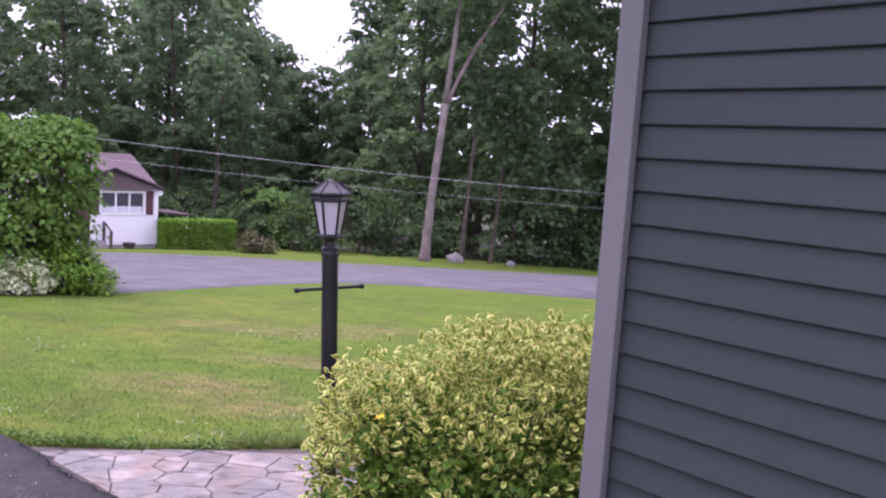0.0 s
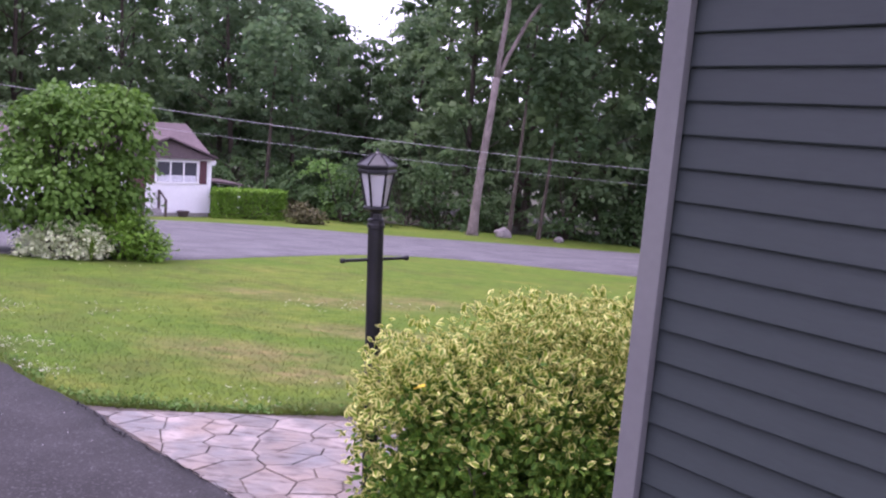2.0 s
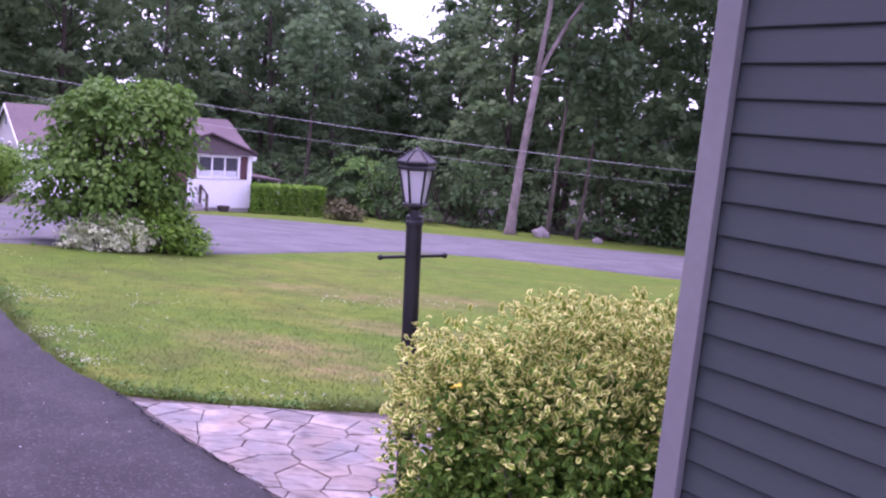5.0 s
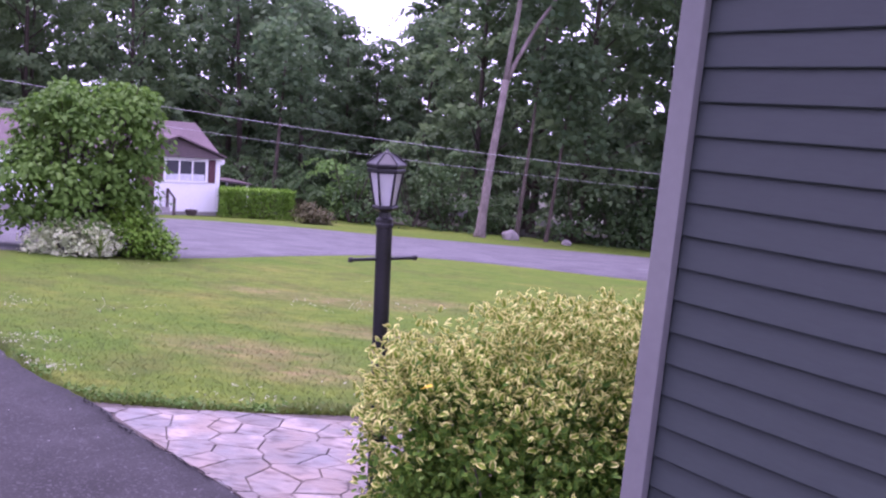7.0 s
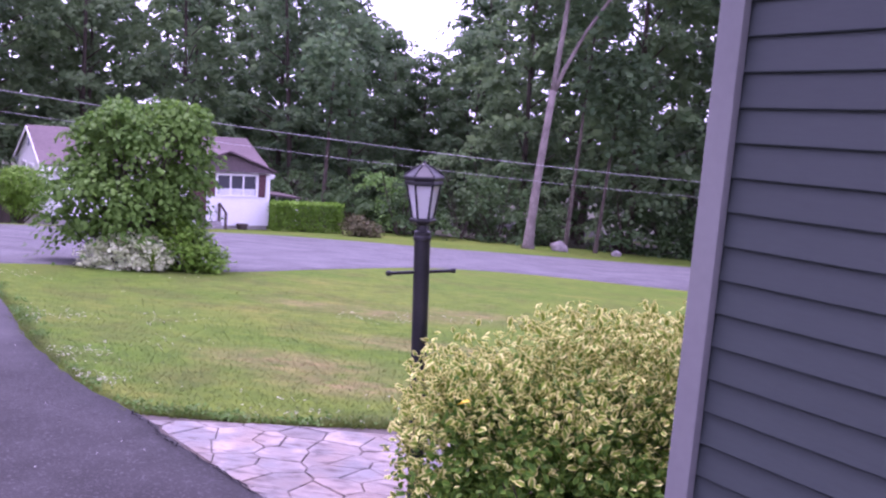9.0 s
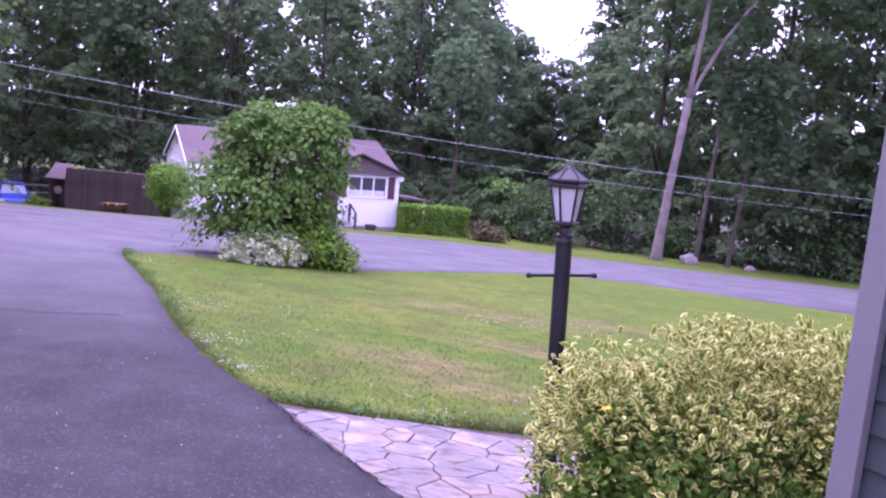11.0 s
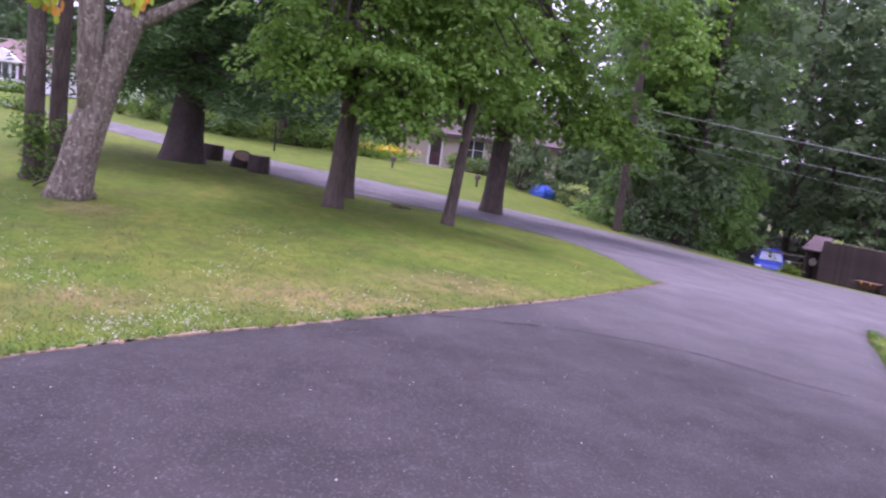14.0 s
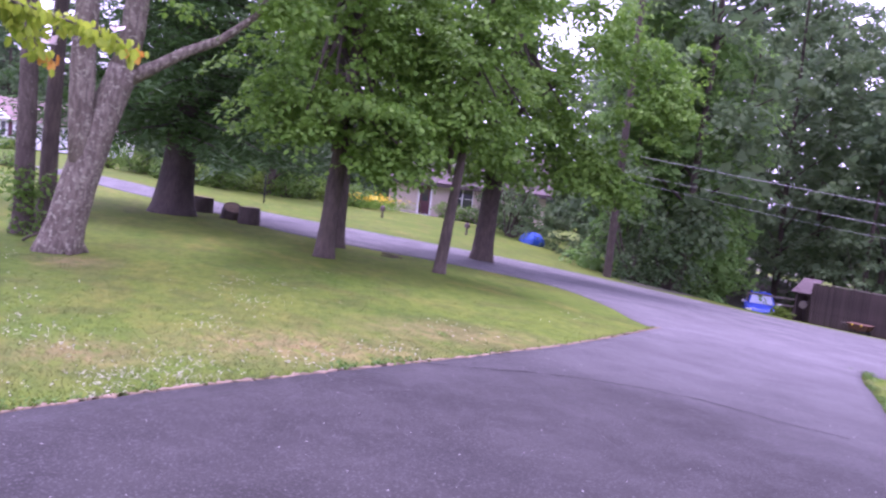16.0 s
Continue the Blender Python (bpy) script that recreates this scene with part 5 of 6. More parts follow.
def conifer(x, y, h, r0, seed, label):
    r = np.random.default_rng(seed)
    ob = thing("conifer", label, "tree", pose(x, y, gz(x, y)), "lawn trees")
    path, rr = flare(r0, 0.08, 10, h, (0, 0.6))
    rr[0], rr[1], rr[2], rr[3] = r0 * 1.75, r0 * 1.5, r0 * 1.28, r0 * 1.1
    part("trunk", Build().tube(path, rr, 14, 0.06, r).mesh("trunk", BARK_BLACK, smooth=True), ob)
    b, sprays = Build(), []
    for k in range(110):
        z = 2.5 + (h - 2.7) * (k / 110) ** 1.2
        reach = ((1 - z / h) ** 0.6 * 5.8 + 0.5) * r.uniform(0.75, 1.1)
        a = k * 2.399 + r.uniform(-0.4, 0.4)
        e = np.array([math.cos(a) * reach, math.sin(a) * reach, max(z - reach * 0.16, 1.75)])
        s = np.array([0, 0.6 * z / h, z])
        b.tube([tuple(s), tuple((s + e) / 2 + [0, 0, 0.12]), tuple(e)], [0.05, 0.03, 0.01], 4)
        t = r.uniform(0.05, 1.0, 520)[:, None]
        sprays.append(s + (e - s) * t + r.normal(size=(520, 3)) * np.array([0.42, 0.42, 0.13]))
    part("branchwork", b.mesh("branchwork", BARK_BLACK), ob, kind="stuff")
    part("crown", leaves("crown", np.concatenate(sprays), 0.30, NEEDLE, r, 0.16, 0.2), ob)
    return ob


conifer(-27.4, 2.85, 15, 0.5, 71, "dark spreading conifer with a thick flared trunk")


def stump(x, y, r0, h, tilt, seed):
    g = np.random.default_rng(seed)
    prof = [(r0 * 1.05, -0.05), (r0, h * 0.3), (r0 * 0.97, h * 0.8), (r0 * 0.93, h)]
    ob = thing("log_round", "cut log round standing on the grass by the street", "log", pose(x, y, gz(x, y), tilt, 0, g.uniform(0, 360)), "log rounds")
    b = Build().turned(prof, 16)
    b.v = [(x0 * (1 + g.uniform(-0.04, 0.04)), y0 * (1 + g.uniform(-0.04, 0.04)), z0) for x0, y0, z0 in b.v]
    part("bark", b.mesh("bark", BARK_BLACK), ob)
    part("cut_face", Build().turned([(r0 * 0.88, h + 0.002), (r0 * 0.86, h + 0.008)], 16).mesh("cut_face", CUTWOOD), ob, "sawn pale wood face")


stump(-29.3, 4.0, 0.36, 0.5, 4, 1)
stump(-27.7, 4.7, 0.34, 0.45, 30, 2)
stump(-26.5, 5.05, 0.34, 0.52, 0, 3)


# ---- leaves hanging in from a small tree by the house ----
hr = np.random.default_rng(81)
ox, oy = -7.3, -3.4
small = thing("dogwood_tree", "small tree with drooping lime leaves and orange young tips", "tree", pose(ox, oy, gz(ox, oy)))
hb = Build().tube([(0, 0, -0.1), (0.05, 0, 0.8), (0.0, 0.1, 1.8), (0.1, 0.3, 2.8), (0.1, 0.5, 3.8)], [0.12, 0.09, 0.08, 0.06, 0.02], 8)
tips, ends = [], []
for stops in ([(0.9, 1.8, 3.05), (1.08, 2.8, 2.98), (1.07, 3.42, 2.86), (1.08, 3.66, 2.76)], [(0.8, 1.3, 2.9), (1.1, 2.2, 2.74), (1.1, 2.4, 2.68), (1.06, 2.65, 2.58)],
              [(0.8, 1.2, 2.7), (1.12, 2.0, 2.5), (1.12, 2.2, 2.3)], [(0.95, 2.3, 3.1), (1.05, 2.9, 2.9), (1.07, 3.12, 2.63)], [(0.8, 1.6, 3.1), (1.1, 2.3, 2.92), (1.1, 2.75, 2.84)], [(0.8, 1.4, 3.0), (1.12, 2.1, 2.8), (1.0, 2.35, 2.72)],
              [(0.8, 1.3, 3.25), (1.08, 2.0, 3.1), (1.1, 2.7, 3.0)], [(0.8, 1.2, 3.0), (1.1, 1.9, 2.82), (1.1, 2.12, 2.6)]):
    q = [(0.08, 0.3, 2.5)] + stops
    hb.tube(q, list(np.linspace(0.028, 0.004, len(q))), 5)
    ends.append(q[-1])
    c = np.array(q)
    for a, b in zip(c[1:-1], c[2:]):
        for s in np.arange(0, 1, 0.05 / max(0.05, np.linalg.norm(b - a))):
            tips += [a + (b - a) * s + hr.normal(size=3) * [0.06, 0.04, 0.03] for _ in range(13)]
part("trunk", hb.mesh("trunk", BARK, smooth=True), small)
tips, ends = np.array(tips), np.array(ends)
part("foliage", hanging_leaves("foliage", tips, 0.075, MAPLE_LIT, hr), small)
part("young_foliage", hanging_leaves("young_foliage", np.repeat(ends[[0, 3]], 6, 0) + hr.normal(size=(12, 3)) * [0.02, 0.035, 0.025], 0.075, ORANGE_TIP, hr), small, "orange young leaf tips")
for e in (ends[0] + [0, -0.12, 0.12], ends[3] + [0, 0.02, 0.1], (1.1, 2.5, 2.72)):
    part("blossom", leaves("blossom", np.repeat(np.array([e]), 7, 0), 0.07, BLOSSOM, hr, -0.6, 0.6), small, "pinkish white blossom")

# fallen wood on the lawn
for k, (x, y, ln, r0, yaw) in enumerate(((-22.0, 8.25, 0.9, 0.03, 20), (-21.6, 8.0, 0.5, 0.025, 60), (-17.5, -0.7, 0.38, 0.03, 60))):
    path = [(ln * (s - 0.5), 0.06 * math.sin(s * 5 + k), r0 * 0.8 + 0.05 * s * (k == 2) * 4) for s in np.linspace(0, 1, 6)]
    ob = thing("fallen_branch", "dark fallen branch lying in the grass", "branch", pose(x, y, gz(x, y), 0, 0, yaw), "fallen branches")
    part("stem", Build().tube(path, taper(r0, r0 * 0.6, 6), 8).mesh("stem", BARK_DARK, smooth=True), ob)
    part("twig", Build().tube([path[3], (path[3][0] + 0.12, 0.16, path[3][2] + 0.06)], [r0 * 0.5, r0 * 0.2], 6).mesh("twig", BARK_DARK), ob)


# ---- the white house across the street ----
def window_unit(parent, m, w, h, panes=2, rows=1, frame_mat=WHITE, bar=0.06, curtain=False):
    """A window: surround, panes and glazing bars; x runs along the wall and -y points out of it."""
    b = Build()
    b.box((-bar, -0.06, -bar), (0, 0.03, h + bar), m).box((w, -0.06, -bar), (w + bar, 0.03, h + bar), m).box((0, -0.06, -bar), (w, 0.03, 0), m).box((0, -0.06, h), (w, 0.03, h + bar), m)
    win = part("window", b.mesh("window_frame", frame_mat), parent)
    for k in range(panes):
        x0, x1 = w * k / panes, w * (k + 1) / panes
        part("pane", Build().box((x0 + 0.004, -0.012, 0.004), (x1 - 0.004, 0.012, h - 0.004), m).mesh("pane", PANE), win)
        if k:
            part("glazing_bar", Build().box((x0 - 0.035, -0.05, 0.003), (x0 + 0.035, -0.014, h - 0.003), m).mesh("glazing_bar", frame_mat), win)
        if curtain:
            part("curtain", Build().box((x0 + 0.03, -0.020, 0.01), (x1 - 0.03, -0.014, h * 0.33), m).mesh("curtain", CURTAIN), win)
    for k in range(1, rows):
        part("glazing_bar", Build().box((0.003, -0.055, h * k / rows - 0.02), (w - 0.003, -0.051, h * k / rows + 0.02), m).mesh("glazing_bar", frame_mat), win)
    return win


def slab(poly, thick):
    """A flat slab on a sloped polygon of four corners, thickened upwards along its normal."""
    p = [Vector(q) for q in poly]
    n = (p[1] - p[0]).cross(p[2] - p[0]).normalized()
    if n.z < 0:
        n = -n
    return Build().rings([p, [q + n * thick for q in p]])


hx, hy, hz = -23.03, 32.85, -2.75
HL, HD, EAVE, RIDGE = 10.3, 7.4, 2.5, 3.95
white_house = thing("white_house", "single-storey white ranch house with a brown shingle roof", "house", pose(hx, hy, hz, 0, 0, 43.6))
part("wall", Build().box((0, 0, 0.25), (HL, 0.2, EAVE)).mesh("wall", WHITE), white_house)
part("wall", Build().box((0, HD - 0.2, 0.25), (HL, HD, EAVE)).mesh("wall", WHITE), white_house)
for x0 in (0.0, HL - 0.2):
    g = [(x0, 0.2, 0.25), (x0, HD - 0.2, 0.25), (x0, HD - 0.2, EAVE), (x0, HD / 2, RIDGE - 0.05), (x0, 0.2, EAVE)]
    part("wall", Build().rings([[Vector(p) for p in g], [Vector((p[0] + 0.2, p[1], p[2])) for p in g]]).mesh("gable_wall", WHITE), white_house)
part("foundation", Build().box((0.05, 0.05, -0.9), (HL - 0.05, HD - 0.05, 0.25)).mesh("foundation", CONCRETE), white_house)
ov = 0.35
rise = (RIDGE - EAVE) / (HD / 2)
ze = EAVE - ov * rise
for y0, y1 in ((-ov, HD / 2), (HD + ov, HD / 2)):
    for x0, x1 in ((-0.14, -0.10), (HL + 0.10, HL + 0.14)):
        edge = [(x0, y0, ze - 0.06), (x0, y1, RIDGE - 0.06), (x0, y1, RIDGE + 0.08), (x0, y0, ze + 0.08)]
        part("rake_board", Build().rings([[Vector(p) for p in edge], [Vector((x1, p[1], p[2])) for p in edge]]).mesh("rake_board", WHITE), white_house)
    roof = part("roof", slab([(-0.1, y0, ze), (HL + 0.1, y0, ze), (HL + 0.1, y1, RIDGE), (-0.1, y1, RIDGE)], 0.12).mesh("roof", ROOF), white_house)
    part("fascia", Build().box((-0.09, min(y0, y0 + (0.04 if y0 > 0 else -0.04)), ze - 0.12), (HL + 0.09, max(y0, y0 + (0.04 if y0 > 0 else -0.04)), ze + 0.1)).mesh("fascia", WHITE), roof)
for k in (2.2, 4.3):
    window_unit(white_house, Matrix.Translation((0, k + 0.8, 1.35)) @ Matrix.Rotation(radians(-90), 4, "Z"), 0.7, 0.95, 1, 2)
    part("shutter", Build().box((-0.03, k + 0.9, 1.3), (-0.005, k + 1.2, 2.35)).mesh("shutter", SHUTTER), white_house)
lean_to = part("lean_to_roof", slab([(HL + 0.2, 1.2, 1.3), (HL + 2.3, 1.2, 1.12), (HL + 2.3, 4.2, 1.12), (HL + 0.2, 4.2, 1.3)], 0.1).mesh("lean_to_roof", ROOF_DARK), white_house, "low dark lean-to roof")
for x, y in ((HL + 2.15, 1.35), (HL + 2.15, 4.05)):
    part("lean_to_post", Build().box((x - 0.05, y - 0.05, -0.6), (x + 0.05, y + 0.05, 1.13)).mesh("lean_to_post", WHITE), lean_to)
part("gable_vent", Build().box((-0.03, HD / 2 - 0.2, 3.1), (-0.005, HD / 2 + 0.2, 3.5)).mesh("gable_vent", BLUEGREY), white_house)
window_unit(white_house, Matrix.Translation((2.0, 0, 1.2)), 1.6, 1.0, 2)
# the enclosed porch
PX0, PX1, PY = 5.6, 9.8, -1.3
PE = EAVE + 0.12
part("porch_wall", Build().box((PX0, PY, 0.05), (PX1, PY + 0.15, PE)).mesh("porch_wall", WHITE), white_house)
part("porch_wall", Build().box((PX0, PY + 0.15, 0.05), (PX0 + 0.15, 0, PE)).mesh("porch_wall", WHITE), white_house)
part("porch_wall", Build().box((PX1 - 0.15, PY + 0.15, 0.05), (PX1, 0, PE)).mesh("porch_wall", WHITE), white_house)
part("foundation", Build().box((PX0 + 0.04, PY + 0.04, -0.6), (PX1 - 0.04, 0.04, 0.05)).mesh("foundation", CONCRETE), white_house)
pm = (PX0 + PX1) / 2
front = [(PX0 - 0.12, PY - 0.3, PE - 0.05), (PX1 + 0.12, PY - 0.3, PE - 0.05), (PX1 + 0.12, PY - 0.05, PE + 0.03), (pm, PY - 0.0, PE + 0.82), (PX0 - 0.12, PY - 0.05, PE + 0.03)]
part("porch_gable", Build().rings([[Vector(p) for p in front], [Vector((p[0], p[1] + 0.12, p[2])) for p in front]]).mesh("porch_gable", ROOF_DARK), white_house, "dark shingled porch gable")
for sx in (PX0 - 0.16, PX1 + 0.16):
    part("porch_roof", slab([(sx, PY - 0.35, PE + 0.01), (pm, PY - 0.35, PE + 0.86), (pm, 2.4, PE + 0.86), (sx, 1.0, PE + 0.01)], 0.08).mesh("porch_roof", ROOF), white_house)
window_unit(white_house, Matrix.Translation((7.25, PY, 1.5)), 1.85, 0.9, 3, 1, WHITE, 0.09, True)
for sx in (6.8, 9.25):
    part("shutter", Build().box((sx, PY - 0.04, 1.42), (sx + 0.34, PY - 0.005, 2.5)).mesh("shutter", SHUTTER), white_house, "maroon shutter")
part("door", Build().box((5.95, PY - 0.05, 0.3), (6.75, PY - 0.004, 2.25)).mesh("door", SHUTTER, 0.01), white_house, "maroon front door")
part("corner_board", Build().box((PX1 - 0.14, PY - 0.03, 0.06), (PX1 + 0.02, PY - 0.003, PE - 0.06)).mesh("corner_board", WHITE), white_house)
steps = thing("porch_steps", "grey concrete steps with a dark wooden railing at the white house", "steps", pose(hx, hy, hz, 0, 0, 43.6))
for k in range(3):
    part("step", Build().box((6.3, PY - 0.35 - 0.32 * k, -0.6), (7.4, PY - 0.03 - 0.32 * k - 0.002, 0.27 - 0.17 * k)).mesh("step", CONCRETE, 0.01), steps)
for sx in (6.35, 7.35):
    rail = part("railing", Build().tube([(sx, PY - 0.1, 1.1), (sx, PY - 1.05, 0.75)], 0.04, 6).mesh("rail", FENCE), steps)
    for k, (yy, top) in enumerate(((PY - 0.1, 1.1), (PY - 1.0, 0.77))):
        part("rail_post", Build().box((sx - 0.05, yy - 0.05, -0.25), (sx + 0.05, yy + 0.05, top)).mesh("rail_post", FENCE), rail)
m_house = pose(hx, hy, hz, 0, 0, 43.6)
for k in (8.3,):
    pp = m_house @ Vector((k, PY - 0.6, 0))
    solid("planter", Build().turned([(0.2, 0), (0.27, 0.2), (0.3, 0.26), (0.25, 0.26), (0.2, 0.2)], 14).mesh("planter", FENCE), "brown round planter by the porch", "planter", pose(pp.x, pp.y, gz(pp.x, pp.y)), "planters")

# ---- fence, shed and the round bush ----
def plank_fence(a, b, h, group):
    a, b = np.array(a), np.array(b)
    n = int(np.linalg.norm(b - a) / 0.15)
    yaw = math.degrees(math.atan2(b[1] - a[1], b[0] - a[0]))
    z = gz(*((a + b) / 2)) - 0.15
    f = thing("plank_fence", "tall dark brown board fence behind the grass verge", "fence", pose(a[0], a[1], z, 0, 0, yaw), kind="structure")
    fr = random.Random(4)
    me = [Build().box((0, -0.012, 0), (0.14, 0.012, h + d)).mesh("board", FENCE) for d in (0, 0.015, 0.03)]
    for k in range(n):
        ob = part("board", me[fr.randrange(3)], f)
        ob.location = (k * 0.15, fr.uniform(-0.006, 0.006), 0)
    for zz in (0.4, h - 0.3):
        part("rail", Build().box((0, 0.02, zz), (n * 0.15, 0.07, zz + 0.09)).mesh("rail", FENCE), f)
    part("cap_rail", Build().box((0, -0.05, h + 0.035), (n * 0.15, 0.08, h + 0.075)).mesh("cap_rail", WOOD), f)
    return f


plank_fence((-30.2, 33.3), (-25.6, 34.5), 2.25, "")
sx0, sy0 = -31.5, 33.2
shed = thing("shed", "small dark shed with a pale sloping roof beside the fence", "shed", pose(sx0, sy0, gz(sx0, sy0) - 0.1, 0, 0, 20))
part("wall", Build().box((0.3, 0.9, 0), (1.1, 1.0, 2.0)).mesh("wall", FENCE), shed)
for x in (0.3, 1.0):
    part("wall", Build().box((x, 0, 0), (x + 0.1, 0.9, 2.0)).mesh("side_wall", FENCE), shed)
part("roof", slab([(0.2, -0.25, 1.75), (1.15, -0.25, 1.75), (1.15, 1.05, 2.4), (0.2, 1.05, 2.4)], 0.08).mesh("roof", ROOF), shed)
solid("wall_clock", Build().turned([(0.2, 0), (0.2, 0.04), (0.16, 0.05)], 16, pose(0, 0, 0, 90, 0, 0)).mesh("wall_clock", WOOD), "round pale disc hung on the fence", "sign", pose(-30.6, 33.25, gz(-30.6, 33.25) + 1.1, 0, 0, 15))
shrub("round_shrub", "flat-topped bushy green shrub on bare stems by the white house", -23.2, 31.75, [((0, 0, 1.75), (0.95, 0.85, 0.6)), ((-0.25, 0, 1.2), (0.75, 0.7, 0.5)), ((0.35, 0.1, 1.25), (0.7, 0.7, 0.55)), ((0, 0, 2.1), (0.7, 0.7, 0.3)), ((0.05, 0, 0.75), (0.6, 0.6, 0.45))], 1000, 8, 0.1, 0.11, HEDGE, 91)
shrub("low_green_shrub", "low round green shrub near the parked car", -31.3, 32.6, [((0, 0, 0.35), (0.45, 0.45, 0.4))], 90, 8, 0.12, 0.14, LIME, 92)
wag = thing("wheelbarrow", "rusty red garden cart standing against the fence", "cart", pose(-27.25, 33.35, gz(-27.25, 33.35), 0, 0, 15) @ Matrix.Scale(0.7, 4))
part("tray", Build().rings([[(-0.5, -0.35, 0.45), (0.5, -0.35, 0.45), (0.5, 0.35, 0.45), (-0.5, 0.35, 0.45)], [(-0.8, -0.45, 0.85), (0.75, -0.45, 0.85), (0.75, 0.45, 0.85), (-0.8, 0.45, 0.85)]]).mesh("tray", RED, 0.02), wag)
for x in (-0.35, 0.25):
    part("reflector", Build().turned([(0.07, 0), (0.07, 0.03), (0.04, 0.045)], 10, pose(x, -0.46, 0.8, 90, 0, 0)).mesh("reflector", YELLOW_PETAL), wag, "round amber reflector")
for y in (-0.3, 0.3):
    part("wheel", Build().turned([(0.2, -0.05), (0.25, -0.04), (0.25, 0.04), (0.2, 0.05)], 18, pose(0.35, y, 0.25, 90, 0, 0)).mesh("wheel", RUBBER), wag)
    part("leg", Build().box((-0.5, y - 0.03, 0), (-0.44, y + 0.03, 0.46)).mesh("leg", RUBBER), wag)
    part("handle", Build().tube([(-0.5, y, 0.6), (-1.2, y, 0.8)], 0.02, 6).mesh("handle", WOOD), wag)


# ---- the parked car ----
def car(m):
    c = thing("parked_car", "blue parked car facing the street with pale headlights", "car", m)
    # y runs from the front (0) to the back
    half = [(0.0, 0.55, 0.35, 0.70), (0.08, 0.78, 0.28, 0.80), (0.4, 0.88, 0.24, 0.90), (1.1, 0.91, 0.24, 1.0), (2.2, 0.92, 0.24, 1.02), (3.6, 0.92, 0.26, 1.05), (4.3, 0.86, 0.35, 1.02), (4.45, 0.7, 0.45, 0.9)]
    loops = []
    for y, w, z0, z1 in half:
        loops.append([(-w * 0.92, y, z0), (w * 0.92, y, z0), (w, y, z0 + 0.18), (w, y, (z0 + z1) / 2 + 0.1), (w * 0.93, y, z1 - 0.03), (w * 0.75, y, z1), (-w * 0.75, y, z1), (-w * 0.93, y, z1 - 0.03), (-w, y, (z0 + z1) / 2 + 0.1), (-w, y, z0 + 0.18)])
    body = part("body", Build().rings(loops).mesh("body", CARBLUE, smooth=True), c)
    cab = [[(-0.74, 1.15, 0.99), (0.74, 1.15, 0.99), (0.76, 3.9, 1.02), (-0.76, 3.9, 1.02)], [(-0.58, 1.95, 1.5), (0.58, 1.95, 1.5), (0.6, 3.3, 1.52), (-0.6, 3.3, 1.52)]]
    part("cabin", Build().rings([[Vector(p) for p in r] for r in cab]).mesh("cabin", PANE, 0.03), c, "dark glazed cabin")
    part("roof", Build().rings([[(-0.6, 1.9, 1.49), (0.6, 1.9, 1.49), (0.62, 3.35, 1.51), (-0.62, 3.35, 1.51)], [(-0.54, 2.0, 1.56), (0.54, 2.0, 1.56), (0.55, 3.25, 1.57), (-0.55, 3.25, 1.57)]]).mesh("roof", CARBLUE, 0.02), c)
    part("windscreen", Build().rings([[(-0.66, 1.14, 1.01), (0.66, 1.14, 1.01), (0.53, 1.92, 1.48), (-0.53, 1.92, 1.48)], [(-0.66, 1.125, 1.02), (0.66, 1.125, 1.02), (0.53, 1.905, 1.49), (-0.53, 1.905, 1.49)]]).mesh("windscreen", WINDSCREEN), c, "windscreen with the reflected pale sky put into its colour")
    for s in (-1, 1):
        part("headlight", Build().box((s * 0.68 - 0.17, -0.02, 0.66), (s * 0.68 + 0.17, 0.12, 0.80)).mesh("headlight", HEADLIGHT, 0.02), c)
        part("mirror", Build().box((s * 0.99 - 0.11, 1.25, 0.98), (s * 0.99 + 0.11, 1.38, 1.13)).mesh("mirror", CHROME, 0.03), c, "pale wing mirror")
        part("pillar", Build().tube([(s * 0.72, 1.15, 1.0), (s * 0.57, 1.93, 1.5)], 0.035, 6).mesh("pillar", CARBLUE), c)
        for y in (0.85, 3.5):
            wheel = part("wheel", Build().turned([(0.22, -0.1), (0.32, -0.09), (0.33, 0.0), (0.32, 0.09), (0.22, 0.1)], 20, pose(s * 0.82, y, 0.33, 0, 90, 0)).mesh("tyre", RUBBER), c)
            part("rim", Build().turned([(0.2, -0.11), (0.18, 0.11)], 16, pose(s * 0.825, y, 0.33, 0, 90, 0)).mesh("rim", CHROME), wheel)
    part("grille", Build().box((-0.48, -0.015, 0.42), (0.48, 0.1, 0.60)).mesh("grille", RUBBER, 0.01), c)
    part("bumper", Build().box((-0.80, -0.03, 0.30), (0.80, 0.15, 0.40)).mesh("bumper", CHROME, 0.02), c, "pale lower bumper")
    return c


cx, cy = -36.4, 36.4
car(pose(cx, cy, gz(cx, cy), 0, 0, 48))
rack = thing("trailer", "open wooden trailer frame behind the parked car", "trailer", pose(-38.3, 37.0, gz(-38.3, 37.0), 0, 0, 45))
for x in (0, 1.4, 2.8):
    part("post", Build().box((x, 0, 0), (x + 0.09, 0.09, 1.5)).mesh("post", WOOD), rack)
for z in (0.6, 1.0, 1.42):
    part("rail", Build().box((0, -0.04, z), (2.9, -0.003, z + 0.1)).mesh("rail", WOOD), rack)

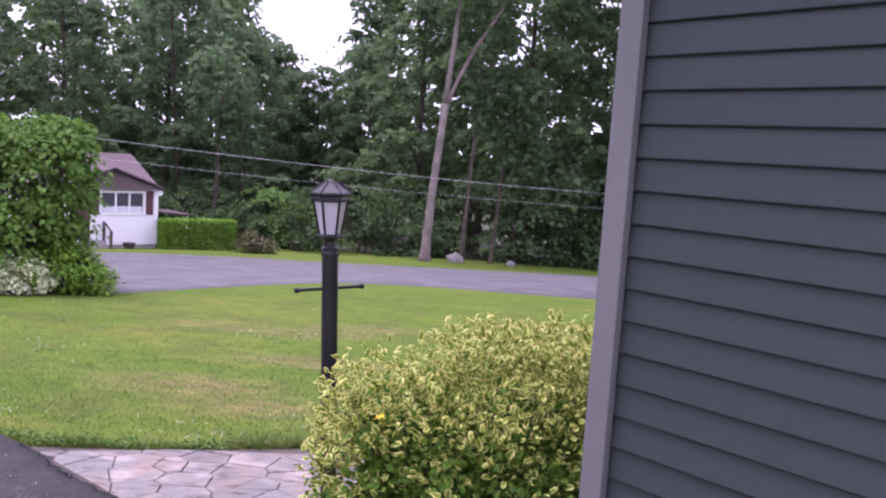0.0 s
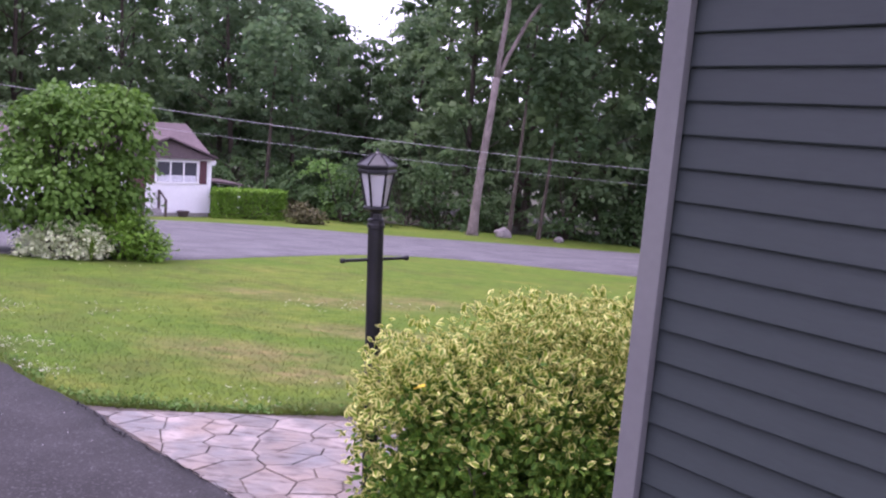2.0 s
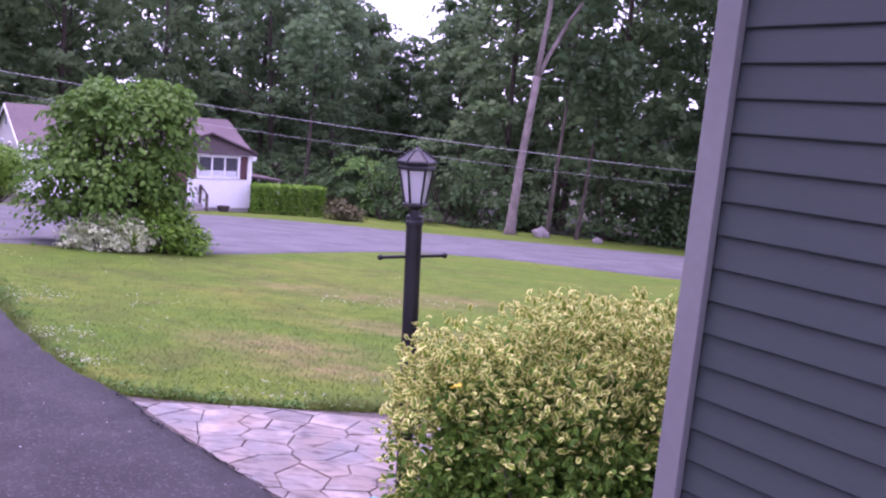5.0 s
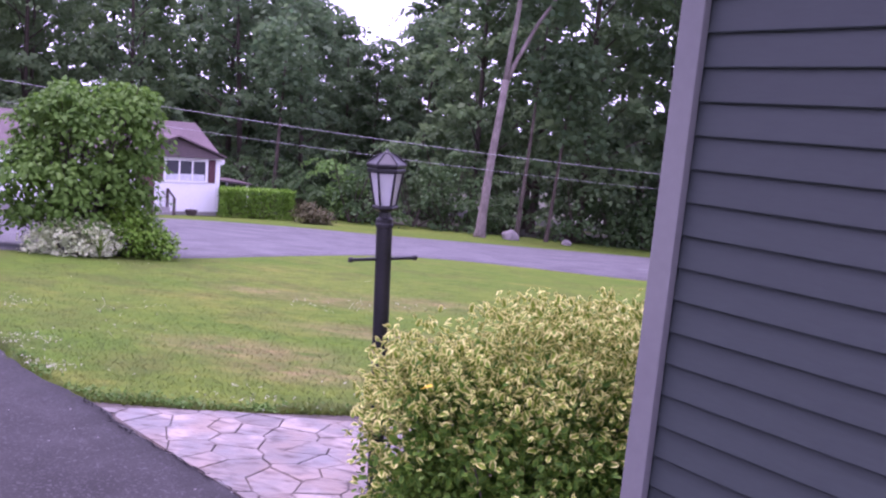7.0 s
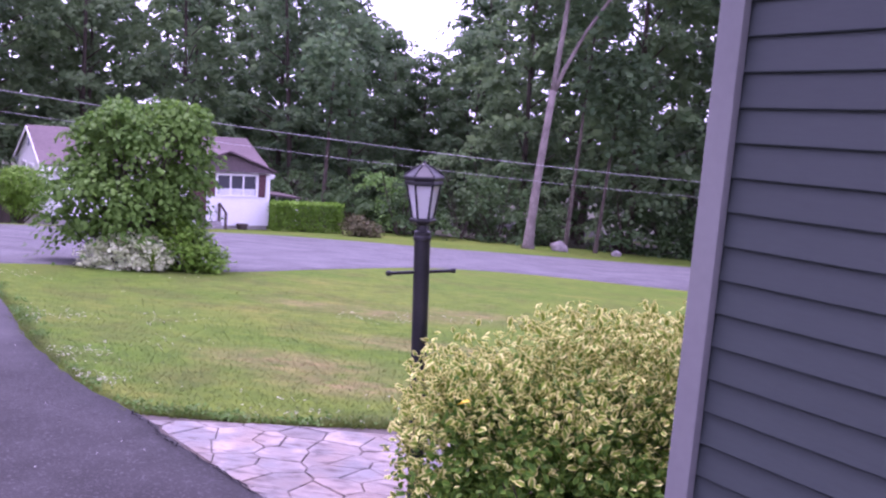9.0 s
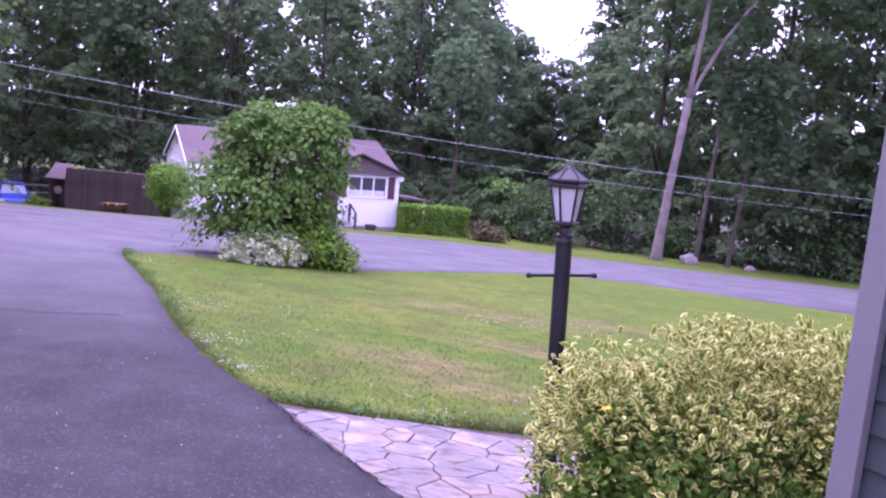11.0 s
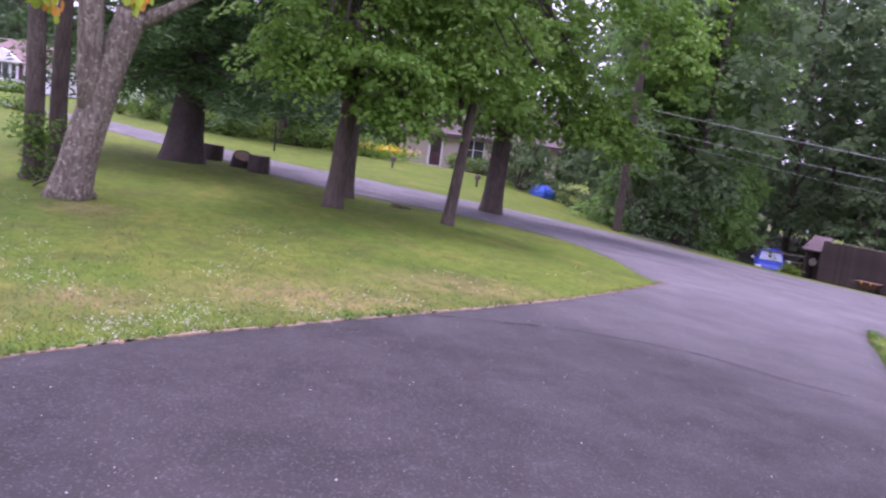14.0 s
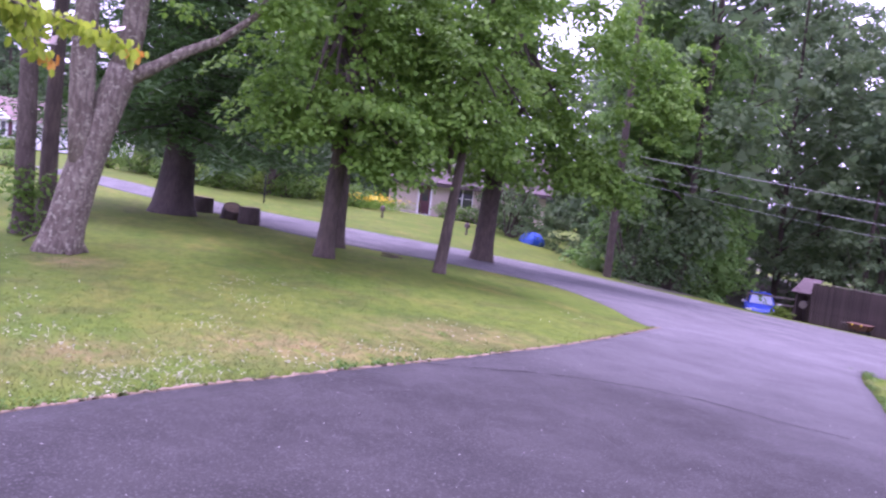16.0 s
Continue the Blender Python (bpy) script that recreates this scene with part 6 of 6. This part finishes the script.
# ---- utility pole and overhead wires ----
ux, uy = -28.6, 20.1
pole = thing("utility_pole", "weathered brown wooden utility pole at the street's edge", "utility pole", pose(ux, uy, gz(ux, uy)))
part("shaft", Build().turned([(0.17, -0.2), (0.16, 1.0), (0.12, 12.5), (0.11, 12.6)], 12).mesh("shaft", BARK_DARK), pole)
part("crossarm", Build().box((-0.9, -0.06, 11.9), (0.9, 0.06, 12.02), pose(0, 0, 0, 0, 0, 35)).mesh("crossarm", WOOD, 0.01), pole)


def cable(a, b, sag, r, name, label):
    a, b = np.array(a, float), np.array(b, float)
    pts = [tuple(a + (b - a) * t - np.array([0, 0, 4 * sag * t * (1 - t)])) for t in np.linspace(0, 1, 40)]
    solid(name, Build().tube(pts, r, 5).mesh(name, WIRE), label, "cable")


cable((-28.6, 20.1, 3.7), (14, 44, 0.9), 0.68, 0.0085, "overhead_wire", "pale overhead wire crossing above the street")
cable((-28.6, 20.1, 2.95), (14, 44.5, 0.15), 0.60, 0.0055, "overhead_wire", "thin lower overhead wire crossing above the street")
cable((-28.6, 20.1, 2.7), (-25.7, 35.0, 1.25), 0.15, 0.0055, "overhead_wire", "thin wire running to the white house's gable")


# ---- the tan house and its garden ----
tx, ty = polar(67.6, 59.6)
tan_house = thing("tan_house", "single-storey tan house with a brown roof behind trees across the street", "house", pose(tx, ty, -1.42, 0, 0, 67.6 - 8))
X0, X1, TD, TE, TR = -2.6, 8.4, 8.0, 2.95, 5.4
# the front wall stands in two pieces either side of the door
part("wall", Build().box((X0, 0, 0.3), (-0.55, 0.2, TE)).mesh("wall", TAN), tan_house)
part("wall", Build().box((0.45, 0, 0.3), (X1, 0.2, TE)).mesh("wall", TAN), tan_house)
part("wall", Build().box((-0.55, 0, 2.5), (0.45, 0.2, TE)).mesh("wall_over_door", TAN), tan_house)
part("wall", Build().box((X0, TD - 0.2, 0.3), (X1, TD, TE)).mesh("wall", TAN), tan_house)
for x0 in (X0, X1 - 0.2):
    g = [(x0, 0.2, 0.3), (x0, TD - 0.2, 0.3), (x0, TD - 0.2, TE), (x0, TD / 2, TR - 0.12), (x0, 0.2, TE)]
    part("wall", Build().rings([[Vector(p) for p in g], [Vector((p[0] + 0.2, p[1], p[2])) for p in g]]).mesh("gable_wall", TAN), tan_house)
part("foundation", Build().box((X0 + 0.05, 0.05, -1.0), (X1 - 0.05, TD - 0.05, 0.3)).mesh("foundation", CONCRETE), tan_house)
for y0 in (-0.7, TD + 0.7):
    roof = part("roof", slab([(X0 - 0.4, y0, TE - 0.35), (X1 + 0.4, y0, TE - 0.35), (X1 + 0.4, TD / 2, TR), (X0 - 0.4, TD / 2, TR)], 0.14).mesh("roof", ROOF), tan_house)
    part("fascia", Build().box((X0 - 0.4, min(y0, y0 * 1.05), TE - 0.5), (X1 + 0.4, max(y0, y0 * 1.05), TE - 0.25)).mesh("fascia", ROOF_DARK), roof)
chimney = part("chimney", Build().box((1.4, 3.4, 4.6), (2.4, 4.2, 6.6)).mesh("chimney", TAN, 0.02), tan_house, "tan chimney")
part("cap", Build().box((1.34, 3.34, 6.6), (2.46, 4.26, 6.75)).mesh("cap", CONCRETE, 0.01), chimney)
door = part("door", Build().box((-0.42, 0.06, 0.42), (0.32, 0.11, 2.4)).mesh("door", SHUTTER, 0.01), tan_house, "dark red front door")
part("door_pane", Build().box((-0.28, 0.045, 1.35), (0.18, 0.058, 2.2)).mesh("door_pane", PANE), door)
for x in (-0.56, 0.34):
    part("door_trim", Build().box((x, -0.04, 0.4), (x + 0.13, 0.15, 2.5)).mesh("door_trim", WHITE), tan_house)
part("door_sill", Build().box((-0.42, -0.05, 0.3), (0.33, 0.2, 0.415)).mesh("door_sill", WHITE), tan_house)
part("door_step", Build().box((-1.9, -1.2, -0.5), (0.8, -0.06, 0.24)).mesh("door_step", CONCRETE, 0.02), tan_house)
part("door_step", Build().box((-2.4, -1.7, -0.5), (0.6, -1.21, 0.06)).mesh("door_step", CONCRETE, 0.02), tan_house)
for x, w, n in ((1.9, 1.4, 2), (4.2, 1.1, 1), (6.4, 1.2, 2)):
    window_unit(tan_house, Matrix.Translation((x, -0.02, 1.15)), w, 1.3, n, 2)
tr_m = pose(tx, ty, -1.42, 0, 0, 67.6 - 8)
for k, (x, y, w) in enumerate(((-3.6, -1.4, 0.6), (1.9, -1.4, 1.0), (3.4, -1.5, 0.8), (5.4, -1.6, 0.9), (7.0, -1.5, 1.0))):
    q = tr_m @ Vector((x, y, 0))
    shrub("foundation_shrub", "rounded green shrub in front of the tan house", q.x, q.y, [((0, 0, 0.55), (w, w, 0.65))], 130, 8, 0.12, 0.14, HEDGE if k % 2 else VIBURNUM, 200 + k, group="foundation shrubs")
lx, ly = polar(70.9, 50)
lil = thing("yellow_lily_bed", "bed of yellow day lilies in bloom near the tan house", "flowers", pose(lx, ly, gz(lx, ly)))
lr = np.random.default_rng(95)
p = lr.normal(size=(420, 3)) * [0.8, 0.8, 0.1] + [0, 0, 0.62]
part("bloom_mass", leaves("bloom_mass", p, 0.13, YELLOW_PETAL, lr, -0.2, 0.8), lil, "yellow blooms", "stuff")
p = lr.normal(size=(1500, 3)) * [0.9, 0.9, 0.16] + [0, 0, 0.25]
part("foliage", leaves("foliage", p[p[:, 2] > 0], 0.26, HEDGE, lr, -0.6, 0.2), lil)
for k in range(9):
    qx, qy = polar(72.4 + k * 1.5, 50 + (k % 3))
    shrub("garden_shrub", "green garden shrub along the far lawn", qx, qy, [((0, 0, 0.5), (1.0, 1.0, 0.7))], 110, 8, 0.16, 0.2, LIME if k % 3 == 1 else VIBURNUM, 300 + k, group="garden shrubs")
bx, by = polar(60.2, 47)
tarp = thing("blue_tarp", "crumpled blue tarp over a heap on the far lawn", "tarp", pose(bx, by, gz(bx, by), 0, 0, 40))
g = np.random.default_rng(6)
loops = [[(math.cos(a) * 0.75 * r * (1 + 0.2 * math.sin(3 * a)), math.sin(a) * r * 0.5, z + 0.08 * math.sin(5 * a + r)) for a in np.linspace(0, math.tau, 18, endpoint=False)] for r, z in ((0.95, 0.0), (0.85, 0.3), (0.55, 0.52), (0.2, 0.62))]
part("sheet", Build().rings(loops).mesh("sheet", TARP, smooth=False), tarp)
for az, d, h, nm, lb, mt in ((78.3, 40.5, 1.2, "garden_stake", "thin dark garden stake on the far lawn", BLACK), (84.5, 47, 1.1, "mailbox_post", "white post at the roadside", WHITE)):
    qx, qy = polar(az, d)
    solid(nm, Build().turned([(0.04, -0.05), (0.04, h), (0.02, h + 0.03)], 8).mesh(nm, mt), lb, "post", pose(qx, qy, gz(qx, qy)))

for az, d in ((70.4, 43.0), (64.6, 42.0)):
    qx, qy = polar(az, d)
    bol = thing("garden_light", "short dark garden light on the far lawn", "garden light", pose(qx, qy, gz(qx, qy)), "garden lights")
    part("post", Build().turned([(0.06, -0.05), (0.05, 0.35)], 10).mesh("post", FENCE), bol)
    part("hood", Build().turned([(0.12, 0.35), (0.14, 0.38), (0.13, 0.55), (0.05, 0.62)], 10).mesh("hood", FENCE), bol)
for k in range(10):
    qx = -41.0 - 2.0 * k
    qy = float(np.interp(qx, (-66, -52, -37.4), (-15, -6.6, 0.8))) - 1.6 - (k * 7 % 5) * 0.35
    shrub("roadside_weeds", "ragged green weeds along the edge of the lawn", qx, qy, [((0, 0, 0.25), (0.9, 0.9, 0.35)), ((0.5, 0.3, 0.4), (0.4, 0.4, 0.4))], 90, 8, 0.14, 0.13, (VIBURNUM, HEDGE, LIME)[k % 3], 500 + k, group="roadside weeds")
for k, (az, d, h) in enumerate(((80.2, 62, 2.2), (82.5, 60, 1.6), (84.0, 63, 2.6), (86.2, 60, 1.8), (88.0, 64, 2.4), (78.0, 64, 2.4), (75.6, 63, 2.2))):
    qx, qy = polar(az, d)
    shrub("garden_shrub", "tall dark green garden shrub across the street", qx, qy, [((0, 0, h * 0.5), (1.4, 1.4, h * 0.5)), ((0.8, 0.5, h * 0.4), (1.0, 1.0, h * 0.4))], 240, 8, 0.18, 0.17, VIBURNUM if k % 2 else HEDGE, 520 + k, group="garden shrubs")

# ---- the far red-roofed house and the canopy ----
rx, ry = polar(94.6, 95)
red_house = thing("red_roofed_house", "long white house with a faded red roof up the street", "house", pose(rx, ry, 0.0, 0, 0, 94.6 - 10))
part("wall", Build().box((-3.9, 0, -0.3), (13, 8, 2.45)).mesh("wall", WHITE), red_house)
hip = [[(-4.5, -0.6, 2.4), (13.6, -0.6, 2.4), (13.6, 8.6, 2.4), (-4.5, 8.6, 2.4)], [(-2.4, 3.8, 4.7), (9.2, 3.8, 4.7), (9.2, 4.2, 4.7), (-2.4, 4.2, 4.7)]]
part("roof", Build().rings([[Vector(p) for p in r] for r in hip]).mesh("roof", ROOF_PINK), red_house, "faded red hipped roof")
part("porch_gable", Build().rings([[(-1.8, -0.75, 2.4), (1.9, -0.75, 2.4), (0.05, -0.75, 3.7)], [(-1.8, -0.3, 2.4), (1.9, -0.3, 2.4), (0.05, 1.6, 3.7)]]).mesh("porch_gable", WHITE), red_house, "white gable over the front window")
for x, w in ((-1.25, 0.4), (-0.6, 1.2), (0.85, 0.4)):
    window_unit(red_house, Matrix.Translation((x, 0, 0.8)), w, 1.45, 2 if w > 1 else 1, 2)
for x in (-1.75, 1.5):
    part("shutter", Build().box((x, -0.05, 0.75), (x + 0.4, -0.004, 2.3)).mesh("shutter", SHUTTER), red_house)
part("garage_door", Build().box((-3.7, -0.05, 0.05), (-2.2, -0.004, 2.2)).mesh("garage_door", NAVY), red_house, "dark navy garage opening")
cnx, cny = polar(99.3, 70)
canopy = thing("canopy_tent", "white peaked canopy tent on poles up the street", "canopy", pose(cnx, cny, gz(cnx, cny) + 0.02, 0, 0, 98.6 - 6))
part("roof", Build().rings([[(-3.4, -2.6, 3.05), (3.4, -2.6, 3.05), (3.4, 2.6, 3.05), (-3.4, 2.6, 3.05)], [(-1.0, -0.15, 4.85), (-0.4, -0.15, 4.85), (-0.4, 0.15, 4.85), (-1.0, 0.15, 4.85)]]).mesh("roof", CANVAS), canopy, "white peaked cloth roof")
part("valance", Build().box((-3.4, -2.64, 2.6), (3.4, -2.6, 3.05)).mesh("valance", BLUEGREY), canopy)
part("valance", Build().box((3.4, -2.6, 2.6), (3.44, 2.6, 3.05)).mesh("side_valance", BLUEGREY), canopy)
for x in (-3.3, 3.3):
    for y in (-2.5, 2.5):
        part("pole", Build().turned([(0.05, -0.1), (0.05, 3.05)], 8, pose(x, y, 0)).mesh("pole", BLUEGREY), canopy)
hx1, hy1 = polar(99.9, 62)
hammock = thing("hammock", "pale cloth hammock sagging between two posts by the canopy", "hammock", pose(hx1, hy1, gz(hx1, hy1), 0, 0, 98))
sag = [(x, 1.55 - 1.05 * (1 - ((x - 0.1) / 1.7) ** 2) + 0.25 * (x < -1.0)) for x in np.linspace(-1.6, 1.8, 15)]
part("cloth", Build().rings([[(x, -0.35, z), (x, 0.35, z), (x, 0.35, z + 0.05), (x, -0.35, z + 0.05)] for x, z in sag]).mesh("cloth", CANVAS), hammock)
for x in (-1.75, 1.95):
    part("post", Build().turned([(0.06, -0.1), (0.055, 1.9), (0.02, 1.94)], 10, pose(x, 0, 0)).mesh("post", BLUEGREY), hammock)
gx1, gy1 = polar(101.0, 60)
rail_fence = thing("rail_fence", "short pale rail fence beside the canopy", "fence", pose(gx1, gy1, gz(gx1, gy1), 0, 0, 100))
for x in (-1.6, 0.0, 1.3):
    part("post", Build().box((x - 0.06, -0.06, -0.1), (x + 0.06, 0.06, 2.3 if x else 2.6)).mesh("post", BLUEGREY, 0.01), rail_fence)
for z in (0.75, 1.3):
    part("rail", Build().box((-1.6, -0.1, z), (1.3, -0.062, z + 0.1)).mesh("rail", BLUEGREY), rail_fence)
# two low dark blocks below the canopy cloth
for k, (az, d, w) in enumerate(((99.4, 67.5, 0.9), (98.7, 68.2, 0.7))):
    qx, qy = polar(az, d)
    box = thing("covered_furniture", "low dark block under the canopy", "furniture", pose(qx, qy, gz(qx, qy), 0, 0, 95), "covered furniture")
    part("cover", Build().rings([[(-w, -0.5, 0), (w, -0.5, 0), (w, 0.5, 0), (-w, 0.5, 0)], [(-w * 0.95, -0.46, 0.7), (w * 0.95, -0.46, 0.62), (w * 0.95, 0.46, 0.62), (-w * 0.95, 0.46, 0.7)], [(-w * 0.7, -0.3, 0.95), (w * 0.6, -0.3, 0.8), (w * 0.6, 0.3, 0.8), (-w * 0.7, 0.3, 0.95)]]).mesh("cover", NAVY, 0.03), box)
for k, az in enumerate((93.2, 94.2, 96.6, 97.4)):
    qx, qy = polar(az, 91 if k < 3 else 88)
    shrub("front_shrub", "clipped green shrub before the red-roofed house", qx, qy, [((0, 0, 0.5), (1.3, 1.1, 0.6))], 120, 8, 0.18, 0.24, HEDGE if k % 2 else LIME, 400 + k, group="front shrubs")
qx, qy = polar(97.6, 55)
shrub("ornamental_tree", "small airy ornamental tree up the street", qx, qy, [((0, 0, 1.7), (1.4, 1.4, 1.2))], 150, 8, 0.22, 0.16, VIBURNUM, 410)


# ---- lawn detail ----
def inside(x, y, edge_l, edge_r):
    """Whether points lie between two edge curves, each resampled alike."""
    poly = np.concatenate([resample(edge_l, 80), resample(edge_r, 80)[::-1]])
    hit = np.zeros(len(x), bool)
    for (x0, y0), (x1, y1) in zip(poly, np.roll(poly, -1, 0)):
        cross = ((y0 > y) != (y1 > y)) & (x < (x1 - x0) * (y - y0) / (y1 - y0 + 1e-12) + x0)
        hit ^= cross
    return hit


def within(x, y, poly):
    hit = np.zeros(len(x), bool)
    for (x0, y0), (x1, y1) in zip(poly, poly[1:] + poly[:1]):
        hit ^= ((y0 > y) != (y1 > y)) & (x < (x1 - x0) * (y - y0) / (y1 - y0 + 1e-12) + x0)
    return hit


def lawn_points(r, n, near, far, az0, az1, thinning=False):
    a = np.radians(r.uniform(az0, az1, n))
    d = near * (far / near) ** r.uniform(0, 1, n) if thinning else np.sqrt(r.uniform(near**2, far**2, n))
    x, y = -d * np.sin(a), d * np.cos(a)
    ok = ~inside(x, y, DRIVE_LEFT, DRIVE_RIGHT) & ~inside(x, y, FAR_EDGE, NEAR_EDGE) & ~within(x, y, WALK_OUT) & ~within(x, y, BED)
    return x[ok], y[ok]


def blades(name, x, y, h, w, r):
    n = len(x)
    z = ground_z(x, y)
    a = r.uniform(0, math.tau, n)
    lean = r.normal(size=(n, 2)) * np.reshape(h, (-1, 1)) * 0.9
    hh = h * r.uniform(0.5, 1.3, n)
    b = np.stack([x, y, z - 0.005], 1)
    side = np.stack([np.cos(a) * w, np.sin(a) * w, 0 * a], 1)
    tip = b + np.stack([lean[:, 0], lean[:, 1], hh], 1)
    return quads(name, np.stack([b - side, b + side, tip + side * 0.25, tip - side * 0.25], 1), BLADE)


grng = np.random.default_rng(77)
x, y = lawn_points(grng, 235000, 5, 26, -14, 108, True)
away = np.hypot(x, y)
tall = np.interp(away, (5, 13, 23), (0.030, 0.022, 0.012))
solid("grass", blades("grass", x, y, tall, np.interp(away, (5, 13, 23), (0.004, 0.0055, 0.007)), grng), "short green mown grass blades on the lawn", "grass", kind="stuff")


def fringe(edge, n, r, off, h):
    p = resample(edge, 400)
    k = r.integers(0, 400, n)
    q = p[k] + r.normal(size=(n, 2)) * off
    return q[:, 0], q[:, 1], h


ex, ey = [], []
for edge in (DRIVE_LEFT[2:], DRIVE_RIGHT[6:], [(-3.28, 6.13), (-2.3, 6.28), (-1.25, 6.66), (-0.6, 6.72)]):
    a, b, _ = fringe(edge, 5200 if len(edge) > 4 else 7000, grng, 0.07, 0.06)
    ex.append(a), ey.append(b)
ex, ey = np.concatenate(ex), np.concatenate(ey)
ok = ~inside(ex, ey, DRIVE_LEFT, DRIVE_RIGHT) & ~within(ex, ey, WALK_OUT)
solid("edge_grass", blades("edge_grass", ex[ok], ey[ok], 0.03 + 0.055 * np.clip(np.array([noise.noise(Vector((a * 2.2, b * 2.2, 5.0))) for a, b in zip(ex[ok], ey[ok])]) + 0.35, 0, 1), np.full(ok.sum(), 0.0055), grng), "ragged taller grass along the paved edges", "grass", kind="stuff")
cl = lawn_points(grng, 3000, 5, 17, 5, 108)
patchy = np.array([noise.noise(Vector((a * 0.5, b * 0.5, 2.0))) for a, b in zip(*cl)]) > 0.33
spots = [(-7.75, 0.3, 0.3, 110), (-8.2, 1.0, 0.35, 110), (-7.5, -0.9, 0.35, 90), (-9.6, -0.3, 0.5, 70), (-10.3, 1.6, 0.35, 40), (-8.9, -2.2, 0.4, 50), (-12.2, 2.4, 0.4, 40), (-9.5, 3.6, 0.3, 40), (-8.6, 2.4, 0.3, 40), (-5.0, 7.75, 0.3, 60), (-4.2, 6.95, 0.2, 40), (-6.6, 9.6, 0.4, 60), (-9.6, 12.8, 0.4, 40), (-2.2, 6.6, 0.5, 30), (-9.6, -1.7, 0.9, 130), (-11.2, -0.9, 0.8, 80), (-13.2, -1.6, 0.8, 50), (-13.6, 2.6, 0.9, 50)]
cx1 = np.concatenate([grng.normal(a, s, n) for a, b, s, n in spots])
cy1 = np.concatenate([grng.normal(b, s * 0.7, n) for a, b, s, n in spots])
on_grass = ~inside(cx1, cy1, DRIVE_LEFT, DRIVE_RIGHT) & ~within(cx1, cy1, WALK_OUT)
cl, patchy = (np.r_[cl[0], cx1[on_grass]], np.r_[cl[1], cy1[on_grass]]), np.r_[patchy, np.ones(on_grass.sum(), bool)]
cp = np.stack([cl[0][patchy], cl[1][patchy], ground_z(cl[0][patchy], cl[1][patchy]) + 0.05], 1)
cp = np.repeat(cp, 4, 0) + grng.normal(size=(len(cp) * 4, 3)) * 0.008
solid("clover_flowers", leaves("clover_flowers", cp, 0.016, CLOVER, grng, 0.0, 0.9), "small white clover blooms scattered in the lawn", "flowers", kind="stuff")

# clover leaves in low clumps along the paved edges
kr = np.random.default_rng(44)
along = np.concatenate([resample(DRIVE_RIGHT[6:], 300), resample(DRIVE_LEFT[2:8], 200), resample([(-3.28, 6.13), (-2.3, 6.28), (-1.25, 6.66), (-0.6, 6.72)], 120)])
tufts = along[kr.integers(0, len(along), 420)] + kr.normal(size=(420, 2)) * 0.13
tufts = tufts[np.array([noise.noise(Vector((a * 1.1, b * 1.1, 8.0))) for a, b in tufts]) > -0.05]
tx1, ty1 = np.repeat(tufts[:, 0], 26) + kr.normal(size=len(tufts) * 26) * 0.055, np.repeat(tufts[:, 1], 26) + kr.normal(size=len(tufts) * 26) * 0.055
on_lawn = ~inside(tx1, ty1, DRIVE_LEFT, DRIVE_RIGHT) & ~within(tx1, ty1, WALK_OUT)
tp = np.stack([tx1, ty1, ground_z(tx1, ty1) + kr.uniform(0.02, 0.065, len(tx1))], 1)[on_lawn]
solid("clover_leaves", leaves("clover_leaves", tp, 0.03, CLOVER_LEAF, kr, 0.0, 0.9), "low clumps of green clover leaves along the paved edges", "clover", kind="stuff")

# loose pale chips on the driveway
cr = np.random.default_rng(33)
a, d = np.radians(cr.uniform(-5, 112, 6000)), np.sqrt(cr.uniform(3.0**2, 14**2, 6000))
cx0, cy0 = -d * np.sin(a), d * np.cos(a)
ok = inside(cx0, cy0, DRIVE_LEFT, DRIVE_RIGHT) & (cr.uniform(size=6000) < 0.2)
cpts = np.stack([cx0[ok], cy0[ok], ground_z(cx0[ok], cy0[ok]) + 0.042], 1)
CHIP = surf("pale_stone_chip", (0.30, 0.28, 0.28), (0.2, 0.19, 0.19), 5.0, 20.0, 0.8, 0)
solid("gravel_chips", leaves("gravel_chips", cpts, 0.016, CHIP, cr, 0.0, 0.8), "small pale stone chips lying on the driveway", "gravel", kind="stuff")

# ---- garden globe by the walk ----
glx, gly = -0.86, 4.38
globe = thing("garden_globe", "small teal and white swirled glass globe beside the walk", "ornament", pose(glx, gly, gz(glx, gly) + 0.035))
b = Build().turned([(0.09 * math.sin(a), 0.09 - 0.09 * math.cos(a)) for a in np.linspace(0.05, math.pi - 0.05, 16)], 24)
part("globe", b.mesh("globe", GLOBE, smooth=True), globe)
for k in range(4):
    pth = [(0.0915 * math.sin(a) * math.cos(k * 1.57 + a * 1.4), 0.0915 * math.sin(a) * math.sin(k * 1.57 + a * 1.4), 0.09 - 0.0915 * math.cos(a)) for a in np.linspace(0.5, 2.6, 14)]
    part("swirl", Build().tube(pth, [0.002 + 0.007 * math.sin(math.pi * i / 13) for i in range(14)], 6).mesh("swirl", SWIRL, smooth=True), globe, "pale swirl band")
